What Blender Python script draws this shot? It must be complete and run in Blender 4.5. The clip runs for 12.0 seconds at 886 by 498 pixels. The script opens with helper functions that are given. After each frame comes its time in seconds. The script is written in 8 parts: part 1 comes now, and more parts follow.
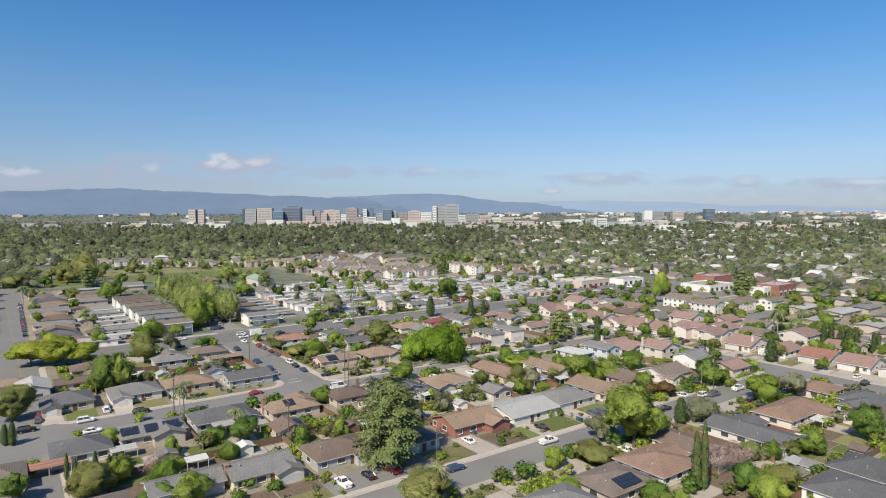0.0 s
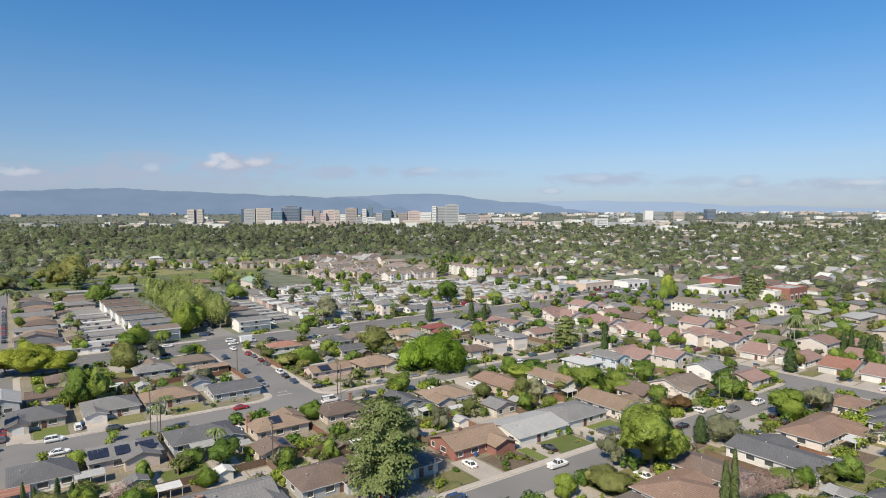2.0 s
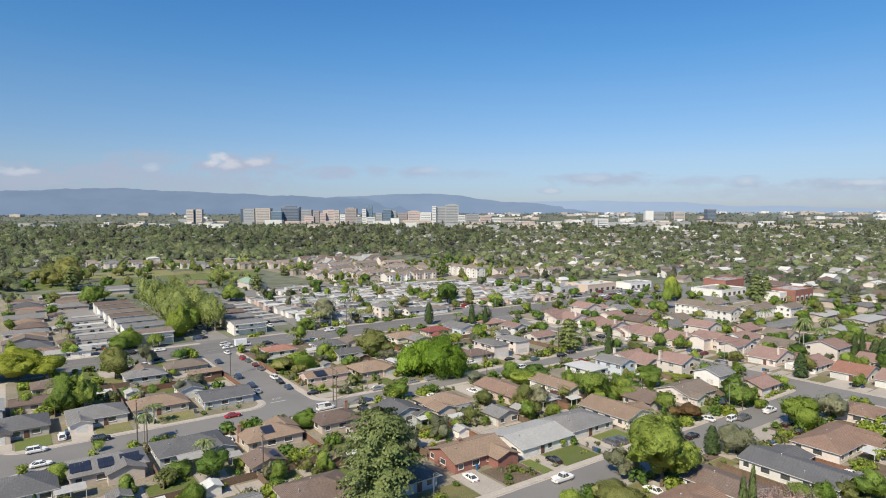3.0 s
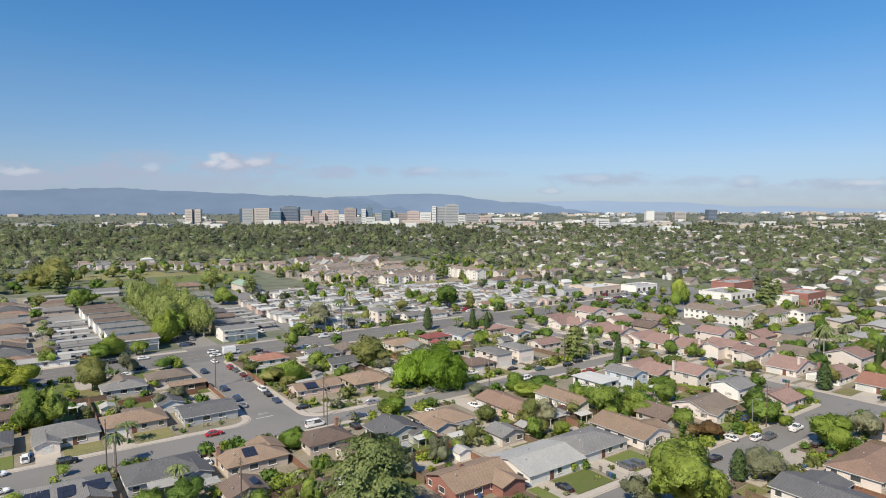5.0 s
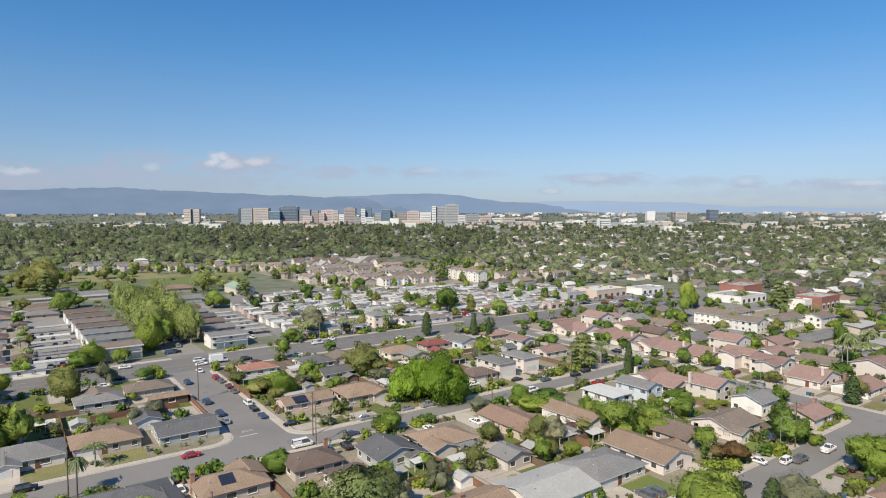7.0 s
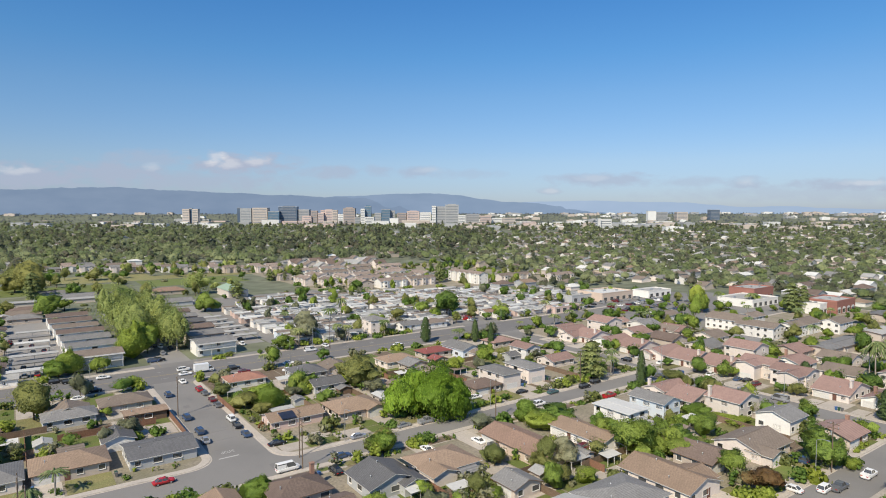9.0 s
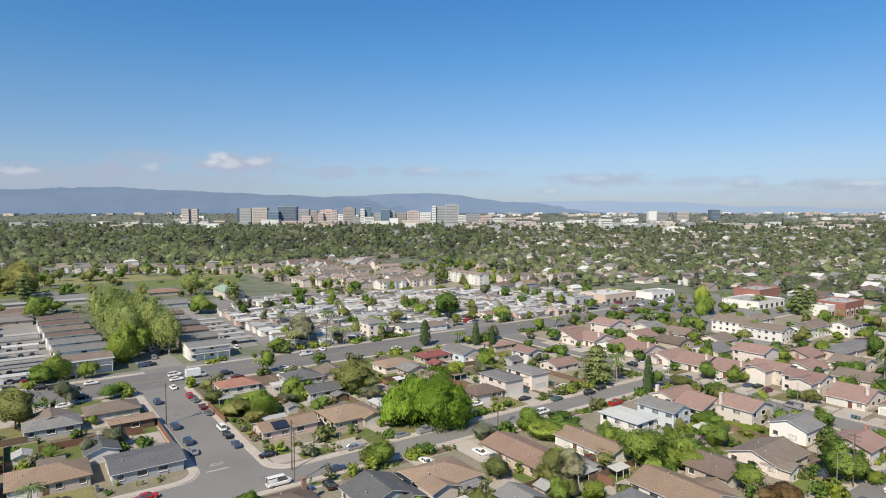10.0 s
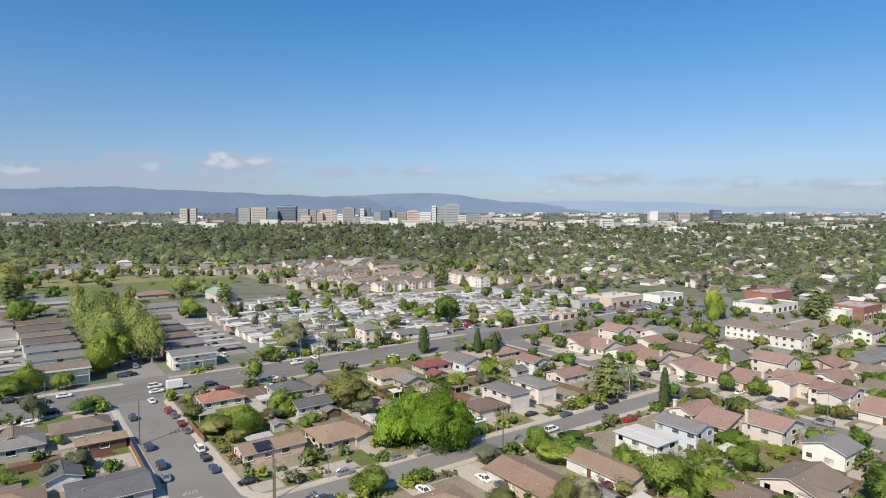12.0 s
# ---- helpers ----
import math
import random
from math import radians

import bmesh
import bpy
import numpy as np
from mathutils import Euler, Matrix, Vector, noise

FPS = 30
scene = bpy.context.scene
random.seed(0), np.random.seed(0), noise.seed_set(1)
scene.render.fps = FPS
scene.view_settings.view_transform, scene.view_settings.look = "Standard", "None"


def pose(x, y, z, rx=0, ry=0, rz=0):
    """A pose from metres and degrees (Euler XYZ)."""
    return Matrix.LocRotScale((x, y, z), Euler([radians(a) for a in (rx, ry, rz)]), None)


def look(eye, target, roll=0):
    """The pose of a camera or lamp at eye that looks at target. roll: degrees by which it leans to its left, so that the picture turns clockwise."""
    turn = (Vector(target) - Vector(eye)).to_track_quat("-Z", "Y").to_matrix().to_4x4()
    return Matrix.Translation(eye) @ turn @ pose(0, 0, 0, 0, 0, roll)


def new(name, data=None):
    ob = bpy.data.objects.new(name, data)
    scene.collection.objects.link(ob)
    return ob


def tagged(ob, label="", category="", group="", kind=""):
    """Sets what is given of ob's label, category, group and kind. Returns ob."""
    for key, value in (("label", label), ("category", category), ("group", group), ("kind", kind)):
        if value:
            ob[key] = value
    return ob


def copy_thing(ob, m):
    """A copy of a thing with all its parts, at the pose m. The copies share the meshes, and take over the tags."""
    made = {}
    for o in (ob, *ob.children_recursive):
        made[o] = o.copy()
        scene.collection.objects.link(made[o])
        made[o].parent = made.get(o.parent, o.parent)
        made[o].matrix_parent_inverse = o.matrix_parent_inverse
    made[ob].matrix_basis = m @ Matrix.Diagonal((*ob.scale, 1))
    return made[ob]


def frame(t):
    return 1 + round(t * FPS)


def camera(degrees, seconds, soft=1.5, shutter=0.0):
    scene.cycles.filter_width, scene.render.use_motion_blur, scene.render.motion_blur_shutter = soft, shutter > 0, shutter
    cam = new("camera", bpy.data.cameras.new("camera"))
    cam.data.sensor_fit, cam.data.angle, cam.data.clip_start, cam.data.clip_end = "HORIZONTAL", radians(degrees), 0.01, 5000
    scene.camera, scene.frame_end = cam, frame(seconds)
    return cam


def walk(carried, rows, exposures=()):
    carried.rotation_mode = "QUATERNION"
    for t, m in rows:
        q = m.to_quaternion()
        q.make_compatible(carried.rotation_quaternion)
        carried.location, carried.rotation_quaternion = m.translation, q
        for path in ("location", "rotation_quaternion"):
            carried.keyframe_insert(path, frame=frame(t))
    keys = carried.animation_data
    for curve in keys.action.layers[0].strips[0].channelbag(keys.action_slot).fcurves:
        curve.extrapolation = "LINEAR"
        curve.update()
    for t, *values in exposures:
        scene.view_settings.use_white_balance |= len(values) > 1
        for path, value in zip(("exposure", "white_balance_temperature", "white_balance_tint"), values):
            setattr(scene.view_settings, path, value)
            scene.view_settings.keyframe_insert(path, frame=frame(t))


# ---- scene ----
# ---- camera ----
cam = camera(71.6, 12.0, soft=1.0)
PATH = [
    (0, (-0.377, 1.568, 59.754), (-0.38, 3.565, 59.634), -0.2),
    (6, (0.123, 44.004, 60.711), (0.121, 46.0, 60.591), -0.1),
    (12, (0.331, 89.363, 60.795), (0.329, 91.36, 60.674), 0.0),
]
walk(cam, [(t, look(eye, target, roll)) for t, eye, target, roll in PATH])

# ---- sky and sun ----
SUN_DIR = Vector((-0.476, -0.88, 0.97)).normalized()
world = bpy.data.worlds.new("sky")
scene.world = world
world.use_nodes = True
wt = world.node_tree
wt.nodes.clear()


def wnode(kind, **props):
    n = wt.nodes.new(kind)
    for k, val in props.items():
        n.inputs[k].default_value = val
    return n


def wmath(op, a, b=None, c=None):
    n = wt.nodes.new("ShaderNodeMath")
    n.operation = op
    for i, val in enumerate((a, b, c)):
        if val is None:
            continue
        if isinstance(val, (int, float)):
            n.inputs[i].default_value = val
        else:
            wt.links.new(val, n.inputs[i])
    return n.outputs[0]


sky = wt.nodes.new("ShaderNodeTexSky")
sky.sky_type = "NISHITA"
sky.sun_disc = False
sky.sun_elevation = math.asin(SUN_DIR.z)
sky.sun_rotation = math.atan2(SUN_DIR.x, SUN_DIR.y)
sky.altitude = 30
sky.air_density = 1.0
sky.dust_density = 0.4
sky.ozone_density = 1.5
tc = wt.nodes.new("ShaderNodeTexCoord")
sep = wt.nodes.new("ShaderNodeSeparateXYZ")
wt.links.new(tc.outputs["Generated"], sep.inputs[0])
dx, dy, dz = sep.outputs
# slopes of the view to the side and upwards, towards the hills
ahead = wmath("MAXIMUM", dy, 0.05)
side, above = wmath("DIVIDE", dx, ahead), wmath("DIVIDE", dz, ahead)
comb2 = wt.nodes.new("ShaderNodeCombineXYZ")
wt.links.new(wmath("MULTIPLY", side, 27.0), comb2.inputs[0])
wt.links.new(wmath("MULTIPLY", above, 66.0), comb2.inputs[2])
cn2 = wnode("ShaderNodeTexNoise", Scale=1.0, Detail=7.0, Roughness=0.55)
wt.links.new(comb2.outputs[0], cn2.inputs["Vector"])
billow = wmath("SUBTRACT", cn2.outputs[0], 0.5)


def bank(a, b, ra, rb, weight):
    """One flat-based fair-weather cloud: 1 in its middle, 0 at its edge."""
    p = wmath("DIVIDE", wmath("SUBTRACT", side, a), 1.45 * ra)
    q = wmath("DIVIDE", wmath("SUBTRACT", above, b), 1.7 * rb)
    r = wmath("SQRT", wmath("ADD", wmath("MULTIPLY", p, p), wmath("MULTIPLY", q, q)))
    e = wmath("ADD", wmath("SUBTRACT", 1.0, r), wmath("MULTIPLY", billow, 2.1))
    return wmath("MULTIPLY", wmath("MAXIMUM", wmath("MINIMUM", wmath("MULTIPLY", e, 1.5), 1.0), 0.0), min(1.0, 1.35 * weight))


cover, bright = None, None
# bearing, height, half width, half height, thickness
for a, b, ra, rb, wgt in ((-0.335, 0.077, 0.072, 0.0135, 0.7), (-0.70, 0.056, 0.15, 0.017, 0.6), (-0.54, 0.062, 0.09, 0.016, 0.55), (-0.485, 0.085, 0.06, 0.011, 0.34), (-0.42, 0.050, 0.14, 0.013, 0.42),
                          (-0.182, 0.064, 0.046, 0.008, 0.42), (-0.243, 0.086, 0.02, 0.005, 0.16), (-0.105, 0.067, 0.022, 0.0065, 0.34), (-0.036, 0.065, 0.032, 0.0065, 0.42), (0.04, 0.062, 0.05, 0.006, 0.22),
                          (0.265, 0.052, 0.075, 0.0085, 0.45), (0.175, 0.033, 0.018, 0.004, 0.4), (0.40, 0.049, 0.05, 0.006, 0.3), (0.49, 0.046, 0.03, 0.0075, 0.42), (0.66, 0.042, 0.10, 0.0075, 0.5), (0.78, 0.044, 0.09, 0.009, 0.5),
                          (0.60, 0.030, 0.2, 0.010, 0.25)):
    c = bank(a, b, ra, rb, wgt)
    cover = c if cover is None else wmath("MAXIMUM", cover, c)
# the sunlit heads
for a, b, ra, rb, wgt in ((-0.370, 0.0865, 0.016, 0.0085, 1.0), (-0.348, 0.078, 0.022, 0.006, 0.5), (-0.306, 0.083, 0.02, 0.006, 0.5), (-0.70, 0.068, 0.035, 0.005, 0.5), (-0.474, 0.075, 0.012, 0.005, 0.45), (-0.02, 0.068, 0.018, 0.004, 0.4),
                          (0.175, 0.034, 0.012, 0.003, 0.6), (0.49, 0.049, 0.014, 0.004, 0.5), (0.245, 0.055, 0.02, 0.004, 0.35), (0.69, 0.046, 0.04, 0.004, 0.6)):
    c = bank(a, b, ra, rb, wgt)
    bright = c if bright is None else wmath("MAXIMUM", bright, c)
front = wmath("GREATER_THAN", dy, 0.05)
cover = wmath("MULTIPLY", wmath("MAXIMUM", cover, wmath("MULTIPLY", bright, 0.7)), front)
# clear dry air: paler low down, deeper blue above
up = wnode("ShaderNodeMapRange", **{"From Min": 0.0, "From Max": 1.0})
wt.links.new(dz, up.inputs["Value"])
deep = wt.nodes.new("ShaderNodeValToRGB")
wt.links.new(up.outputs[0], deep.inputs[0])
# the last stop brightens the unseen zenith to add fill light
for pos, col in ((0.0, (0.405, 0.488, 0.752)), (0.036, (0.43, 0.512, 0.742)), (0.079, (0.487, 0.566, 0.738)), (0.18, (0.43, 0.62, 0.80)), (0.241, (0.34, 0.63, 0.86)), (0.36, (0.25, 0.61, 0.94)), (1.0, (0.62, 0.80, 0.95))):
    if pos == 0.0:
        el = deep.color_ramp.elements[0]
    elif pos == 1.0:
        el = deep.color_ramp.elements[len(deep.color_ramp.elements) - 1]
    else:
        el = deep.color_ramp.elements.new(pos)
    el.color = (*col, 1)
clear = wt.nodes.new("ShaderNodeMixRGB")
clear.blend_type = "MULTIPLY"
clear.inputs[0].default_value = 1.0
wt.links.new(sky.outputs[0], clear.inputs[1])
wt.links.new(deep.outputs[0], clear.inputs[2])
mixc = wt.nodes.new("ShaderNodeMixRGB")
wt.links.new(cover, mixc.inputs[0])
wt.links.new(clear.outputs[0], mixc.inputs[1])
# grey-mauve bases, with the sunlit heads paler
crest = wt.nodes.new("ShaderNodeMixRGB")
crest.inputs[1].default_value = (2.95, 3.3, 4.2, 1)
crest.inputs[2].default_value = (4.6, 4.75, 5.2, 1)
wt.links.new(bright, crest.inputs[0])
wt.links.new(crest.outputs[0], mixc.inputs[2])
bg = wt.nodes.new("ShaderNodeBackground")
bg.inputs["Strength"].default_value = 0.13
wt.links.new(mixc.outputs[0], bg.inputs[0])
wout = wt.nodes.new("ShaderNodeOutputWorld")
wt.links.new(bg.outputs[0], wout.inputs[0])

sun_data = bpy.data.lights.new("sun", "SUN")
sun_data.energy = 5.0
sun_data.angle = radians(0.53)
sun_data.color = (1.0, 0.885, 0.69)
sun = new("sun", sun_data)
sun.matrix_world = look(SUN_DIR * 100, (0, 0, 0))
scene.view_settings.exposure = 0.14

# ---- the street grid: u runs along the cross streets, v away from the camera ----
TH = radians(35.5)
CT, ST = math.cos(TH), math.sin(TH)
rng = random.Random(7)


def xy(u, v):
    return u * CT - v * ST, u * ST + v * CT


def to_uv(x, y):
    return x * CT + y * ST, -x * ST + y * CT


def at(u, v, z=0.0, turn=0.0, s=(1, 1, 1)):
    x, y = xy(u, v)
    return Matrix.LocRotScale((x, y, z), Euler((0, 0, TH + radians(turn))), s)


# ---- materials ----
MATS = {}


def surf(name, col, rough=0.85, var=0.25, fine=6.0, coarse=0.35, bump=0.15, tint=None, metal=0.0, rand=0.12, stripe=0.0, stripe_axis=0, spec=0.3):
    """A matt or glossy surface with grain and stains at two scales."""
    if name in MATS:
        return MATS[name]
    m = bpy.data.materials.new(name)
    m.use_nodes = True
    t = m.node_tree
    b = t.nodes["Principled BSDF"]
    b.inputs["Roughness"].default_value = rough
    b.inputs["Metallic"].default_value = metal
    b.inputs["Specular IOR Level"].default_value = spec
    co = t.nodes.new("ShaderNodeTexCoord")
    n1 = t.nodes.new("ShaderNodeTexNoise")
    n1.inputs["Scale"].default_value = fine
    n1.inputs["Detail"].default_value = 5
    n2 = t.nodes.new("ShaderNodeTexNoise")
    n2.inputs["Scale"].default_value = coarse
    n2.inputs["Detail"].default_value = 4
    for n in (n1, n2):
        t.links.new(co.outputs["Object"], n.inputs["Vector"])
    r1 = t.nodes.new("ShaderNodeValToRGB")
    r1.color_ramp.elements[0].position, r1.color_ramp.elements[1].position = 0.3, 0.72
    r1.color_ramp.elements[0].color = (*[c * (1 - var) for c in col], 1)
    r1.color_ramp.elements[1].color = (*[min(1, c * (1 + var)) for c in col], 1)
    t.links.new(n1.outputs[0], r1.inputs[0])
    mix = t.nodes.new("ShaderNodeMixRGB")
    r2 = t.nodes.new("ShaderNodeValToRGB")
    r2.color_ramp.elements[0].position, r2.color_ramp.elements[1].position = 0.42, 0.7
    r2.color_ramp.elements[0].color = (0, 0, 0, 1)
    r2.color_ramp.elements[1].color = (0.55, 0.55, 0.55, 1)
    t.links.new(n2.outputs[0], r2.inputs[0])
    t.links.new(r2.outputs[0], mix.inputs[0])
    t.links.new(r1.outputs[0], mix.inputs[1])
    tcol = tint or tuple(c * (1 - 1.2 * var) for c in col)
    mix.inputs[2].default_value = (*tcol, 1)
    out = mix.outputs[0]
    height = n1.outputs[0]
    if stripe:
        wv = t.nodes.new("ShaderNodeTexWave")
        wv.bands_direction = "XYZ"[stripe_axis]
        wv.inputs["Scale"].default_value = stripe
        wv.inputs["Distortion"].default_value = 0.6
        wv.inputs["Detail"].default_value = 2
        t.links.new(co.outputs["Object"], wv.inputs["Vector"])
        ml = t.nodes.new("ShaderNodeMixRGB")
        ml.blend_type = "MULTIPLY"
        ml.inputs[0].default_value = 0.28
        t.links.new(out, ml.inputs[1])
        t.links.new(wv.outputs[0], ml.inputs[2])
        out = ml.outputs[0]
        height = wv.outputs[0]
    info = t.nodes.new("ShaderNodeObjectInfo")
    mr = t.nodes.new("ShaderNodeMapRange")
    mr.inputs["To Min"].default_value, mr.inputs["To Max"].default_value = 1 - rand, 1 + rand
    t.links.new(info.outputs["Random"], mr.inputs["Value"])
    hs = t.nodes.new("ShaderNodeHueSaturation")
    t.links.new(mr.outputs[0], hs.inputs["Value"])
    t.links.new(out, hs.inputs["Color"])
    t.links.new(hs.outputs[0], b.inputs["Base Color"])
    if bump:
        bp = t.nodes.new("ShaderNodeBump")
        bp.inputs["Strength"].default_value = bump
        bp.inputs["Distance"].default_value = 0.05
        t.links.new(height, bp.inputs["Height"])
        t.links.new(bp.outputs[0], b.inputs["Normal"])
    MATS[name] = m
    return m


def leafmat(name, dark, mid, light, trans=0.46, hue=0.02, by="", grain=3.2, relief=0.16, tufts=(0.78, 1.25)):
    """Foliage: every leaf clump takes its own green."""
    m = bpy.data.materials.new(name)
    m.use_nodes = True
    t = m.node_tree
    b = t.nodes["Principled BSDF"]
    b.inputs["Roughness"].default_value = 0.6
    b.inputs["Specular IOR Level"].default_value = 0.25
    g = t.nodes.new("ShaderNodeNewGeometry")
    r = t.nodes.new("ShaderNodeValToRGB")
    def warm(c, k):
        return (c[0] * 1.14 * k, c[1] * 1.09 * k, c[2] * 1.25 * k, 1)
    r.color_ramp.elements[0].color = warm(dark, 0.85)
    r.color_ramp.elements[1].color = warm(light, 1.15)
    e = r.color_ramp.elements.new(0.5)
    e.color = warm(mid, 1.0)
    if by:
        # each tree of a wood has its own tint, each spray a little of its own
        at_ = t.nodes.new("ShaderNodeAttribute")
        at_.attribute_name = by
        mm = t.nodes.new("ShaderNodeMath")
        mm.operation = "MULTIPLY_ADD"
        mm.inputs[1].default_value = 0.12
        t.links.new(g.outputs["Random Per Island"], mm.inputs[0])
        t.links.new(at_.outputs["Fac"], mm.inputs[2])
        t.links.new(mm.outputs[0], r.inputs[0])
    else:
        t.links.new(g.outputs["Random Per Island"], r.inputs[0])
    info = t.nodes.new("ShaderNodeObjectInfo")
    mh = t.nodes.new("ShaderNodeMapRange")
    mh.inputs["To Min"].default_value, mh.inputs["To Max"].default_value = 0.5 - hue, 0.5 + hue
    t.links.new(info.outputs["Random"], mh.inputs["Value"])
    mv = t.nodes.new("ShaderNodeMapRange")
    mv.inputs["To Min"].default_value, mv.inputs["To Max"].default_value = 1.22, 0.8
    t.links.new(info.outputs["Random"], mv.inputs["Value"])
    hs = t.nodes.new("ShaderNodeHueSaturation")
    t.links.new(mh.outputs[0], hs.inputs["Hue"])
    t.links.new(mv.outputs[0], hs.inputs["Value"])
    # tufts of young and old leaves, at the size of a twig
    n1 = t.nodes.new("ShaderNodeTexNoise")
    n1.inputs["Scale"].default_value = grain
    n1.inputs["Detail"].default_value = 4
    n1.inputs["Roughness"].default_value = 0.7
    t.links.new(g.outputs["Position"], n1.inputs["Vector"])
    tuft = t.nodes.new("ShaderNodeMapRange")
    tuft.inputs["From Min"].default_value, tuft.inputs["From Max"].default_value = 0.36, 0.64
    tuft.inputs["To Min"].default_value, tuft.inputs["To Max"].default_value = tufts
    t.links.new(n1.outputs[0], tuft.inputs["Value"])
    grow = t.nodes.new("ShaderNodeMixRGB")
    grow.blend_type = "MULTIPLY"
    grow.inputs[0].default_value = 1.0
    t.links.new(r.outputs[0], grow.inputs[1])
    t.links.new(tuft.outputs[0], grow.inputs[2])
    bp = t.nodes.new("ShaderNodeBump")
    bp.inputs["Strength"].default_value = 0.4
    bp.inputs["Distance"].default_value = relief
    t.links.new(n1.outputs[0], bp.inputs["Height"])
    t.links.new(bp.outputs[0], b.inputs["Normal"])
    t.links.new(grow.outputs[0], hs.inputs["Color"])
    t.links.new(hs.outputs[0], b.inputs["Base Color"])
    tr = t.nodes.new("ShaderNodeBsdfTranslucent")
    t.links.new(hs.outputs[0], tr.inputs[0])
    mx = t.nodes.new("ShaderNodeMixShader")
    mx.inputs[0].default_value = trans
    t.links.new(b.outputs[0], mx.inputs[1])
    t.links.new(tr.outputs[0], mx.inputs[2])
    t.links.new(mx.outputs[0], t.nodes["Material Output"].inputs[0])
    return m


ASPHALT = surf("asphalt", (0.25, 0.24, 0.228), 0.9, 0.11, 9.0, 0.06, 0.06, (0.19, 0.183, 0.175))
ASPHALT_MID = surf("dark_asphalt", (0.19, 0.183, 0.178), 0.9, 0.1, 8.0, 0.05, 0.06, (0.225, 0.215, 0.205))
CONCRETE = surf("concrete", (0.43, 0.385, 0.335), 0.9, 0.14, 2.0, 0.25, 0.1, rand=0.1)
YARD = surf("yard_soil", (0.275, 0.24, 0.185), 0.95, 0.24, 1.6, 0.09, 0.4, (0.15, 0.15, 0.085))
LAND = surf("land", (0.155, 0.165, 0.112), 0.95, 0.3, 0.08, 0.012, 0.2, (0.09, 0.11, 0.065))
GRASS = surf("lawn_grass", (0.135, 0.175, 0.045), 0.9, 0.3, 5.0, 0.3, 0.4, (0.19, 0.175, 0.075), rand=0.2)
DRYGRASS = surf("dry_grass", (0.22, 0.20, 0.09), 0.9, 0.35, 3.0, 0.25, 0.4, (0.12, 0.15, 0.05), rand=0.2)
WHITE_LINE = surf("road_paint", (0.43, 0.42, 0.40), 0.7, 0.2, 4.0, 0.8, 0)
YELLOW_LINE = surf("yellow_paint", (0.33, 0.26, 0.13), 0.7, 0.2, 4.0, 0.8, 0)

ROOFS = {
    "grey": surf("roof_grey", (0.235, 0.23, 0.225), 0.9, 0.2, 2.5, 0.3, 0.3, stripe=3.2, stripe_axis=2),
    "dark grey": surf("roof_dark_grey", (0.145, 0.145, 0.15), 0.9, 0.2, 2.5, 0.3, 0.3, stripe=3.2, stripe_axis=2),
    "pale grey": surf("roof_pale_grey", (0.38, 0.375, 0.36), 0.85, 0.14, 2.0, 0.25, 0.2),
    "brown": surf("roof_brown", (0.20, 0.15, 0.125), 0.9, 0.22, 2.5, 0.3, 0.3, stripe=3.2, stripe_axis=2),
    "tan": surf("roof_tan", (0.33, 0.24, 0.175), 0.9, 0.18, 2.5, 0.3, 0.3, stripe=3.2, stripe_axis=2),
    "rust-brown": surf("roof_rust", (0.295, 0.198, 0.15), 0.9, 0.2, 2.5, 0.3, 0.3, stripe=3.2, stripe_axis=2),
    "pinkish tile": surf("roof_pink_tile", (0.335, 0.222, 0.19), 0.85, 0.2, 3.0, 0.35, 0.35, stripe=2.4, stripe_axis=2),
    "red tile": surf("roof_red_tile", (0.37, 0.19, 0.14), 0.85, 0.22, 3.0, 0.35, 0.35, stripe=2.4, stripe_axis=2),
    "red": surf("roof_red", (0.31, 0.105, 0.095), 0.85, 0.2, 3.0, 0.35, 0.3, stripe=2.4, stripe_axis=2),
    "taupe": surf("roof_taupe", (0.245, 0.20, 0.165), 0.9, 0.2, 2.5, 0.3, 0.3, stripe=3.2, stripe_axis=2),
    "pale taupe": surf("roof_pale_taupe", (0.33, 0.265, 0.225), 0.9, 0.16, 2.5, 0.3, 0.3, stripe=3.2, stripe_axis=2),
    "white": surf("roof_white", (0.56, 0.555, 0.53), 0.7, 0.08, 1.5, 0.3, 0.1),
    "green": surf("roof_green", (0.30, 0.40, 0.31), 0.8, 0.1, 2.0, 0.3, 0.1),
}
WALLS = {
    "white": surf("wall_white", (0.74, 0.72, 0.685), 0.9, 0.06, 2.0, 0.5, 0.1),
    "cream": surf("wall_cream", (0.66, 0.59, 0.54), 0.9, 0.07, 2.0, 0.5, 0.1),
    "beige": surf("wall_beige", (0.49, 0.425, 0.37), 0.9, 0.07, 2.0, 0.5, 0.1),
    "pink": surf("wall_pink", (0.58, 0.44, 0.39), 0.9, 0.07, 2.0, 0.5, 0.1),
    "peach": surf("wall_peach", (0.56, 0.45, 0.37), 0.9, 0.07, 2.0, 0.5, 0.1),
    "yellow": surf("wall_yellow", (0.68, 0.62, 0.42), 0.9, 0.06, 2.0, 0.5, 0.1),
    "pale blue": surf("wall_pale_blue", (0.60, 0.655, 0.71), 0.9, 0.06, 2.0, 0.5, 0.1),
    "grey": surf("wall_grey", (0.42, 0.43, 0.44), 0.9, 0.07, 2.0, 0.5, 0.1),
    "brick red": surf("wall_brick_red", (0.33, 0.155, 0.125), 0.9, 0.15, 3.0, 0.5, 0.2),
    "dark brown": surf("wall_dark_brown", (0.17, 0.11, 0.08), 0.9, 0.15, 3.0, 0.5, 0.2),
}
TRIM = surf("trim_white", (0.64, 0.625, 0.595), 0.7, 0.05, 2.0, 0.5, 0)
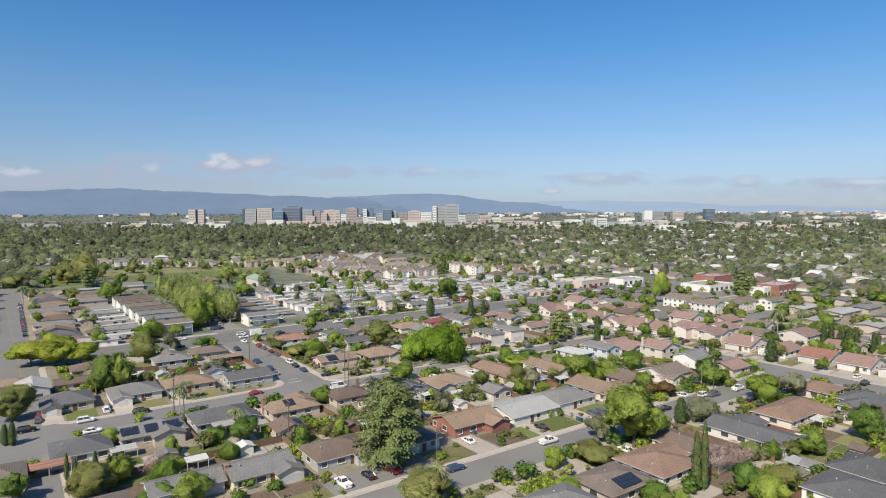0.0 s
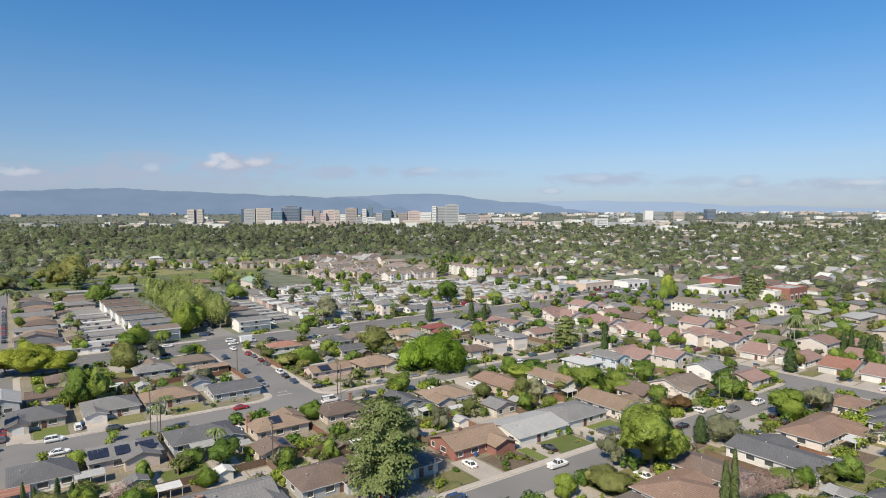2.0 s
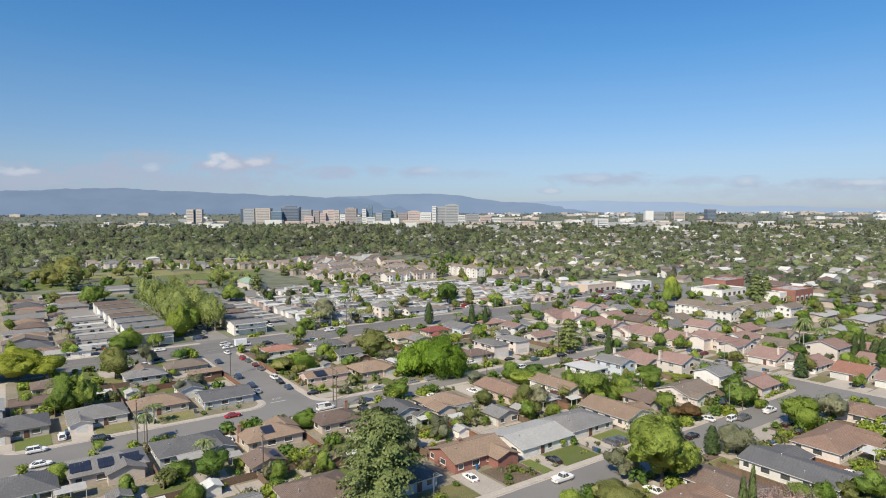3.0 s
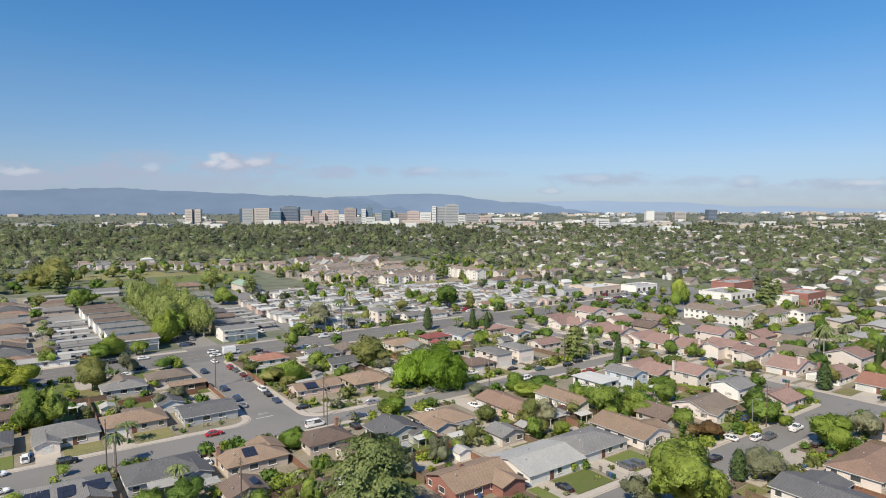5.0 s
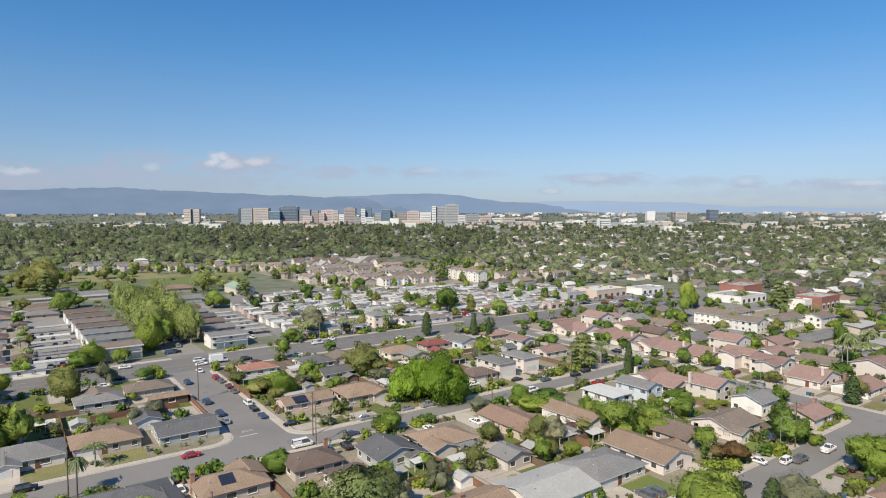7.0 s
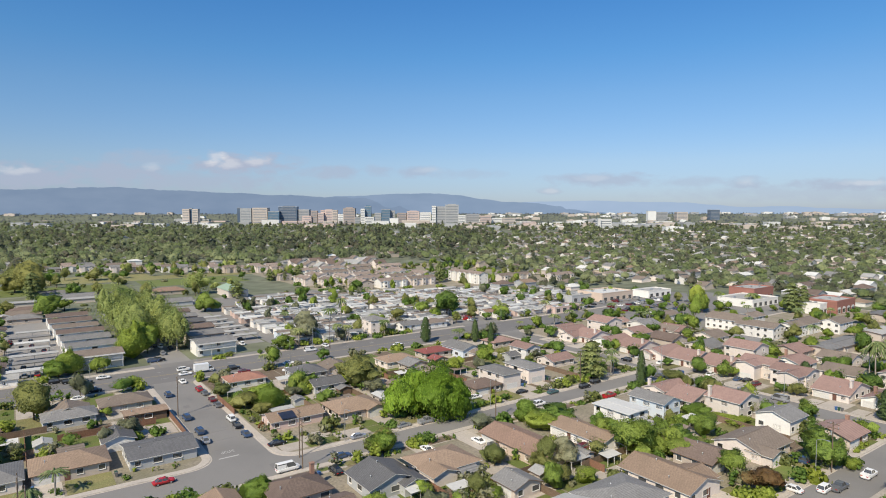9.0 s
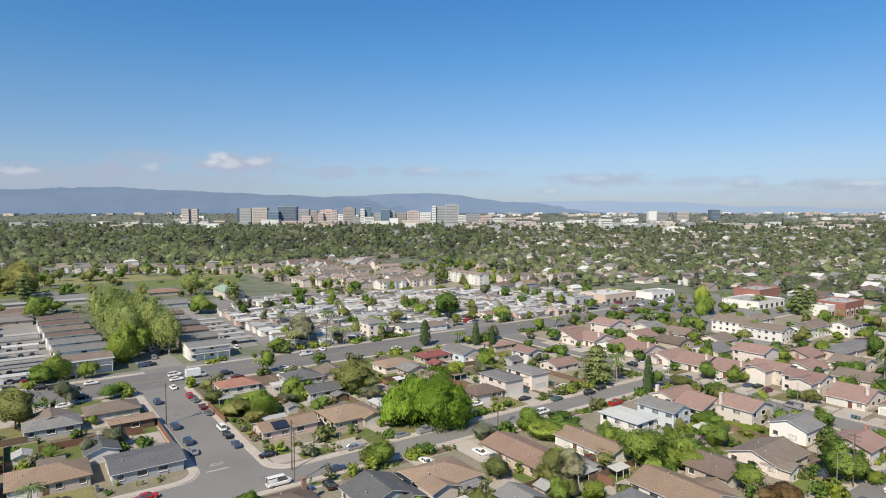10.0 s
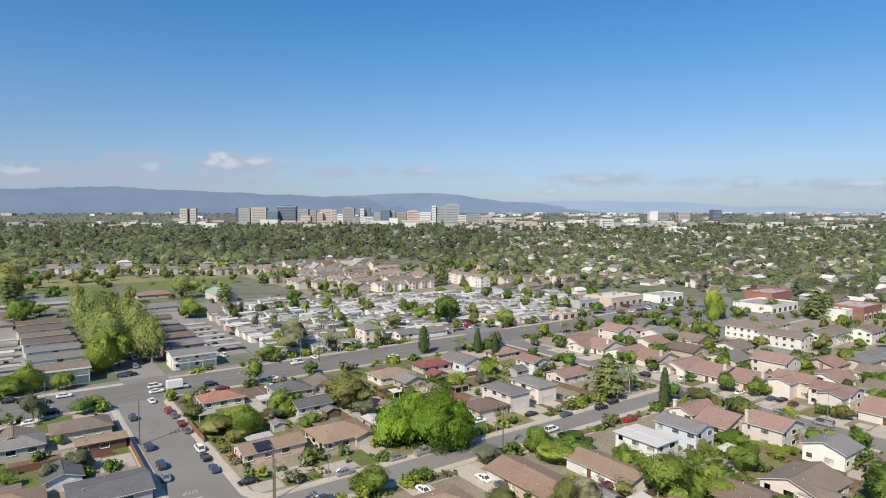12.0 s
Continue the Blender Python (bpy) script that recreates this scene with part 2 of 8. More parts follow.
TRIM_BROWN = surf("trim_brown", (0.20, 0.13, 0.09), 0.8, 0.1, 2.0, 0.5, 0)
DOOR_WHITE = surf("garage_white", (0.72, 0.71, 0.68), 0.6, 0.05, 2.0, 0.5, 0.2, stripe=2.0, stripe_axis=2)
DOOR_DARK = surf("door_dark", (0.16, 0.08, 0.06), 0.6, 0.1, 2.0, 0.5, 0)
GLASS = surf("window_glass", (0.075, 0.078, 0.08), 0.1, 0.1, 0.6, 0.2, 0, spec=0.8)
WOOD = surf("fence_wood", (0.22, 0.155, 0.11), 0.9, 0.25, 3.0, 0.4, 0.3, stripe=6.0)
RED_WOOD = surf("fence_redwood", (0.25, 0.135, 0.09), 0.9, 0.22, 3.0, 0.4, 0.3, stripe=6.0)
POLE = surf("pole_wood", (0.16, 0.12, 0.09), 0.9, 0.2, 2.0, 0.5, 0.3)
STEEL = surf("galvanised_steel", (0.45, 0.46, 0.47), 0.45, 0.1, 2.0, 0.5, 0, metal=0.6)
BRICK = surf("chimney_brick", (0.33, 0.20, 0.15), 0.9, 0.2, 5.0, 0.8, 0.3)
SOLAR = surf("solar_cells", (0.025, 0.03, 0.05), 0.3, 0.1, 2.0, 0.5, 0, spec=0.7)
BARK = surf("bark", (0.16, 0.12, 0.085), 0.95, 0.3, 4.0, 0.6, 0.5)
PALE_BARK = surf("pale_bark", (0.38, 0.34, 0.28), 0.95, 0.25, 4.0, 0.6, 0.4)
RUBBER = surf("tyre_rubber", (0.025, 0.025, 0.027), 0.9, 0.1, 4.0, 0.6, 0)
LAMP_LENS = surf("lamp_lens", (0.75, 0.75, 0.72), 0.2, 0.05, 4.0, 0.6, 0)
TAIL_LENS = surf("tail_lens", (0.45, 0.02, 0.02), 0.25, 0.05, 4.0, 0.6, 0)
LEAVES = {
    "round": leafmat("leaves_green", (0.128, 0.198, 0.034), (0.166, 0.250, 0.044), (0.212, 0.305, 0.056)),
    "lime": leafmat("leaves_lime", (0.158, 0.232, 0.034), (0.20, 0.285, 0.043), (0.25, 0.34, 0.057)),
    "olive": leafmat("leaves_olive", (0.1484, 0.1749, 0.0456), (0.1855, 0.212, 0.0583), (0.2279, 0.2544, 0.0763)),
    "grey": leafmat("leaves_grey_green", (0.162, 0.18, 0.09), (0.204, 0.222, 0.1152), (0.252, 0.27, 0.15)),
    "weep": leafmat("leaves_willow", (0.126, 0.222, 0.0192), (0.162, 0.276, 0.0264), (0.204, 0.33, 0.036), hue=0.006),
    "plane": leafmat("leaves_plane", (0.205, 0.262, 0.068), (0.255, 0.318, 0.088), (0.305, 0.368, 0.112), hue=0.012),
    "umbrella": leafmat("leaves_yellow_green", (0.21, 0.258, 0.0288), (0.264, 0.318, 0.0384), (0.324, 0.378, 0.054), hue=0.01),
    "pine": leafmat("needles", (0.142, 0.182, 0.058), (0.182, 0.226, 0.070), (0.226, 0.272, 0.086), 0.34),
    "column": leafmat("cypress_scales", (0.066, 0.1056, 0.0312), (0.0864, 0.132, 0.0396), (0.1104, 0.162, 0.0504), 0.15),
    "palm": leafmat("palm_fronds", (0.102, 0.15, 0.0432), (0.156, 0.204, 0.066), (0.228, 0.264, 0.102), 0.2),
    "russet": leafmat("leaves_russet", (0.156, 0.078, 0.036), (0.204, 0.114, 0.048), (0.24, 0.162, 0.066)),
    "bare": leafmat("twigs", (0.264, 0.186, 0.15), (0.348, 0.252, 0.204), (0.42, 0.318, 0.258), 0.1),
}
# far greens muted and their darks raised, a little air haze in the colour
WOODS = leafmat("far_foliage_hazed", (0.125, 0.148, 0.098), (0.215, 0.268, 0.122), (0.30, 0.352, 0.158), 0.48, 0.0, "tint", 0.6, 0.3, (0.85, 1.14))
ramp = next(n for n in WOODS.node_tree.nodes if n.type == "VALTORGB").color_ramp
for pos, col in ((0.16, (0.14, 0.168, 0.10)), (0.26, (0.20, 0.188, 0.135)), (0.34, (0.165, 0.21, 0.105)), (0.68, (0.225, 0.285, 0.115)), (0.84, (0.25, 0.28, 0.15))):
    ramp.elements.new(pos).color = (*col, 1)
# furthest trees: haze is mixed into this dull blue-grey green
DISTANT_HAZED = leafmat("distant_foliage_hazed", (0.10, 0.122, 0.118), (0.125, 0.15, 0.138), (0.155, 0.18, 0.155), 0.4, 0.0, "tint", 0.2, 0.2, (0.92, 1.08))


# ---- mesh building ----
class Shape:
    """Collects faces for one mesh."""

    def __init__(self):
        self.v, self.f, self.m = [], [], []

    def poly(self, pts, mi=0):
        i = len(self.v)
        self.v.extend(pts)
        self.f.append(tuple(range(i, i + len(pts))))
        self.m.append(mi)

    def solid(self, lower, upper, mi=0, top=None):
        """A closed prism between two rings of points."""
        n, i = len(lower), len(self.v)
        self.v.extend(lower)
        self.v.extend(upper)
        self.f.append(tuple(i + k for k in reversed(range(n))))
        self.f.append(tuple(i + n + k for k in range(n)))
        self.m += [mi, mi if top is None else top]
        for k in range(n):
            j = (k + 1) % n
            self.f.append((i + k, i + j, i + n + j, i + n + k))
            self.m.append(mi)

    def box(self, x0, x1, y0, y1, z0, z1, mi=0, top=None):
        lo = [(x0, y0, z0), (x1, y0, z0), (x1, y1, z0), (x0, y1, z0)]
        self.solid(lo, [(a, b, z1) for a, b, _ in lo], mi, top)

    def tube(self, a, b, ra, rb, n=7, mi=0):
        a, b = Vector(a), Vector(b)
        q = (b - a).to_track_quat("Z", "Y")
        ring = [q @ Vector((math.cos(2 * math.pi * k / n), math.sin(2 * math.pi * k / n), 0)) for k in range(n)]
        self.solid([tuple(a + r * ra) for r in ring], [tuple(b + r * rb) for r in ring], mi)

    def mesh(self, name, *mats):
        me = bpy.data.meshes.new(name)
        me.from_pydata(self.v, [], self.f)
        for m in mats:
            me.materials.append(m)
        if len(mats) > 1:
            me.polygons.foreach_set("material_index", self.m)
        me.update()
        return me


def part(name, shape, mats, parent, label=""):
    me = shape.mesh(name, *(mats if isinstance(mats, (tuple, list)) else (mats,))) if isinstance(shape, Shape) else shape
    ob = new(name, me)
    ob.parent = parent
    if label:
        ob["label"] = label
    return ob


def thing(name, m, label, category, group="", kind=""):
    ob = new(name)
    ob.matrix_basis = m
    ob.empty_display_size = 0.5
    return tagged(ob, label, category, group, kind)


def setting(name, shape, mats, label="", kind="structure", m=None):
    ob = new(name, shape.mesh(name, *(mats if isinstance(mats, (tuple, list)) else (mats,))))
    if m is not None:
        ob.matrix_basis = m
    return tagged(ob, label, "", "", kind)

# ---- ground ----
def rise(r):
    """The plain climbs a little towards the foothills."""
    s = min(1.0, max(0.0, (r - 2900.0) / 1950.0))
    return 46.0 * s * s * (3 - 2 * s)


g = Shape()
rings = [0, 150, 400, 900, 1600, 2400, 2900, 3200, 3500, 3800, 4100, 4400, 4700, 4880]
SEG = 96
for i, r in enumerate(rings[1:], 1):
    for k in range(SEG):
        a0, a1 = 2 * math.pi * k / SEG, 2 * math.pi * (k + 1) / SEG
        p = [(rings[i - 1] * math.cos(a0), rings[i - 1] * math.sin(a0), rise(rings[i - 1])),
             (r * math.cos(a0), r * math.sin(a0), rise(r)),
             (r * math.cos(a1), r * math.sin(a1), rise(r)),
             (rings[i - 1] * math.cos(a1), rings[i - 1] * math.sin(a1), rise(rings[i - 1]))]
        g.poly(p)
setting("ground", g, LAND, "dusty green-brown valley plain reaching the foothills")

# the asphalt of the near streets, over which the blocks stand as kerbed slabs
a = Shape()
a.box(-40, 470, -60, 318, -0.3, 0.02)
setting("road", a, ASPHALT, "worn grey asphalt streets of the neighbourhood", m=at(0, 0))


def ring_points(u0, u1, v0, v1, r, n=6):
    pts = []
    for cu, cv, a0 in ((u1 - r, v1 - r, 0), (u0 + r, v1 - r, 90), (u0 + r, v0 + r, 180), (u1 - r, v0 + r, 270)):
        for k in range(n + 1):
            an = radians(a0 + 90 * k / n)
            pts.append((cu + r * math.cos(an), cv + r * math.sin(an)))
    return pts


def block(u0, u1, v0, v1, r=6.0):
    """A kerbed block: the pavement round it and the yards inside."""
    outer = ring_points(u0, u1, v0, v1, r)
    inner = ring_points(u0 + 1.9, u1 - 1.9, v0 + 1.9, v1 - 1.9, r - 1.6)
    s = Shape()
    n = len(outer)
    for k in range(n):
        j = (k + 1) % n
        s.poly([(*outer[k], 0.15), (*outer[j], 0.15), (*inner[j], 0.15), (*inner[k], 0.15)])
        s.poly([(*outer[k], 0.0), (*outer[j], 0.0), (*outer[j], 0.15), (*outer[k], 0.15)])
    gut = ring_points(u0 - 0.45, u1 + 0.45, v0 - 0.45, v1 + 0.45, r + 0.45)
    for k in range(n):
        j = (k + 1) % n
        s.poly([(*gut[k], 0.026), (*gut[j], 0.026), (*outer[j], 0.034), (*outer[k], 0.034)])
    setting("pavement", s, CONCRETE, "pale concrete pavement with a raised kerb and gutter", m=at(0, 0))
    y = Shape()
    y.solid([(p[0], p[1], 0.0) for p in inner], [(p[0], p[1], 0.12) for p in inner])
    setting("ground_yards", y, YARD, "dry soil and weeds of the back yards", m=at(0, 0))


block(9, 78, 203, 287)
block(91.8, 238, 197.7, 287)
block(9, 231.5, 115.5, 189)
block(-30, 231.5, -40, 104.5)
block(242.5, 322, -40, 213)
block(250, 322, 213, 287)
block(334, 470, -40, 235)
block(-30, -9, 100, 600)


def flat(name, mat, u0, u1, v0, v1, z, label, kind="structure", turn=0):
    s = Shape()
    cu, cv = (u0 + u1) / 2, (v0 + v1) / 2
    s.box(-(u1 - u0) / 2, (u1 - u0) / 2, -(v1 - v0) / 2, (v1 - v0) / 2, -0.25, 0.0)
    return setting(name, s, mat, label, kind, at(cu, cv, z, turn))


LAID = [0]


def lift():
    """Each patch lies a few millimetres over the one before."""
    LAID[0] += 1
    return 0.004 * (LAID[0] % 11)


def lawn(u0, u1, v0, v1, dry=False):
    return flat("lawn", DRYGRASS if dry else GRASS, u0, u1, v0, v1, 0.205 + lift(), "patchy dry lawn" if dry else "mown green lawn", "stuff")


def drive(u0, u1, v0, v1):
    return flat("driveway", CONCRETE, u0, u1, v0, v1, 0.16 + lift(), "pale concrete driveway")


# the avenue's far side, the side road at the far left, and lots behind
flat("road", ASPHALT_MID, -8.8, 8.8, 205, 640, 0.03, "dark resurfaced asphalt avenue with parked cars")
flat("pavement", CONCRETE, 8, 84, 310.5, 313.5, 0.15, "pale concrete pavement along the avenue")
flat("pavement", CONCRETE, 99, 236, 310.5, 313, 0.15, "pale concrete pavement along the avenue")
flat("pavement", CONCRETE, 262, 420, 310.5, 313, 0.15, "pale concrete pavement along the avenue")
flat("road", ASPHALT, 84, 99, 317, 470, 0.03, "asphalt lane between the apartment blocks")
flat("parking_lot", ASPHALT, 36, 58, 316, 470, 0.04, "asphalt car park beside the apartments")
flat("parking_lot", ASPHALT, 104, 136, 335, 470, 0.05, "asphalt car park behind the duplex")
flat("ground_park", ASPHALT, 137, 335, 316, 500, 0.035, "grey paved lanes of the mobile home park")
flat("ground_park", ASPHALT, 335, 398, 316, 440, 0.03, "grey paved lanes of the mobile home park")
flat("parking_lot", ASPHALT_MID, 340, 450, 262, 352, 0.045, "asphalt car park of the shopping centre")
flat("road", ASPHALT, 322, 470, 236, 262, 0.028, "grey asphalt street beside the shops")
flat("road", ASPHALT, 238, 252, 318, 345, 0.026, "asphalt lane into the park")
flat("ground_yards", YARD, 7.5, 36, 314, 560, 0.1, "dry soil of the yards along the avenue")
for k, (u0, u1, v0, v1) in enumerate(((25, 118, 590, 640), (40, 150, 655, 720), (130, 215, 598, 650), (150, 235, 655, 690))):
    flat("lawn", (GRASS, DRYGRASS)[k % 2], u0, u1, v0, v1, 0.06 + 0.004 * k, "broad worn lawn of the public park", "stuff")
flat("ground_town", YARD, 234, 458, 438, 660, 0.04, "dry planted ground between the townhouses")
flat("road", ASPHALT_MID, 8.8, 322, 287.6, 310.4, 0.03, "dark grey asphalt of the wide avenue")
# painted lines
ln = Shape()
for vv in (298.1, 298.7):
    ln.box(9, 250, vv, vv + 0.18, 0.0, 0.038)
setting("road_marking", ln, YELLOW_LINE, "double yellow centre line", m=at(0, 0))
ln = Shape()
for k in range(22):
    for vv in (293.4, 303.8):
        ln.box(-8 + k * 13, -5 + k * 13, vv, vv + 0.14, 0.0, 0.038)
ln.box(79.5, 84.5, 206.2, 206.7, 0.0, 0.027)
setting("road_marking", ln, WHITE_LINE, "white dashed lane lines", m=at(0, 0))
ln = Shape()
ln.box(-0.12, 0.12, -120, 500, -0.02, 0.0)
setting("road_marking", ln, YELLOW_LINE, "yellow centre line of the avenue", m=at(1.9, 324, 0.032, 1.2))
ln = Shape()
ln.box(86.5, 86.7, 312, 332, 0.0, 0.035)
setting("road_marking", ln, YELLOW_LINE, "yellow line across the lane's mouth", m=at(0, 0))
tx = bpy.data.curves.new("stop_word", "FONT")
tx.body = "STOP"
tx.size = 2.2
tx.align_x, tx.align_y = "CENTER", "CENTER"
tmp = new("stop_word", tx)
bpy.context.view_layer.update()
word = bpy.data.meshes.new_from_object(tmp.evaluated_get(bpy.context.evaluated_depsgraph_get()))
bpy.data.objects.remove(tmp)
word.materials.clear()
word.materials.append(WHITE_LINE)
wo = new("road_word", word)
wo.matrix_basis = at(82.7, 210.1, 0.03, 180, (0.62, 1.0, 1))
tagged(wo, "worn white word painted on the asphalt", "road marking")

# tar seams and patches in the worn side streets
tar = Shape()
trg = random.Random(3)
for k in range(46):
    uu, vv = trg.choice(((trg.uniform(60, 225), trg.uniform(106, 114)), (trg.uniform(14, 228), trg.uniform(190, 197)), (trg.uniform(81, 89), trg.uniform(205, 285)), (trg.uniform(233, 241), trg.uniform(90, 210))))
    ln_, wd = trg.uniform(1.5, 9.0), trg.uniform(0.05, 0.16)
    a = trg.choice((0, 0, math.pi / 2)) + trg.uniform(-0.15, 0.15)
    if trg.random() < 0.2:
        ln_, wd = trg.uniform(1.5, 4), trg.uniform(0.8, 1.8)
    c, d = math.cos(a), math.sin(a)
    q = [(uu + c * x - d * y, vv + d * x + c * y) for x, y in ((-ln_ / 2, -wd / 2), (ln_ / 2, -wd / 2), (ln_ / 2, wd / 2), (-ln_ / 2, wd / 2))]
    tar.solid([(x, y, 0.0) for x, y in q], [(x, y, 0.026 + 0.0002 * k) for x, y in q])
setting("road_patches", tar, ASPHALT_MID, "dark tar seams and patches in the asphalt", m=at(0, 0))

# ---- houses ----
def roof_into(s, x0, x1, y0, y1, z, ridge, hip, pitch, t=0.14):
    half = (y1 - y0) / 2 if ridge == "u" else (x1 - x0) / 2
    h, e = half * pitch, (half if hip else 0.0)
    xm, ym = (x0 + x1) / 2, (y0 + y1) / 2
    E = [(x0, y0), (x1, y0), (x1, y1), (x0, y1)]
    if ridge == "u":
        e = min(e, (x1 - x0) / 2 - 0.1)
        R = [(x0 + e, ym), (x1 - e, ym)]
    else:
        e = min(e, (y1 - y0) / 2 - 0.1)
        R = [(xm, y0 + e), (xm, y1 - e)]

    def up(p, dz):
        return (p[0], p[1], z + dz)

    for dz, mi in ((0.0, 0), (-t, 1)):
        A = [up(p, dz) for p in E]
        B = [up(p, dz + h) for p in R]
        if ridge == "u":
            faces = [[A[0], A[1], B[1], B[0]], [A[2], A[3], B[0], B[1]]] + ([[A[1], A[2], B[1]], [A[3], A[0], B[0]]] if hip else [])
            loop = [A[0], A[1], A[2], A[3]] if hip else [A[0], A[1], B[1], A[2], A[3], B[0]]
        else:
            faces = [[A[1], A[2], B[1], B[0]], [A[3], A[0], B[0], B[1]]] + ([[A[0], A[1], B[0]], [A[2], A[3], B[1]]] if hip else [])
            loop = [A[0], A[1], A[2], A[3]] if hip else [A[0], B[0], A[1], A[2], B[1], A[3]]
        for f in faces:
            s.poly(f if mi == 0 else f[::-1], mi)
        if mi == 0:
            upper = loop
        else:
            for k in range(len(loop)):
                j = (k + 1) % len(loop)
                s.poly([loop[k], loop[j], upper[j], upper[k]], 1)
    if not hip:
        # ridge cap
        r0, r1 = up(R[0], h), up(R[1], h)
        if ridge == "u":
            s.box(r0[0], r1[0], ym - 0.16, ym + 0.16, z + h - 0.06, z + h + 0.05)
        else:
            s.box(xm - 0.16, xm + 0.16, r0[1], r1[1], z + h - 0.06, z + h + 0.05)
    return h


def walls_into(s, x0, x1, y0, y1, z0, z1, ridge, hip, pitch):
    s.box(x0, x1, y0, y1, z0, z1)
    if hip:
        return
    xm, ym = (x0 + x1) / 2, (y0 + y1) / 2
    if ridge == "u":
        h = (y1 - y0) / 2 * pitch
        s.solid([(x0, y0, z1), (x0, y1, z1), (x0, ym, z1 + h)], [(x1, y0, z1), (x1, y1, z1), (x1, ym, z1 + h)])
    else:
        h = (x1 - x0) / 2 * pitch
        s.solid([(x1, y0, z1), (x0, y0, z1), (xm, y0, z1 + h)], [(x1, y1, z1), (x0, y1, z1), (xm, y1, z1 + h)])


SHARED = {}


def window_meshes(w, h):
    key = ("window", w, h)
    if key not in SHARED:
        b = 0.1

        def frame_ring(pane):
            """One moulded frame, set proud of the wall, with a projecting sill."""
            o = [(-w / 2 - b, -b - 0.05), (w / 2 + b, -b - 0.05), (w / 2 + b, h + b), (-w / 2 - b, h + b)]
            i = [(-w / 2, 0.0), (w / 2, 0.0), (w / 2, h), (-w / 2, h)]
            sh = Shape()
            sh.v = [(px, 0.05, pz) for px, pz in o] + [(px, -0.14 if pz < 0 else -0.07, pz) for px, pz in o] + [(px, -0.07, pz) for px, pz in i] + [(px, 0.0, pz) for px, pz in i]
            for k in range(4):
                j = (k + 1) % 4
                sh.f += [(k, j, 4 + j, 4 + k), (4 + k, 4 + j, 8 + j, 8 + k), (8 + k, 8 + j, 12 + j, 12 + k)]
                sh.m += [0, 0, 0]
            if pane:
                sh.f.append((12, 13, 14, 15))
                sh.m.append(1)
            return sh

        p = Shape()
        p.box(-w / 2, w / 2, -0.02, 0.03, 0.0, h)
        SHARED[key] = (frame_ring(False).mesh("window", TRIM), p.mesh("pane", GLASS), frame_ring(True).mesh("window", TRIM, GLASS))
    return SHARED[key]


TURN = {"s": 0, "w": -90, "e": 90, "n": 180}


def wall_spot(side, box4, along):
    x0, x1, y0, y1 = box4
    if side == "s":
        return x0 + along, y0
    if side == "n":
        return x1 - along, y1
    if side == "w":
        return x0, y1 - along
    return x1, y0 + along


def wall_len(side, b):
    return b[1] - b[0] if side in "sn" else b[3] - b[2]


def hang(mesh, name, home, side, box4, along, z, label=""):
    px, py = wall_spot(side, box4, along)
    ob = part(name, mesh, None, home, label)
    ob.matrix_basis = Matrix.LocRotScale((px, py, z), Euler((0, 0, radians(TURN[side]))), None)
    return ob


def add_window(home, side, box4, along, z, w=1.6, h=1.15, far=False):
    fr, pa, both = window_meshes(w, h)
    if far:
        hang(both, "window", home, side, box4, along, z)
        return
    wo = hang(fr, "window", home, side, box4, along, z)
    part("pane", pa, None, wo)


def garage_mesh(w, h=2.15):
    key = ("garage", w)
    if key not in SHARED:
        s = Shape()
        prof = [(0.04, 0.0), (-0.05, 0.0)]
        for k in range(1, 4):
            prof += [(-0.05, k * h / 4 - 0.04), (-0.02, k * h / 4 - 0.03), (-0.02, k * h / 4 + 0.03), (-0.05, k * h / 4 + 0.04)]
        prof += [(-0.05, h), (0.04, h)]
        s.solid([(-w / 2, py, pz) for py, pz in prof], [(w / 2, py, pz) for py, pz in prof])
        SHARED[key] = s.mesh("garage_door", DOOR_WHITE)
    return SHARED[key]


def door_mesh():
    if "door" not in SHARED:
        s = Shape()
        s.box(-0.48, 0.48, -0.05, 0.04, 0, 2.05)
        s.box(-0.3, 0.3, -0.07, 0.0, 1.1, 1.9)
        s.box(-0.3, 0.3, -0.07, 0.0, 0.2, 0.9)
        s.box(-0.58, -0.48, -0.08, 0.04, 0, 2.15)
        s.box(0.48, 0.58, -0.08, 0.04, 0, 2.15)
        SHARED["door"] = s.mesh("front_door", DOOR_DARK)
    return SHARED["door"]


def vent_mesh():
    if "vent" not in SHARED:
        s = Shape()
        s.tube((0, 0, -0.3), (0, 0, 0.42), 0.1, 0.1, 6)
        s.tube((0, 0, 0.42), (0, 0, 0.55), 0.2, 0.05, 6)
        SHARED["vent"] = s.mesh("vent", STEEL)
    return SHARED["vent"]


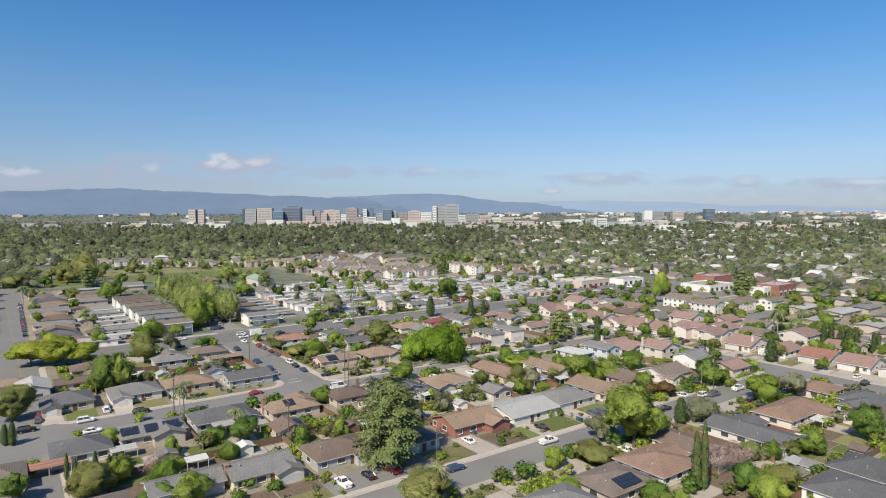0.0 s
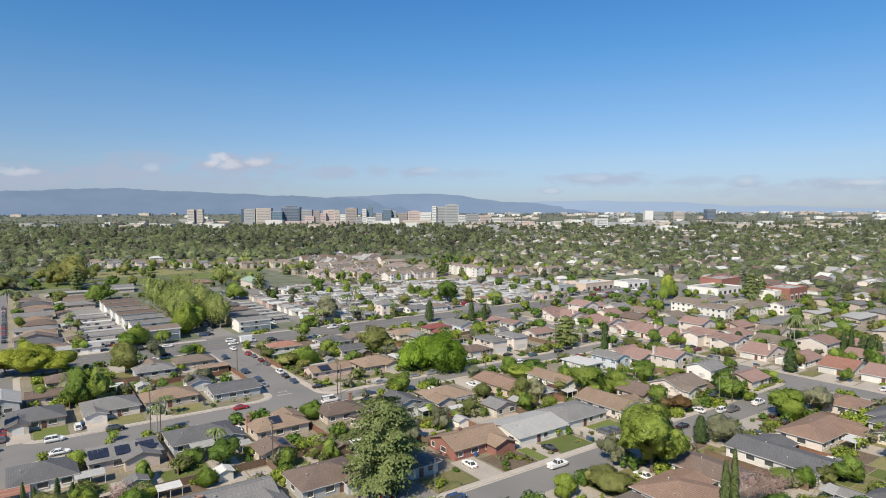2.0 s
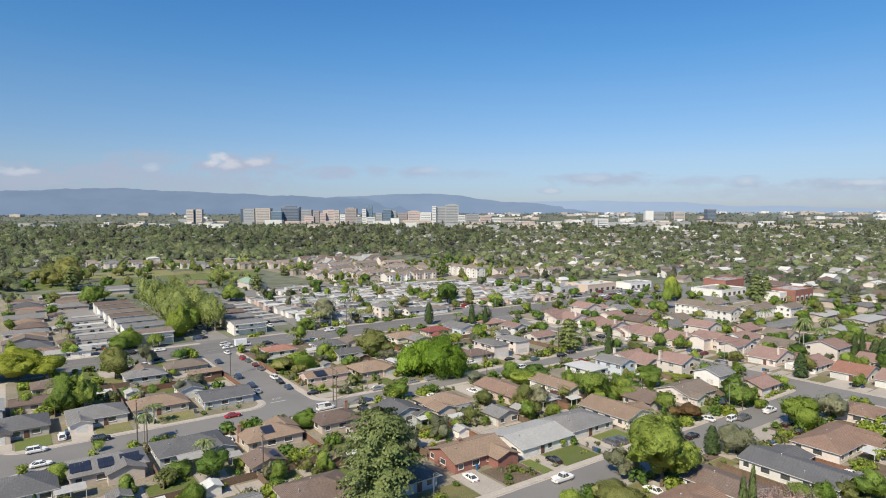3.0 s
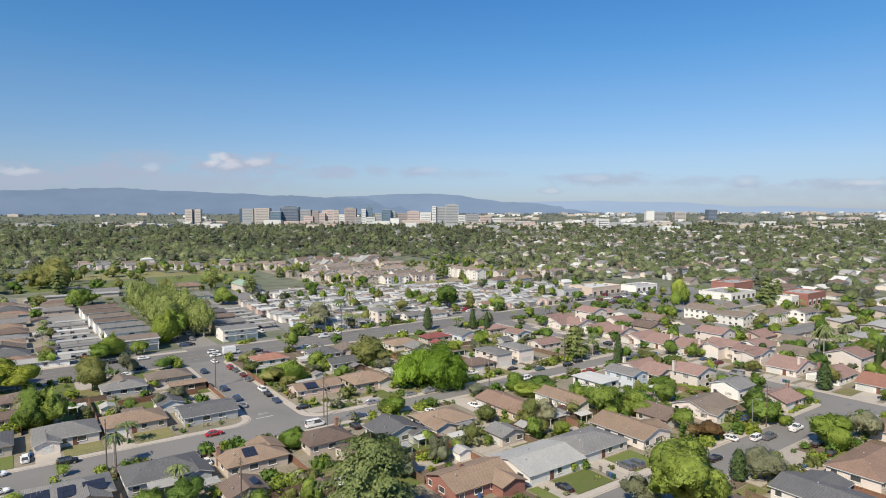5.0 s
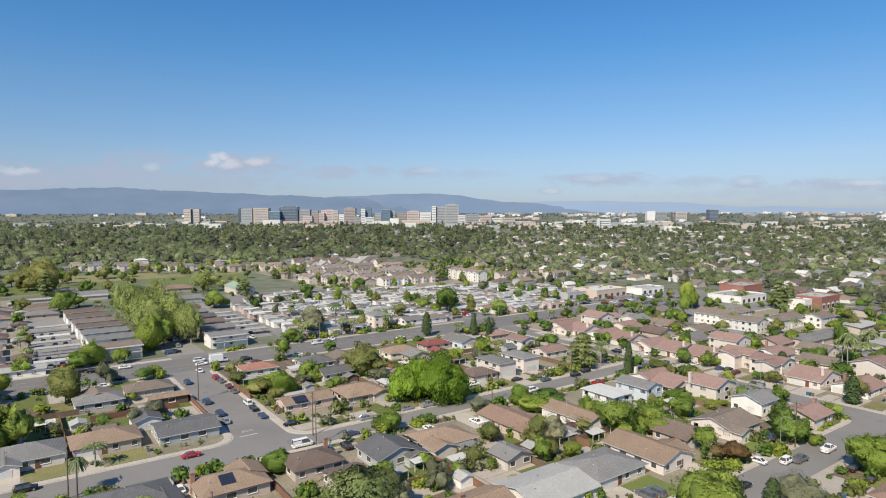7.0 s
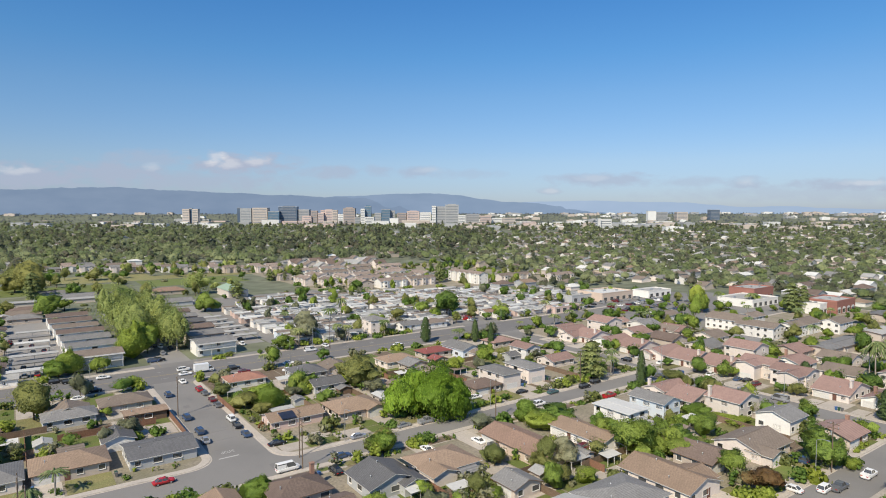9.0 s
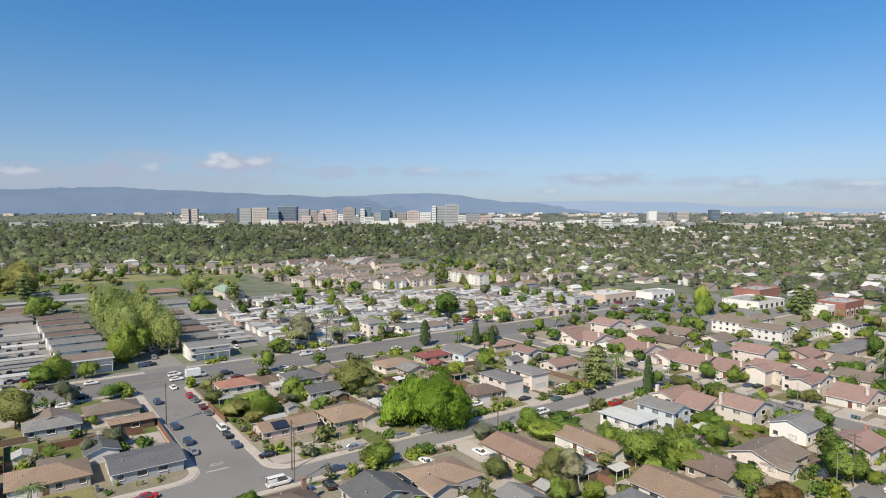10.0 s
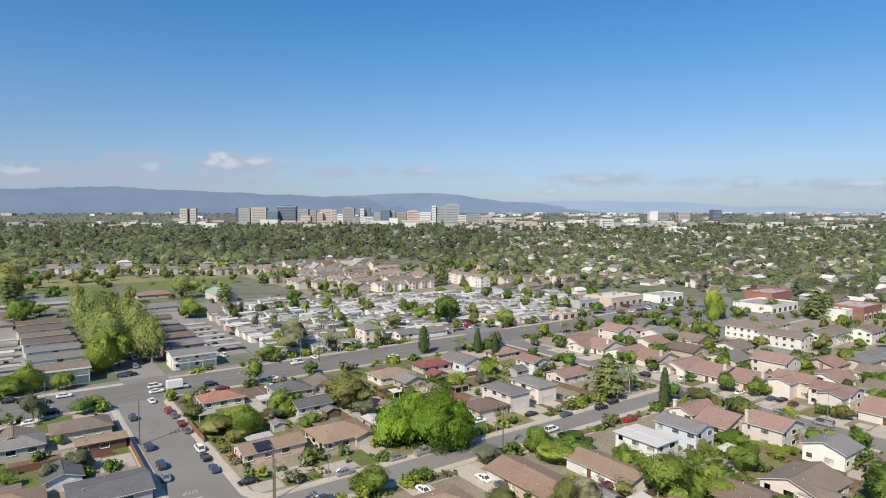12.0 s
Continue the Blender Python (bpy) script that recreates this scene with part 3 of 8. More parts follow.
def house(u, v, du, dv, ridge="u", hip=False, roof="grey", wall="beige", st=1, front="s", chim=None, wings=(), kerb=None, detail=2,
          turn=0.0, pitch=0.34, z=0.12, garage=True, eave=None, group="houses of the neighbourhood", category="house"):
    storeys = {1: "single-storey", 2: "two-storey", 3: "three-storey"}[st]
    form = "hipped" if hip else ("flat" if pitch < 0.05 else "gabled")
    lab = f"{storeys} {wall} stucco {category} with a {form} {roof} roof"
    if wings:
        lab += " and wing"
    home = thing("house" if category == "house" else category.replace(" ", "_"), at(u, v, z, turn), lab, category, group)
    oh = 0.55 if du > 7 else 0.4
    zt = eave or 2.65 + (st - 1) * 2.75
    trim = TRIM if wall in ("white", "cream", "grey", "pale blue", "pink") else TRIM_BROWN
    boxes = [(-du / 2, du / 2, -dv / 2, dv / 2, ridge, hip, zt)]
    for cx, cy, w, d, rg in wings:
        boxes.append((cx - w / 2, cx + w / 2, cy - d / 2, cy + d / 2, rg, False, zt - 0.08))
    solid = []
    for i, (x0, x1, y0, y1, rg, hp, ze) in enumerate(boxes):
        ws, rs = Shape(), Shape()
        b4 = (x0 + oh, x1 - oh, y0 + oh, y1 - oh)
        solid.append(b4)
        walls_into(ws, *b4, -0.15, ze + oh * pitch * 0.6, rg, hp, pitch)
        h = roof_into(rs, x0, x1, y0, y1, ze, rg, hp, pitch)
        part("wall" if i == 0 else "wing_wall", ws, WALLS[wall], home)
        part("roof" if i == 0 else "wing_roof", rs, (ROOFS[roof], trim), home)
    if chim:
        s = Shape()
        cx, cy = chim
        s.box(cx - 0.45, cx + 0.45, cy - 0.4, cy + 0.4, 0.5, zt + h + 0.9)
        s.box(cx - 0.55, cx + 0.55, cy - 0.5, cy + 0.5, zt + h + 0.9, zt + h + 1.1)
        part("chimney", s, WALLS[wall] if wall in ("pink", "cream") else BRICK, home)
    if detail == 0:
        return home
    if detail == 2 and st == 1:
        for k in range(2):
            ob = part("vent", vent_mesh(), None, home)
            vx, vy = (-0.3 + 0.27 * k) * du, (0.16 if k % 2 else -0.14) * dv
            off = abs(vy) if ridge == "u" else abs(vx)
            half = dv / 2 if ridge == "u" else du / 2
            ob.matrix_basis = Matrix.Translation((vx, vy, zt + (half - off) * pitch * (0.8 if hip else 1)))
    b = solid[0]
    L = wall_len(front, b)
    used = {}
    if garage:
        gb = solid[1] if wings else b
        gl = wall_len(front, gb)
        ga = 2.9 if gl > 8 else gl / 2
        gw = 4.8 if gl > 5.6 else 2.6
        hang(garage_mesh(gw), "garage_door", home, front, gb, ga, -0.05)
        if not wings:
            used[front] = ga + 3.0
        if L > 10:
            hang(door_mesh(), "front_door", home, front, b, (L * 0.62 if wings else used[front] + 0.9), 0.05)
            if not wings:
                used[front] += 1.8
        if kerb is not None and front == "s":
            gx, gy = wall_spot("s", gb, ga)
            drive(u + gx - 2.7, u + gx + 2.7, kerb, v + gy)
            if du / 2 - gx - 3.2 > 3:
                lawn(u + gx + 3.3, u + du / 2 - 0.3, kerb + 0.2, v + b[2] - 0.6, rng.random() < 0.35)
    for side in "swen":
        L = wall_len(side, b)
        x = used.get(side, 0.0) + 1.6
        if detail == 1 and side in "ne":
            continue
        step = 3.4 if "white town" in group else 4.4 if detail == 2 else max(6.0, (L - 1.6) / 2) if side == "s" else L
        if detail == 2 and side in "ne":
            step = max(5.5, L - 4)
        while x < L - 1.0:
            for fl in range(st):
                wide = 2.0 if (int(x * 7) % 3 == 0) else 1.3
                add_window(home, side, b, x, 0.95 + fl * 2.75, wide, 1.15, detail == 1 or xy(u, v)[1] > 215)
            x += step
    return home


def solar(u, v, z, tilt_u, tilt_v, nu=3, nv=2, turn=0):
    """A rack of solar panels that lies on a roof slope."""
    t = thing("solar_panels", at(u, v, z) @ pose(0, 0, 0, tilt_v, tilt_u, turn), "dark blue solar panels lying on a shingle roof", "solar panels", "rooftop solar panels")
    for i in range(nu):
        for j in range(nv):
            if "solar" not in SHARED:
                s = Shape()
                s.box(-0.5, 0.5, -0.82, 0.82, 0, 0.05)
                SHARED["solar"] = s.mesh("panel", SOLAR)
            p = part("panel", SHARED["solar"], None, t)
            p.matrix_basis = Matrix.Translation(((i - (nu - 1) / 2) * 1.04, (j - (nv - 1) / 2) * 1.68, 0.12))


# north side of the cross street, left of the side street
house(68.0, 217.0, 16, 13.5, "u", False, "dark grey", "grey", kerb=None, front="s", garage=False, pitch=0.2)
house(60.5, 231.0, 8.2, 10, "v", False, "dark grey", "white", front="s")
house(49.0, 219.6, 16.3, 12.2, "u", True, "tan", "beige", front="s", kerb=204.9)
house(32.5, 219.5, 15.5, 13.0, "u", True, "grey", "cream", front="s", wings=((-4.6, -5.4, 6.6, 8.5, "v"),), kerb=204.9)
house(13.9, 221.0, 14.5, 13.5, "u", True, "dark grey", "beige", front="s", wings=((-4.4, -5.5, 6.0, 8.0, "v"),), kerb=204.9)
house(5.8, 240.5, 10.0, 14.0, "v", False, "pale grey", "grey", front="s", garage=False, eave=3.6)
house(17.5, 243.0, 12, 8, "u", False, "brown", "beige", front="s", garage=False)
house(51.7, 258.4, 14, 10, "u", True, "grey", "grey", front="s", garage=False)
house(67.0, 264.1, 15, 11, "u", True, "taupe", "beige", front="s", garage=False)
house(70.2, 249.4, 12, 6.5, "u", False, "tan", "dark brown", front="s", garage=False, pitch=0.12)
house(51.7, 262.3, 12, 10, "v", False, "taupe", "grey", front="s", garage=False)
house(24, 262, 13, 11, "u", True, "brown", "beige", front="s", garage=False)
house(-0.5, 252.1, 13, 9, "u", True, "tan", "beige", front="s", garage=False)
# between the cross street and the avenue
house(104.3, 220.9, 16.5, 9.0, "u", False, "tan", "pink", front="w", garage=False)
house(122.7, 219.0, 15.7, 13.5, "u", True, "tan", "beige", front="s", wings=((4.2, -4.0, 7.0, 8.0, "v"),), kerb=199.5)
house(105.5, 268.8, 13.5, 10, "u", True, "red tile", "white", front="s", garage=False)
house(127.4, 265.9, 13, 12, "u", True, "dark grey", "grey", front="s", garage=False)
house(138.9, 265.3, 12, 10, "v", False, "taupe", "beige", front="s", garage=False)
house(126.3, 246.8, 12, 9, "u", False, "dark grey", "grey", front="s", garage=False)
house(163.9, 261.9, 15, 11, "u", True, "tan", "cream", front="s", garage=False)
house(165.1, 250.9, 10, 9, "v", False, "grey", "beige", front="s", garage=False)
house(183.7, 264.9, 14, 9, "u", True, "red", "beige", front="s", garage=False)
house(176.9, 251.7, 7, 6, "v", False, "red", "beige", front="s", garage=False)
house(195.8, 260.8, 11, 16, "v", False, "grey", "pale blue", front="s", garage=False, eave=3.6)
house(197.8, 251.6, 9, 9, "u", True, "taupe", "cream", front="s", garage=False)
house(168.3, 214.0, 12, 10, "u", True, "brown", "beige", front="s", kerb=199.5)
house(178.6, 216.2, 9.0, 14.5, "v", True, "grey", "cream", st=2, front="s", kerb=199.5, pitch=0.25)
house(191.2, 216.8, 9.0, 14.0, "v", True, "grey", "cream", st=2, front="s", kerb=199.5, pitch=0.25)
house(219.5, 264.9, 13, 10, "u", True, "pinkish tile", "beige", front="s", garage=False)
house(211.9, 238.8, 9, 11, "v", False, "pinkish tile", "white", st=2, front="s", garage=False)
house(205.8, 239.9, 8, 7, "u", False, "dark grey", "grey", front="s", garage=False)
house(215.8, 225.2, 13, 10, "u", False, "pinkish tile", "cream", front="s", garage=False)
house(134.6, 221.1, 5, 9, "v", False, "white", "beige", front="s", garage=False, pitch=0.15)
house(257.5, 253.4, 12, 10, "u", False, "pinkish tile", "cream", front="e")
house(265.7, 268.4, 13, 11, "u", False, "pinkish tile", "cream", front="e")
# south side of the cross street
house(67.6, 174.5, 15.3, 11.5, "u", True, "tan", "beige", front="n", chim=(-7.0, 3.0), wings=((4.5, 3.5, 8.0, 8.0, "v"),))
house(48.5, 178.0, 17, 12.5, "u", True, "dark grey", "grey", front="n", wings=((6.0, -4.5, 6.5, 8, "v"),))
house(30.1, 177.2, 16.5, 11.8, "u", True, "grey", "beige", front="n", wings=((3.0, -5.4, 8.5, 6.5, "v"),))
house(13.5, 174.0, 13.5, 13.0, "u", True, "dark grey", "white", front="n")
house(60.4, 157.5, 9.0, 8.5, "v", False, "brown", "beige", front="n", garage=False)
house(86.9, 175.5, 13.0, 11.0, "u", True, "brown", "beige", front="n", chim=(5.0, 3.0))
house(90.0, 163.5, 9.0, 8.0, "u", False, "brown", "beige", front="n", garage=False, pitch=0.25)
house(104.9, 170.0, 13.0, 12.0, "v", False, "dark grey", "grey", front="n", wings=((3.8, -5.0, 6.5, 6.5, "v"),))
house(120.5, 169.5, 15.0, 12.5, "u", True, "tan", "cream", front="n", wings=((-4.0, -4.5, 7.5, 7.0, "v"),))
house(144.5, 166.5, 11.5, 24.0, "v", False, "rust-brown", "peach", front="w", pitch=0.3)
house(127.3, 150.7, 8.5, 8.0, "v", False, "grey", "beige", front="w")
house(163.0, 162.5, 10.0, 19.0, "v", False, "tan", "white", front="w", pitch=0.3)
house(180.0, 165.0, 9.6, 13.2, "v", False, "white", "white", st=2, front="n", pitch=0.03, garage=False)
house(195.0, 164.4, 9.0, 13.0, "v", False, "grey", "pale blue", st=2, front="n", garage=False)
# the lots between, facing the near street
house(103.0, 134.5, 17.0, 12.0, "u", False, "tan", "brick red", front="s", wings=((5.0, -5.5, 7.4, 8.0, "v"),), garage=False, chim=(-1.5, 1.6))
house(122.0, 133.0, 18.4, 14.5, "u", False, "pale grey", "white", front="s", kerb=117.4, pitch=0.22)
house(140.4, 133.5, 17.0, 13.0, "u", True, "grey", "cream", front="s", kerb=117.4, pitch=0.28)
house(157.0, 133.5, 12.5, 18.5, "v", False, "tan", "cream", front="s", kerb=117.4, wings=((4.0, -3.0, 8.0, 9.0, "u"),))
house(191.5, 133.0, 15.5, 13.0, "u", False, "taupe", "cream", front="s", kerb=117.4, wings=((-4.0, -5.5, 7.0, 7.0, "v"),))
house(174.5, 135.5, 12.0, 11.0, "v", False, "brown", "beige", front="s")
house(217.3, 123.5, 12.5, 11.0, "u", False, "pinkish tile", "beige", front="s", chim=(5.5, 0))
house(64.0, 136.0, 15.5, 12.5, "u", True, "brown", "grey", front="s", wings=((5.0, -4.0, 7.0, 9.0, "v"),))
house(82.5, 131.5, 12.5, 11.0, "u", True, "dark grey", "grey", front="s")
house(45.0, 136.5, 15.0, 11.5, "u", False, "grey", "yellow", front="s", chim=(-7.2, -1.0), wings=((5.0, -4.5, 7.0, 7.0, "v"),))
house(29.5, 137.5, 15.5, 9.5, "u", False, "grey", "grey", front="s")
house(12.0, 135.0, 14.0, 11.0, "u", True, "taupe", "beige", front="s")
house(-4.0, 165.0, 13.0, 12.0, "v", True, "taupe", "beige", front="e")
# south side of the near street
house(183.8, 85.5, 24.0, 12.0, "u", True, "rust-brown", "cream", front="n", wings=((5.0, -6.0, 8.5, 8.0, "v"),))
house(157.0, 82.5, 12.5, 22.0, "v", False, "dark grey", "white", front="n", wings=((5.5, 5.0, 9.0, 9.0, "u"),), pitch=0.24)
house(120.5, 85.5, 15.0, 14.0, "v", True, "rust-brown", "white", front="n", wings=((5.5, 2.0, 8.0, 9.0, "u"),), pitch=0.24)
house(136.0, 87.5, 11.0, 15.0, "v", False, "brown", "white", front="n", pitch=0.26)
house(104.5, 85.0, 15.0, 12.0, "u", True, "taupe", "beige", front="n", pitch=0.26)
house(196.0, 70.0, 12.0, 11.0, "u", False, "brown", "cream", front="n")
house(212.1, 77.5, 14, 11, "u", True, "dark grey", "grey", front="n")
house(155.3, 56.1, 14, 12, "u", True, "dark grey", "white", front="n")
house(140.2, 53.8, 15, 13, "u", True, "dark grey", "white", front="n", pitch=0.25)
house(140.5, 64.4, 5.5, 4.0, "u", False, "grey", "white", front="n", garage=False, eave=2.1)
house(88.0, 84.0, 14.0, 12.0, "u", True, "grey", "beige", front="n")
# the tiled houses along the far street
TILE = "pinkish tile"
house(262.0, 140.5, 17.5, 12.0, "v", False, TILE, "cream", front="w", chim=(-4.0, -4.5))
house(262.0, 126.5, 16.0, 12.0, "u", False, TILE, "white", front="w", chim=(-2.0, 3.5))
house(262.0, 110.5, 15.5, 12.5, "v", False, "red tile", "white", front="w")
house(262.5, 155.5, 11.0, 13.0, "v", False, TILE, "cream", st=2, front="w", wings=((-6.0, -2.0, 8.5, 8.0, "u"),), pitch=0.3)
house(266.5, 169.0, 11.0, 13.0, "v", False, TILE, "cream", st=2, front="w", wings=((-6.5, 1.0, 8.5, 8.0, "u"),), pitch=0.3)
house(263.0, 182.0, 16.5, 12.0, "v", False, TILE, "cream", front="w", chim=(-3.0, -5.0))
house(262.0, 195.0, 17.0, 12.5, "v", False, TILE, "cream", front="w", chim=(-3.0, -5.0))
house(262.0, 208.0, 17.0, 12.0, "u", False, TILE, "cream", front="w", wings=((-6.0, 2.5, 8.0, 7.0, "u"),))
house(262.5, 221.0, 16.5, 12.0, "v", False, TILE, "cream", front="w", chim=(-3.0, -4.5))
house(262.5, 234.5, 16.5, 12.0, "u", False, TILE, "white", front="w")
house(263.5, 248.0, 16.0, 12.0, "v", False, TILE, "cream", front="w", chim=(-3.0, -4.5))
house(264.0, 262.0, 16.0, 12.5, "u", False, TILE, "cream", front="w")
house(217.0, 175.5, 14.5, 8.5, "u", False, TILE, "cream", front="e", chim=(-5.0, 3.0))
house(214.5, 164.5, 15.5, 10.0, "v", False, TILE, "cream", front="e")
house(215.0, 151.5, 12.5, 11.5, "v", False, TILE, "cream", st=2, front="e", chim=(-5.5, 4.0))
house(214.5, 137.0, 10.5, 10.5, "u", False, "grey", "white", st=1, eave=4.0, front="e")
house(262.0, 96.5, 16.0, 12.0, "v", False, TILE, "white", front="w")
house(262.0, 83.0, 16.0, 12.0, "u", False, TILE, "cream", front="w", chim=(-2.0, 3.5))
house(262.5, 69.5, 11.0, 12.5, "v", False, TILE, "cream", st=2, front="w", wings=((-6.0, -2.0, 8.5, 8.0, "u"),), pitch=0.3)
house(287.0, 93.0, 13.0, 13.0, "v", False, TILE, "cream", front="e", detail=1)
house(308.0, 85.0, 13.0, 13.0, "u", False, "taupe", "cream", front="e", detail=1)
house(287.0, 74.0, 13.0, 13.0, "u", False, TILE, "white", front="e", detail=1)
house(213.5, 90.7, 13.0, 11.0, "u", True, "rust-brown", "cream", front="n", garage=False)
house(205.4, 74.1, 14.0, 12.0, "u", True, "dark grey", "grey", front="n", garage=False)
for k, (rf, wl, st) in enumerate(((TILE, "cream", 1), (TILE, "cream", 2), ("taupe", "cream", 1), (TILE, "white", 1), (TILE, "cream", 2), ("grey", "cream", 1), ("brown", "beige", 1), (TILE, "cream", 1), (TILE, "cream", 2))):
    house(287.0, 112.0 + 18.5 * k, 13.0, 13.5, "u" if k % 2 else "v", False, rf, wl, st, "e", (3.0, 4.0) if k % 3 == 0 else None, detail=1)
    house(308.5, 104.0 + 18.5 * k, 13.5, 13.0, "v" if k % 2 else "u", False, ("taupe", TILE, "grey")[k % 3], ("cream", "beige", "white")[k % 3], 1, "e", detail=1)
house(343.7, 263.2, 13, 10, "u", False, "taupe", "white", front="s", garage=False)
house(312.1, 254.7, 11, 11, "v", False, "grey", "white", front="s", garage=False)
house(306.5, 235.2, 11, 11, "v", False, "taupe", "white", front="s", garage=False)
house(302.9, 264.8, 11, 10, "u", False, TILE, "cream", front="s", garage=False)
# white rows with long brown roofs
for u, v, du, dv in ((338, 207, 12, 20), (352, 198, 14, 10), (366, 199, 14, 12), (345, 226, 15, 20), (362, 224, 14, 10), (380, 190, 16, 11)):
    house(u, v, du, dv, "u" if du > dv else "v", False, "taupe", "white", 2, "s", garage=False, detail=1, group="white townhouses", category="townhouse")
# low flat roofs beyond
for u, v, du, dv, rf in ((340, 170, 26, 11, "grey"), (322, 171, 14, 12, "grey"), (382, 172, 24, 12, "pale grey"), (441, 190, 22, 12, "grey"), (436, 172, 20, 12, "grey"),
                         (383, 152, 26, 13, "pale grey"), (343, 146, 22, 12, "pale grey"), (352, 124, 22, 12, "pale grey"), (410, 150, 20, 12, "grey"), (385, 128, 20, 13, "grey"), (420, 128, 22, 12, "taupe"), (330, 110, 16, 12, "taupe"), (362, 104, 18, 12, "pale grey")):
    house(u, v, du, dv, "u", False, rf, "beige", 1, "s", garage=False, detail=1, pitch=0.12, eave=3.4)

# ---- apartments ----
def apartments(u, v, du, dv, roof, wall="white", rail=True):
    home = house(u, v, du, dv, "u", False, roof, wall, 2, "s", garage=False, detail=1, pitch=0.14, group="apartment blocks", category="apartment block")
    if rail:
        y0 = -dv / 2 - 1.2
        s = Shape()
        s.box(-du / 2 + 0.6, du / 2 - 0.6, y0, -dv / 2 + 0.55, 2.65, 2.85)
        part("balcony", s, TRIM, home)
        s = Shape()
        n = int(du * 2)
        for k in range(n + 1):
            x = -du / 2 + 0.7 + k * (du - 1.4) / n
            s.box(x - 0.02, x + 0.02, y0 + 0.05, y0 + 0.1, 2.85, 3.85)
        s.box(-du / 2 + 0.6, du / 2 - 0.6, y0 + 0.03, y0 + 0.12, 3.8, 3.9)
        part("balcony_rail", s, TRIM, home)
        for k in range(4):
            x = -du / 2 + 0.9 + k * (du - 1.8) / 3
            s = Shape()
            s.box(x - 0.1, x + 0.1, y0 + 0.1, y0 + 0.3, 0, 5.4)
            part("column", s, TRIM, home)
        s = Shape()
        roof_into(s, -du / 2, du / 2, -dv / 2 - 1.6, -dv / 2 + 1.0, 5.3, "u", False, 0.02, 0.12)
        part("porch_roof", s, (ROOFS["pale grey"], TRIM), home)


apartments(66.0, 330.0, 19.0, 14.0, "taupe")
apartments(66.5, 350.0, 19.5, 13.0, "grey", rail=False)
apartments(66.0, 368.0, 19.5, 13.0, "grey", rail=False)
apartments(65.5, 386.0, 19.5, 13.0, "brown", rail=False)
apartments(65.0, 403.0, 19.5, 13.0, "taupe", rail=False)
apartments(64.0, 422.0, 19.5, 15.0, "brown", rail=False)
apartments(64.0, 441.0, 19.5, 15.0, "brown", rail=False)
apartments(110.5, 327.5, 17.0, 13.0, "grey", "white")
for k in range(5):
    apartments(111.5 + 0.6 * k, 347.0 + 18.5 * k, 16.0, 14.0, ("grey", "brown", "dark grey")[k % 3], "beige", rail=False)
arng = random.Random(41)
vv = 322.0
for k, rf in enumerate(("rust-brown", "dark grey", "taupe", "tan", "grey", "brown", "tan", "grey", "taupe", "rust-brown", "dark grey", "taupe", "brown", "grey")):
    dv, du = arng.uniform(9.0, 14.0), arng.uniform(13.0, 20.0)
    hip = arng.random() < 0.5
    uu = 20.5 + arng.uniform(-3.0, 3.0)
    house(uu, vv + dv / 2 - 6.5, du, dv, arng.choice("uuv"), hip, rf, arng.choice(("beige", "grey", "cream")), 1, "s", garage=False, detail=1, pitch=arng.uniform(0.22, 0.38))
    if k % 3 == 1:
        house(uu + 14.5, vv + arng.uniform(-2, 3), 7.5, 9.0, "v", False, arng.choice(("grey", "pale grey", "brown")), "beige", 1, "s", garage=False, detail=1, pitch=0.2)
    vv += dv + arng.uniform(1.8, 5.5)
for k in range(8, 11):
    house(46.0 + arng.uniform(-2, 2), 330 + k * 16.5, 17.0, arng.uniform(11, 14), "u", k % 2 == 0, ("taupe", "brown", "grey")[k % 3], "beige", 1, "s", garage=False, detail=1)
house(28.8, 316.0, 24, 7, "u", False, "pale grey", "white", 1, "s", garage=False)


def carport(u, v, du, dv, h=2.5, tone="pale grey"):
    t = thing("carport", at(u, v, 0.05), f"long {tone} flat carport roof on steel posts", "carport", "carports")
    s = Shape()
    s.box(-du / 2, du / 2, -dv / 2, dv / 2, h, h + 0.22)
    s.box(-du / 2, du / 2, -dv / 2, -dv / 2 + 0.06, h - 0.15, h + 0.28)
    part("roof", s, ROOFS[tone], t)
    n = max(2, int(du / 7))
    for k in range(n + 1):
        for yy in (-dv / 2 + 0.4, dv / 2 - 0.4):
            p = Shape()
            p.box(-0.06, 0.06, -0.06, 0.06, -0.1, h)
            o = part("post", p, STEEL, t)
            o.matrix_basis = Matrix.Translation((-du / 2 + 0.3 + k * (du - 0.6) / n, yy, 0))


for k in range(7):
    carport(45.0 + 0.3 * k + arng.uniform(-1, 1), 325.0 + k * 14.5, arng.uniform(12.5, 17.0), 5.2, 2.5, ("white", "grey", "pale grey", "pale grey")[k % 4])
for k in range(6):
    carport(129.5, 345.0 + k * 12.0, 12.5, 5.0)


def patio_cover(u, v, w, d, mat, label, h=2.4):
    t = thing("patio_cover", at(u, v, 0.1), label, "patio cover", "patio covers")
    s = Shape()
    s.solid([(-w / 2, -d / 2, h - 0.3), (w / 2, -d / 2, h - 0.3), (w / 2, d / 2, h), (-w / 2, d / 2, h)], [(-w / 2, -d / 2, h - 0.22), (w / 2, -d / 2, h - 0.22), (w / 2, d / 2, h + 0.08), (-w / 2, d / 2, h + 0.08)])
    part("roof", s, mat, t)
    for x in (-w / 2 + 0.15, 0, w / 2 - 0.15):
        p = Shape()
        p.box(x - 0.06, x + 0.06, -d / 2 + 0.1, -d / 2 + 0.22, 0, h - 0.25)
        part("post", p, TRIM, t)


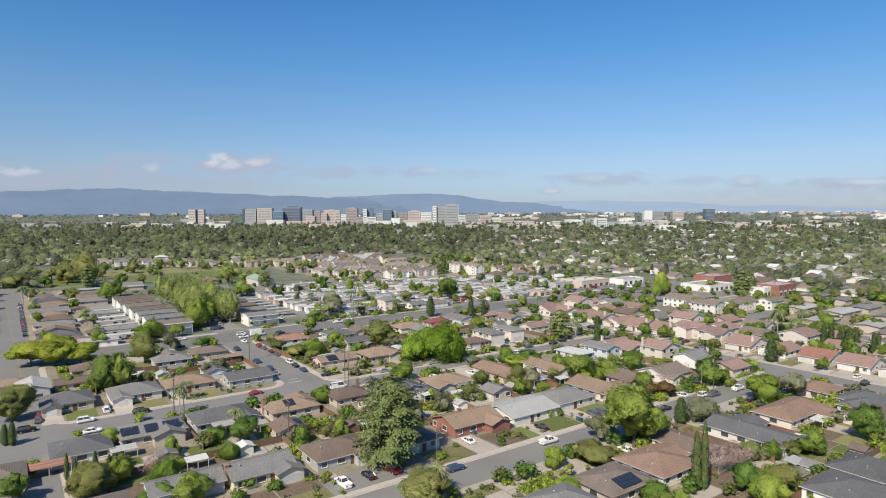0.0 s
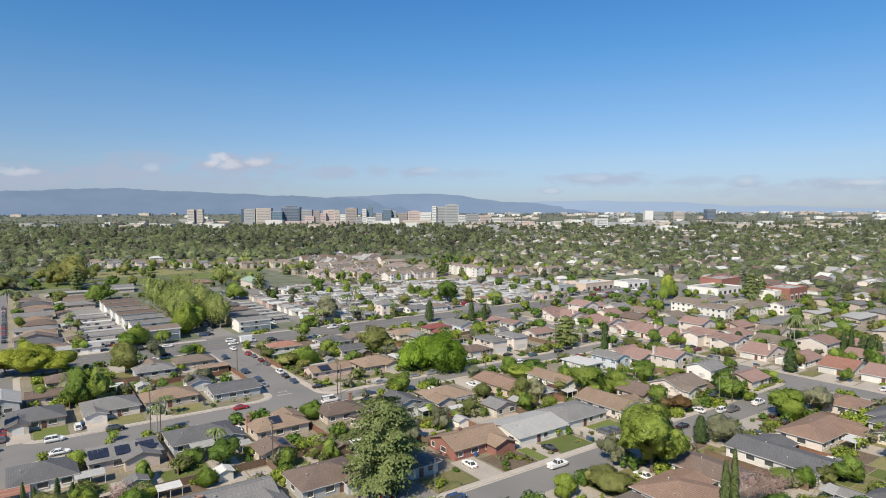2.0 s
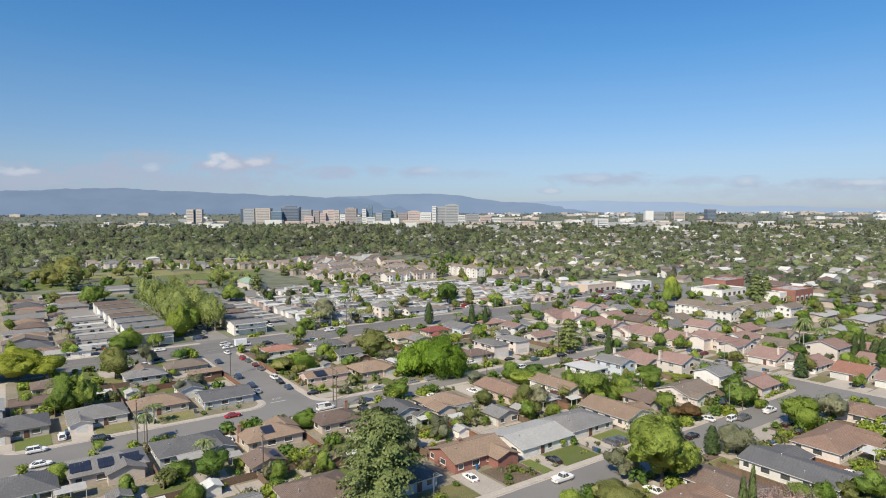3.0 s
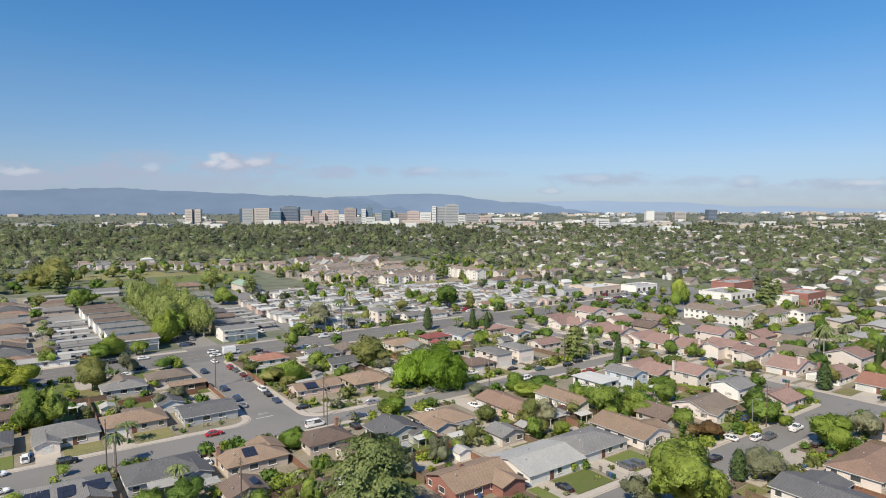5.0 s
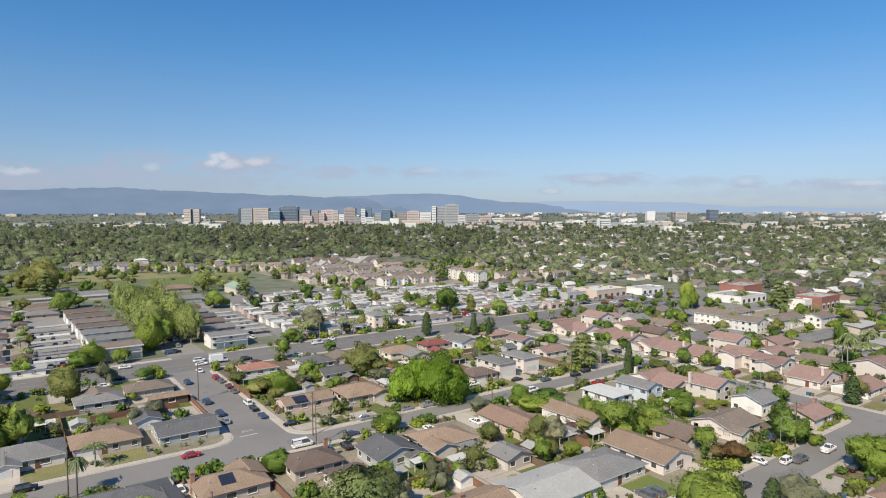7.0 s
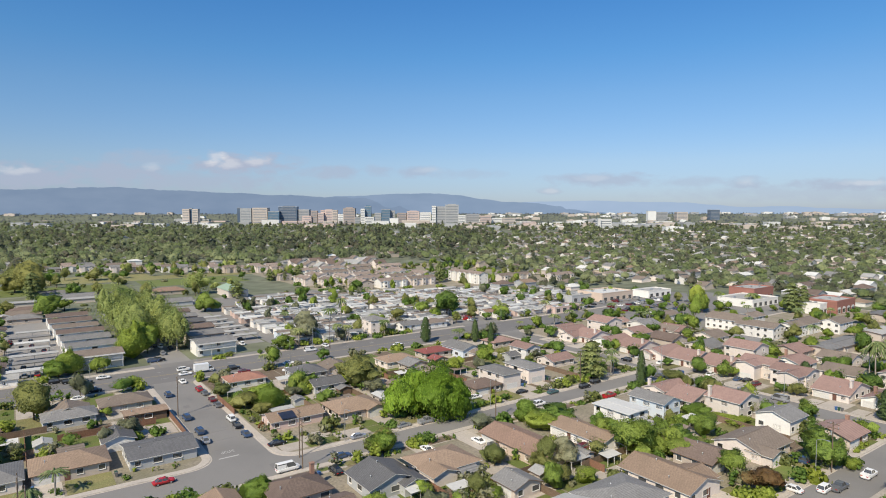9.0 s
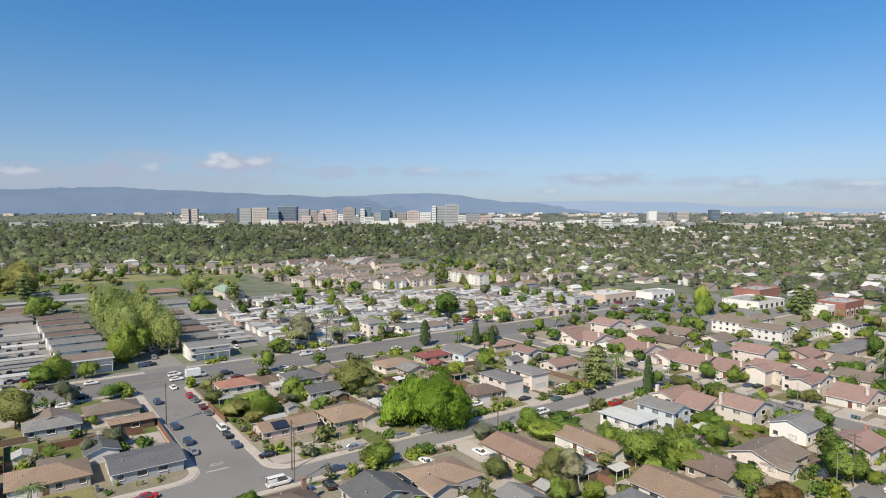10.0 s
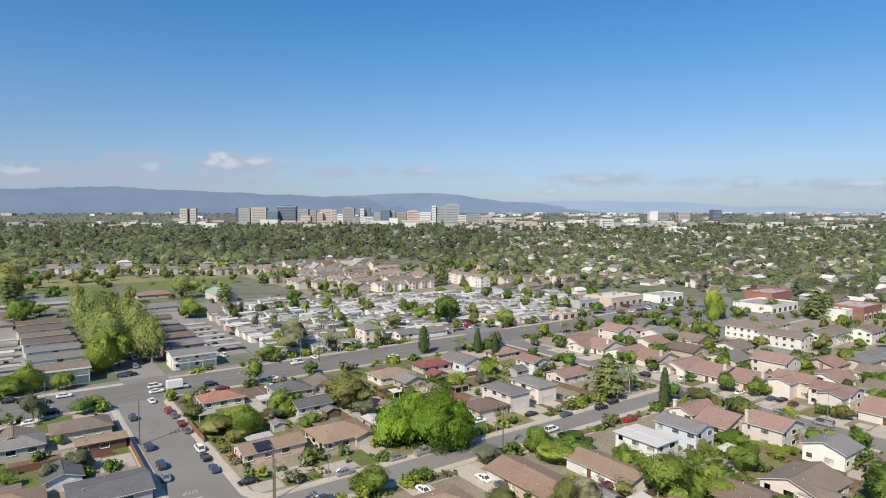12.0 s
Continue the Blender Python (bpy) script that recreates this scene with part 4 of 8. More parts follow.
patio_cover(6.5, 166.2, 9.0, 4.0, ROOFS["red tile"], "faded red patio cover behind a white house")
for u, v, w, d, rf in ((47.0, 170.0, 6, 3.5, "pale grey"), (108.0, 161.0, 5, 3.5, "white"), (122.5, 161.5, 6, 3.0, "grey"), (148.0, 152.5, 7, 3.5, "pale grey"), (166.0, 151.5, 6, 4, "white"), (184.0, 157.0, 6, 3.0, "pale grey"),
                       (123.0, 228.0, 8, 4.0, "taupe"), (104.0, 228.0, 7, 4, "pale grey"), (50.0, 228.5, 6, 4, "taupe"), (183.0, 77.0, 7, 3.5, "white"), (90.0, 158.0, 5, 3.5, "taupe"),
                       (22.0, 167.0, 6, 3.5, "pale grey"), (35.0, 150.0, 5, 3.0, "white"), (55.0, 165.5, 5, 3.0, "pale grey"), (80.0, 149.0, 5, 3.5, "white"), (100.0, 158.5, 5, 3.0, "pale grey"), (116.0, 156.5, 5, 3, "white"), (139.0, 150.0, 5, 3.5, "taupe"),
                       (156.0, 149.0, 5, 3, "white"), (196.0, 153.0, 6, 3.5, "white"), (180.0, 149.5, 5, 3, "pale grey"), (140.0, 240.0, 6, 4, "pale grey"), (155.0, 243.0, 5, 3.5, "white"), (175.0, 236.0, 6, 4, "taupe"), (150.0, 219.0, 5, 4, "pale grey"), (98.0, 256.0, 5, 3.5, "pale grey"), (117.0, 261.0, 5, 3.5, "white"), (37.0, 243.0, 5, 3.5, "white"), (25.0, 250.0, 5, 3.5, "pale grey"), (163.0, 72.0, 6, 3.5, "grey"), (147.0, 67.5, 5, 3.0, "pale grey")):
    patio_cover(u, v, w, d, ROOFS[rf], f"{rf} patio cover on white posts")

# ---- trees ----
trng = np.random.default_rng(11)


def leaf_quads(centres, normals, sizes, rnd=trng, aspect=0.75):
    """Loose leaf clumps: one small four-cornered leaf spray for each centre."""
    n = len(centres)
    nn = normals / (np.linalg.norm(normals, axis=1, keepdims=True) + 1e-9)
    t = np.cross(nn, rnd.normal(size=(n, 3)))
    t /= np.linalg.norm(t, axis=1, keepdims=True) + 1e-9
    b = np.cross(nn, t)
    s = sizes[:, None]
    q = np.stack([centres - t * s, centres - b * s * aspect + nn * s * 0.15, centres + t * s, centres + b * s * aspect + nn * s * 0.15], 1)
    return q.reshape(-1, 3)


def ico(level):
    bm = bmesh.new()
    bmesh.ops.create_icosphere(bm, subdivisions=level, radius=1.0)
    v = np.array([vv.co[:] for vv in bm.verts])
    f = np.array([[vv.index for vv in ff.verts] for ff in bm.faces], dtype=np.int32)
    bm.free()
    return v, f


ICOS = {k: ico(k) for k in (1, 2, 3)}
ICO_V, ICO_F = ICOS[1]
OCT_V = np.array([(1, 0, 0), (-1, 0, 0), (0, 1, 0), (0, -1, 0), (0, 0, 1), (0, 0, -1)], dtype=float)
OCT_F = np.array([(0, 2, 4), (2, 1, 4), (1, 3, 4), (3, 0, 4), (2, 0, 5), (1, 2, 5), (3, 1, 5), (0, 3, 5)], dtype=np.int32)


def core_balls(centres, radii, squash=0.85, rnd=None, BV=ICO_V, BF=ICO_F):
    """Solid leafy cores inside the lumps of a crown: rough little balls."""
    r = rnd or trng
    n = len(centres)
    jit = r.uniform(0.78, 1.12, (n, len(BV), 1))
    vv = centres[:, None, :] + BV[None] * jit * np.asarray(radii)[:, None, None] * np.array([1, 1, squash])
    ff = BF[None] + (np.arange(n) * len(BV))[:, None, None]
    return vv.reshape(-1, 3), ff.reshape(-1, 3)


def quads_mesh(name, verts, mat, core=None, soft=None, mid=None):
    """A mesh of loose leaf sprays, with the solid cores that they cover."""
    n = len(verts) // 4
    if core is None:
        core = (np.zeros((0, 3)), np.zeros((0, 3), dtype=np.int32))
    cv, cf = core
    allv = np.concatenate([verts, cv])
    me = bpy.data.meshes.new(name)
    me.vertices.add(len(allv))
    me.vertices.foreach_set("co", allv.astype(np.float32).ravel())
    me.loops.add(4 * n + 3 * len(cf))
    me.loops.foreach_set("vertex_index", np.concatenate([np.arange(4 * n, dtype=np.int32), (cf + 4 * n).astype(np.int32).ravel()]))
    me.polygons.add(n + len(cf))
    me.polygons.foreach_set("loop_start", np.concatenate([np.arange(0, 4 * n, 4), 4 * n + 3 * np.arange(len(cf))]).astype(np.int32))
    me.update(calc_edges=True)
    me.polygons.foreach_set("use_smooth", np.concatenate([np.zeros(n, bool), np.ones(len(cf), bool)]))
    if soft is not None:
        # sprays shade like the rounded clump that they belong to
        me.polygons.foreach_set("use_smooth", np.ones(n + len(cf), bool))
        soft = soft / (np.linalg.norm(soft, axis=1, keepdims=True) + 1e-9)
        inner = np.zeros((len(cv), 3))
        if mid is not None:
            inner = mid + 0.42 * trng.normal(size=mid.shape)
            inner /= np.linalg.norm(inner, axis=1, keepdims=True)
        me.normals_split_custom_set_from_vertices(np.concatenate([soft.repeat(4, 0), inner]).tolist())
    me.materials.append(mat)
    return me


def sphere_dirs(n, rnd=trng):
    d = rnd.normal(size=(n, 3))
    return d / np.linalg.norm(d, axis=1, keepdims=True)


def crown_shell(n, leaf, z0=0.08, rx=0.5, lobes=0, low=-0.65, rough=0.2, core=0.94, droop=0.0, rnd=trng, fine=True, jitter=0.3, clumps=26):
    """Leaf sprays gathered in clumps over one or more uneven lobes; unit height and width."""
    zc, rz = (1 + z0) / 2, (1 - z0) / 2
    parts_ = [(np.array([0, 0, zc]), np.array([rx, rx, rz]) * (0.9 if lobes == 0 else 0.83), 1.0 if lobes == 0 else 0.6)]
    for k in range(lobes):
        a = 6.283 * (k + rnd.uniform(0, 0.6)) / lobes
        s_ = rnd.uniform(0.4, 0.58)
        o = rnd.uniform(0.5, 0.64)
        c = np.array([math.cos(a) * rx * o, math.sin(a) * rx * o, zc + rz * rnd.uniform(-0.5, 0.36)])
        parts_.append((c, np.array([rx, rx, rz * rnd.uniform(0.85, 1.1)]) * s_, 0.62 / lobes * (s_ / 0.5) ** 2))
    out, softs, cvs, cfs, mids, base = [], [], [], [], [], 0
    for q_, (c, rad, share) in enumerate(parts_):
        K = rnd.normal(size=(8, 3)) * rnd.uniform(1.5, 4.0, (8, 1))
        ph = rnd.uniform(0, 6.28, 8)
        A = rough * rnd.uniform(0.5, 1.2, 8) / (0.6 + 0.25 * np.linalg.norm(K, axis=1))

        def swell(q):
            return (A * np.sin(q @ K.T + ph)).sum(1)

        nc = clumps * (4 if lobes == 0 else (2 if q_ == 0 else 1))
        cd = sphere_dirs(nc, rnd)
        width = 1.9 / math.sqrt(nc)
        up = rnd.uniform(-0.1, 0.12, nc)

        def shape(q):
            """How far out the leafage stands, and how far it is from its clump's middle."""
            near = (q @ cd.T).argmax(1)
            off = q - cd[near]
            dist = np.minimum(np.linalg.norm(off, axis=1) / width, 1.3)
            return 0.9 + swell(q) + (up[near] + 0.2 * (1 - dist ** 2)) * (0.5 + 1.2 * rough), off

        m = int(n * share)
        d = sphere_dirs(int(m * 1.5), rnd)
        d = d[d[:, 2] > low][:m]
        far, off = shape(d)
        depth = rnd.uniform(0.94, 1.02, len(d))
        pos = c + d * (far * depth)[:, None] * rad
        if droop:
            pos[:, 2] -= droop * rnd.uniform(0, 1, len(d)) * (np.linalg.norm(pos[:, :2], axis=1) * 2) ** 2
        nor = d / rad
        nor /= np.linalg.norm(nor, axis=1, keepdims=True)
        nor = nor + 0.34 * off / width + np.array([0, 0, 0.2])
        wide = (pos - np.array([0, 0, zc - 0.25])) / np.array([rx, rx, rz])
        softs.append(0.6 * nor + 0.6 * wide + 0.34 * rnd.normal(size=d.shape))
        nor = nor + jitter * rnd.normal(size=d.shape)
        q4 = leaf_quads(pos, nor, leaf * rnd.uniform(0.6, 1.35, len(d)), rnd)
        if droop:
            # hanging strands
            q4 = q4.reshape(-1, 4, 3)
            m4 = q4.mean(1, keepdims=True)
            q4 = (m4 + (q4 - m4) * np.array([0.8, 0.8, 2.3])).reshape(-1, 3)
        out.append(q4)
        if core:
            V, F = ICOS[3 if fine else 2 if n > 1200 else 1]
            vp = c + V * (shape(V)[0] * rnd.uniform(0.97, 1.02, len(V)))[:, None] * rad * core
            if droop:
                vp[:, 2] -= 0.4 * droop * (np.linalg.norm(vp[:, :2], axis=1) * 2) ** 2
            cvs.append(vp)
            vn = V / rad
            mids.append(vn / np.linalg.norm(vn, axis=1, keepdims=True) + 0.3 * shape(V)[1] / width + np.array([0, 0, 0.15]))
            cfs.append(F + base)
            base += len(V)
    return np.concatenate(out), ((np.concatenate(cvs), np.concatenate(cfs)) if core else None), np.concatenate(softs), (np.concatenate(mids) if core else None)


def trunk_shape(h, r, limbs=5, top=0.55, spread=0.28):
    s = Shape()
    s.tube((0, 0, -0.02), (0.01, 0.0, h), r, r * 0.6, 7)
    for k in range(limbs):
        a = 2 * math.pi * k / limbs + 0.4
        m = (math.cos(a) * spread * 0.5, math.sin(a) * spread * 0.5, (h + top) / 2 + 0.03)
        s.tube((0.01, 0, h * (0.8 + 0.04 * k)), m, r * 0.5, r * 0.32, 5)
        s.tube(m, (math.cos(a + 0.2) * spread, math.sin(a + 0.2) * spread, top + 0.15), r * 0.32, r * 0.1, 5)
    return s


def pine_crown(lod=0):
    """Shelves of needled boughs, broad in the middle and still broad near the top."""
    out, softs = [], []
    z = 0.14
    while z < 0.98:
        w = 0.5 * min(1.0, 0.7 + 2.2 * (z - 0.1)) * (1 - (max(0.0, z - 0.36) / 0.65) ** 2.3) ** 0.75 * trng.uniform(0.84, 1.06)
        n = int(6 + 9 * w)
        a0 = trng.uniform(0, 6.3)
        for k in range(n):
            a = a0 + 2 * math.pi * k / n + trng.uniform(-0.3, 0.3)
            L = max(0.05, w * trng.uniform(0.66, 1.12))
            zz = z + trng.uniform(-0.022, 0.022)
            for r in np.arange(L * 0.2, L, 0.04):
                m = (34, 17, 5)[lod]
                wd = 0.026 + 0.036 * (1 - abs(r / L - 0.65))
                q = np.clip(trng.normal(size=(m, 3)), -1.6, 1.6)
                pos = np.array([math.cos(a) * r, math.sin(a) * r, zz + 0.05 * r - 0.05 * (r / L) ** 2]) + q * np.array([wd, wd, 0.005])
                pos[:, 2] -= 0.012 * (q[:, 0] ** 2 + q[:, 1] ** 2)
                nor = np.array([math.cos(a) * 0.6, math.sin(a) * 0.6, 1.0]) + 0.3 * q * np.array([1, 1, 0])
                softs.append(nor)
                out.append(leaf_quads(pos, nor + 0.3 * trng.normal(size=(m, 3)), (0.0155, 0.023, 0.046)[lod] * trng.uniform(0.7, 1.3, m)))
        z += 0.108
    return np.concatenate(out), np.concatenate(softs)


def column_crown():
    n = 1500
    z = trng.uniform(0.02, 1, n)
    a = trng.uniform(0, 2 * math.pi, n)
    r = 0.5 * np.clip(np.minimum(z * 6, (1.02 - z) * 1.9) ** 0.6, 0, 1) * (0.86 + 0.14 * np.sin(a * 5 + z * 19)) * trng.uniform(0.85, 1.08, n)
    pos = np.stack([np.cos(a) * r, np.sin(a) * r, z], 1)
    nor = np.stack([np.cos(a), np.sin(a), 0.35 + 0 * a], 1) + 0.4 * trng.normal(size=(n, 3))
    q = leaf_quads(pos, nor, np.full(n, 1.0)).reshape(-1, 4, 3)
    c = q.mean(1, keepdims=True)
    return (c + (q - c) * np.array([0.08, 0.08, 0.02])).reshape(-1, 3), np.stack([np.cos(a), np.sin(a), 0.3 + 0 * a], 1) + 0.25 * trng.normal(size=(n, 3))


def palm_crown(fan):
    out = []
    n = 34
    for k in range(n):
        a = 2 * math.pi * k / n * 2.4
        lift = trng.uniform(-0.35, 0.9)
        prev = np.array([0, 0, 0.9])
        L = trng.uniform(0.4, 0.52)
        for j in range(7):
            f = (j + 1) / 7
            p = np.array([math.cos(a) * L * f, math.sin(a) * L * f, 0.9 + 0.12 * lift * f - 0.19 * f * f * (1.2 - 0.3 * lift)])
            side = np.array([-math.sin(a), math.cos(a), 0]) * (0.03 if not fan else 0.055) * (1.1 - abs(f - 0.45))
            dn = np.array([0, 0, -0.02])
            out.append(np.array([prev, prev + side + dn, p + side + dn, p]))
            out.append(np.array([prev, p, p - side + dn, prev - side + dn]))
            prev = p
    return np.concatenate(out)


TREE_LABEL = {
    "round": ("full-crowned green broadleaf tree", "tree"), "lime": ("bright spring-green broadleaf tree", "tree"), "olive": ("dull olive-green broadleaf tree", "tree"),
    "grey": ("sparse grey-green broadleaf tree", "tree"), "weep": ("dense bright green tree with drooping foliage", "tree"), "plane": ("tall pale yellow-green plane tree in new leaf", "tree"),
    "umbrella": ("wide flat-topped yellow-green tree", "tree"), "pine": ("dark green conifer with layered branches", "conifer"), "column": ("slender dark green columnar cypress", "cypress"),
    "palm": ("palm with a slim trunk and drooping fronds", "palm"), "russet": ("low tree with russet-brown leaves", "tree"), "bare": ("reddish-grey tree, nearly leafless", "tree")}
VARIANTS = {"round": 4, "lime": 3, "olive": 3, "grey": 2, "weep": 2, "plane": 2, "umbrella": 2, "pine": 2, "column": 2, "palm": 2, "russet": 1, "bare": 1}
POOL = {}


def tree_parts(kind, k, lod=0, bush=False):
    if kind == "pine":
        s = Shape()
        s.tube((0, 0, -0.01), (0, 0, 0.96), 0.032, 0.005, 7)
        pc = pine_crown(lod)
        zz = np.linspace(0.2, 0.9, 9)
        cv, cf = core_balls(np.stack([0 * zz, 0 * zz, zz], 1), 0.2 * (1 - (np.maximum(0, zz - 0.36) / 0.65) ** 2.3) ** 0.75)
        cv[:, 2] = zz.repeat(len(ICO_V)) + (cv[:, 2] - zz.repeat(len(ICO_V))) * 0.14
        return s.mesh("trunk", BARK), quads_mesh("crown", pc[0], LEAVES[kind], (cv, cf), pc[1])
    if kind == "column":
        s = Shape()
        s.tube((0, 0, -0.01), (0, 0, 0.5), 0.09, 0.03, 6)
        n = 9
        zz = np.linspace(0.06, 0.92, n)
        rr = 0.42 * np.clip(np.minimum(zz * 6, (1.02 - zz) * 1.9) ** 0.6, 0, 1)
        cv, cf = core_balls(np.stack([0 * zz, 0 * zz, zz], 1), rr)
        cv[:, 2] = zz.repeat(len(ICO_V)) + (cv[:, 2] - zz.repeat(len(ICO_V))) * 0.22
        cc = column_crown()
        return s.mesh("trunk", BARK), quads_mesh("crown", cc[0], LEAVES[kind], (cv, cf), cc[1])
    if kind == "palm":
        s = Shape()
        for j in range(6):
            s.tube((0.01 * j, 0, 0.15 * j - 0.01), (0.01 * (j + 1), 0, 0.15 * (j + 1)), 0.034 - 0.002 * j, 0.031 - 0.002 * j, 7)
        return s.mesh("trunk", PALE_BARK), quads_mesh("crown", palm_crown(k % 2), LEAVES[kind])
    # leaf size, and how many, by the level of detail
    f, m = ((0.8, 2.1), (1.08, 0.75), (1.65, 0.24))[lod]
    fine = lod == 0
    if kind == "weep":
        c = crown_shell(int(5600 * m), 0.0145 * f, 0.0, 0.5, 8, -0.85, 0.2, 0.84, droop=0.16, fine=fine, clumps=22)
    elif kind == "plane":
        c = crown_shell(int(3600 * m), 0.018 * f, 0.06, 0.46, 5, -0.85, 0.3, 0.66, fine=fine, clumps=26)
    elif kind == "umbrella":
        c = crown_shell(int(3600 * m), 0.0175 * f, 0.12, 0.52, 6, -0.5, 0.2, fine=fine)
    elif kind == "grey":
        c = crown_shell(int(1900 * m), 0.018 * f, 0.08, 0.48, 4, -0.7, 0.3, 0.8, fine=fine)
    elif kind == "bare":
        c = crown_shell(int(3200 * m), 0.0125 * f, 0.1, 0.48, 5, -0.8, 0.3, 0, fine=fine)
    elif kind == "russet":
        c = crown_shell(int(2500 * m), 0.0185 * f, 0.02, 0.5, 4, -0.7, 0.22, fine=fine)
    else:
        c = crown_shell(int(2900 * m), 0.019 * f, (0.08, 0.14, 0.03, 0.1)[k % 4] if not bush else 0.0, 0.5, (4, 0, 5, 3)[k % 4], -0.75, (0.22, 0.26, 0.2, 0.24)[k % 4], fine=fine)
    tr = trunk_shape(0.24, 0.03, 6 if kind == "plane" else 5, 0.5, 0.26)
    return tr.mesh("trunk", PALE_BARK if kind in ("plane", "bare") else BARK), quads_mesh("crown", c[0], LEAVES[kind], c[1], c[2], c[3])


SHRUBS = {}


def shrub(kind, u, v, h, w, d=None, square=False):
    """Adds a garden shrub or a length of hedge to the joined planting of its colour."""
    x, y = xy(u, v)
    n = max(4, int(3 + w * (d or w) * 0.6))
    n = min(n, 11 if not square else 30)
    a = trng.uniform(0, 6.28, n)
    q = np.sqrt(trng.uniform(0, 1, n)) * 0.42
    if square:
        lu, lv = trng.uniform(-0.5, 0.5, n) * w, trng.uniform(-0.5, 0.5, n) * (d or w)
    else:
        lu, lv = np.cos(a) * q * w, np.sin(a) * q * (d or w)
    r = (0.3 if not square else 0.5) * min(w, d or w, 2.2 * h) * trng.uniform(0.75, 1.15, n)
    zc = 0.12 + np.maximum(0.1, h - r * 0.9) * (1.0 if square else (1 - 0.5 * (q / 0.42) ** 2)) * trng.uniform(0.75, 1.0, n)
    c = np.stack([x + lu * CT - lv * ST, y + lu * ST + lv * CT, zc], 1)
    m = 22 if y < 165 else 9 if y < 230 else 4
    e = sphere_dirs(n * m)
    e[:, 2] = np.abs(e[:, 2]) - 0.3 * trng.uniform(size=n * m)
    pos = c.repeat(m, 0) + e * r.repeat(m)[:, None] * trng.uniform(0.8, 1.15, (n * m, 1))
    leaves = leaf_quads(pos, e + 0.35 * trng.normal(size=e.shape), r.repeat(m) * trng.uniform(0.2, 0.38, n * m) * (0.66 if y < 165 else 1.0 if y < 230 else 1.45))
    lows = c[: n // 2].copy()
    lows[:, 2] *= 0.5
    soft = e + np.array([0, 0, 0.35]) + 0.2 * trng.normal(size=e.shape)
    SHRUBS.setdefault(kind, []).append((leaves, np.concatenate([c, lows]), np.concatenate([r * 0.76, r[: n // 2] * 0.82]), soft))


COUNT = {}
FAR = {}


def tree(kind, u, v, h, w, group="street and garden trees"):
    k = COUNT.get(kind, 0)
    COUNT[kind] = k + 1
    h, w = max(h, 1.6), max(w, 0.9)
    bush = h < 4.2
    near = max(h, w) / max(80.0, xy(u, v)[1] - 90.0)
    lod = 0 if near > 0.105 else (1 if near > 0.045 else 2)
    if near < 0.034 and kind not in ("palm", "column"):
        FAR.setdefault(kind, []).append((*xy(u, v), w, h, rng.uniform(0, 6.28)))
        return None
    pool = POOL.setdefault((kind, lod, bush), [])
    if kind in ("round", "lime", "olive") and h < 4.5:
        group = "shrubs"
    M = at(u, v, 0.05, rng.uniform(0, 360), (w, w, h))
    lab, cat = TREE_LABEL[kind]
    small = h < 3.6 and kind in ("round", "lime", "olive", "grey")
    if small:
        lab, cat, group = lab.replace("full-crowned ", "rounded ").replace("broadleaf tree", "leafy garden bush"), "bush", "shrubs"
    if len(pool) < VARIANTS[kind]:
        t = thing(cat, M, lab, cat, group)
        a, b = tree_parts(kind, len(pool), lod, bush)
        part("trunk", a, None, t)
        part("crown", b, None, t)
        pool.append(t)
        return t
    src = pool[k % len(pool)]
    t = copy_thing(src, M @ Matrix.Diagonal((1 / src.scale.x, 1 / src.scale.y, 1 / src.scale.z, 1)))
    t.name = cat
    tagged(t, lab, cat, group)
    return t


def plant_far_trees():
    """The trees too far off to tell apart, joined by kind."""
    stems = Shape()
    for kind, rows in FAR.items():
        if kind == "pine":
            q, soft = pine_crown(2)
            forms = [(q, (np.zeros((0, 3)), np.zeros((0, 3), dtype=np.int32)), soft, np.zeros((0, 3)))]
        else:
            forms = [crown_shell(360, 0.036, 0.1, 0.5, (4, 3, 5)[k], -0.75, 0.24, fine=False) for k in range(3)]
        vs, cs, fs, ns, ms, base = [], [], [], [], [], 0
        for k, (x, y, w, h, a) in enumerate(rows):
            q, (cv, cf), soft, mid = forms[k % len(forms)]
            R = np.array([[math.cos(a), math.sin(a), 0], [-math.sin(a), math.cos(a), 0], [0, 0, 1]])
            size, foot = np.array([w, w, h]), np.array([x, y, 0.05])
            vs.append((q @ R) * size + foot)
            cs.append((cv @ R) * size + foot)
            fs.append(cf + base)
            ns.append(soft @ R)
            ms.append(mid @ R)
            base += len(cv)
            stems.tube((x, y, 0), (x, y, h * 0.5), 0.03 * w + 0.05, 0.015 * w + 0.03, 5)
        ob = new("garden_trees", quads_mesh("garden_trees", np.concatenate(vs), LEAVES[kind], (np.concatenate(cs), np.concatenate(fs)), np.concatenate(ns), np.concatenate(ms)))
        tagged(ob, f"{TREE_LABEL[kind][0]}s among the further houses".replace("branchess", "branches").replace("leafs", "leaf"), "", "", "stuff")
    setting("tree_trunks", stems, BARK, "brown trunks of the further garden trees", "stuff")


tree("pine", 73.6, 125.9, 21.9, 19.5)
tree("round", 128.1, 97.7, 16.8, 16.3)
tree("lime", 191.3, 98.3, 10.1, 10.1)
tree("grey", 205.5, 96.2, 7.7, 9.7)
tree("round", 195.3, 118.1, 9.4, 10.3)
tree("round", 172.4, 127.4, 6.7, 7.5)
tree("russet", 171.5, 120.0, 5.1, 8.9)
tree("column", 153.8, 101.4, 7.0, 3.5)
tree("grey", 159.6, 98.4, 7.0, 9.9)
tree("column", 119.2, 74.8, 12.2, 2.1)
tree("column", 120.5, 73.8, 14.3, 1.7)
tree("bare", 130.2, 76.2, 9.0, 6.2)
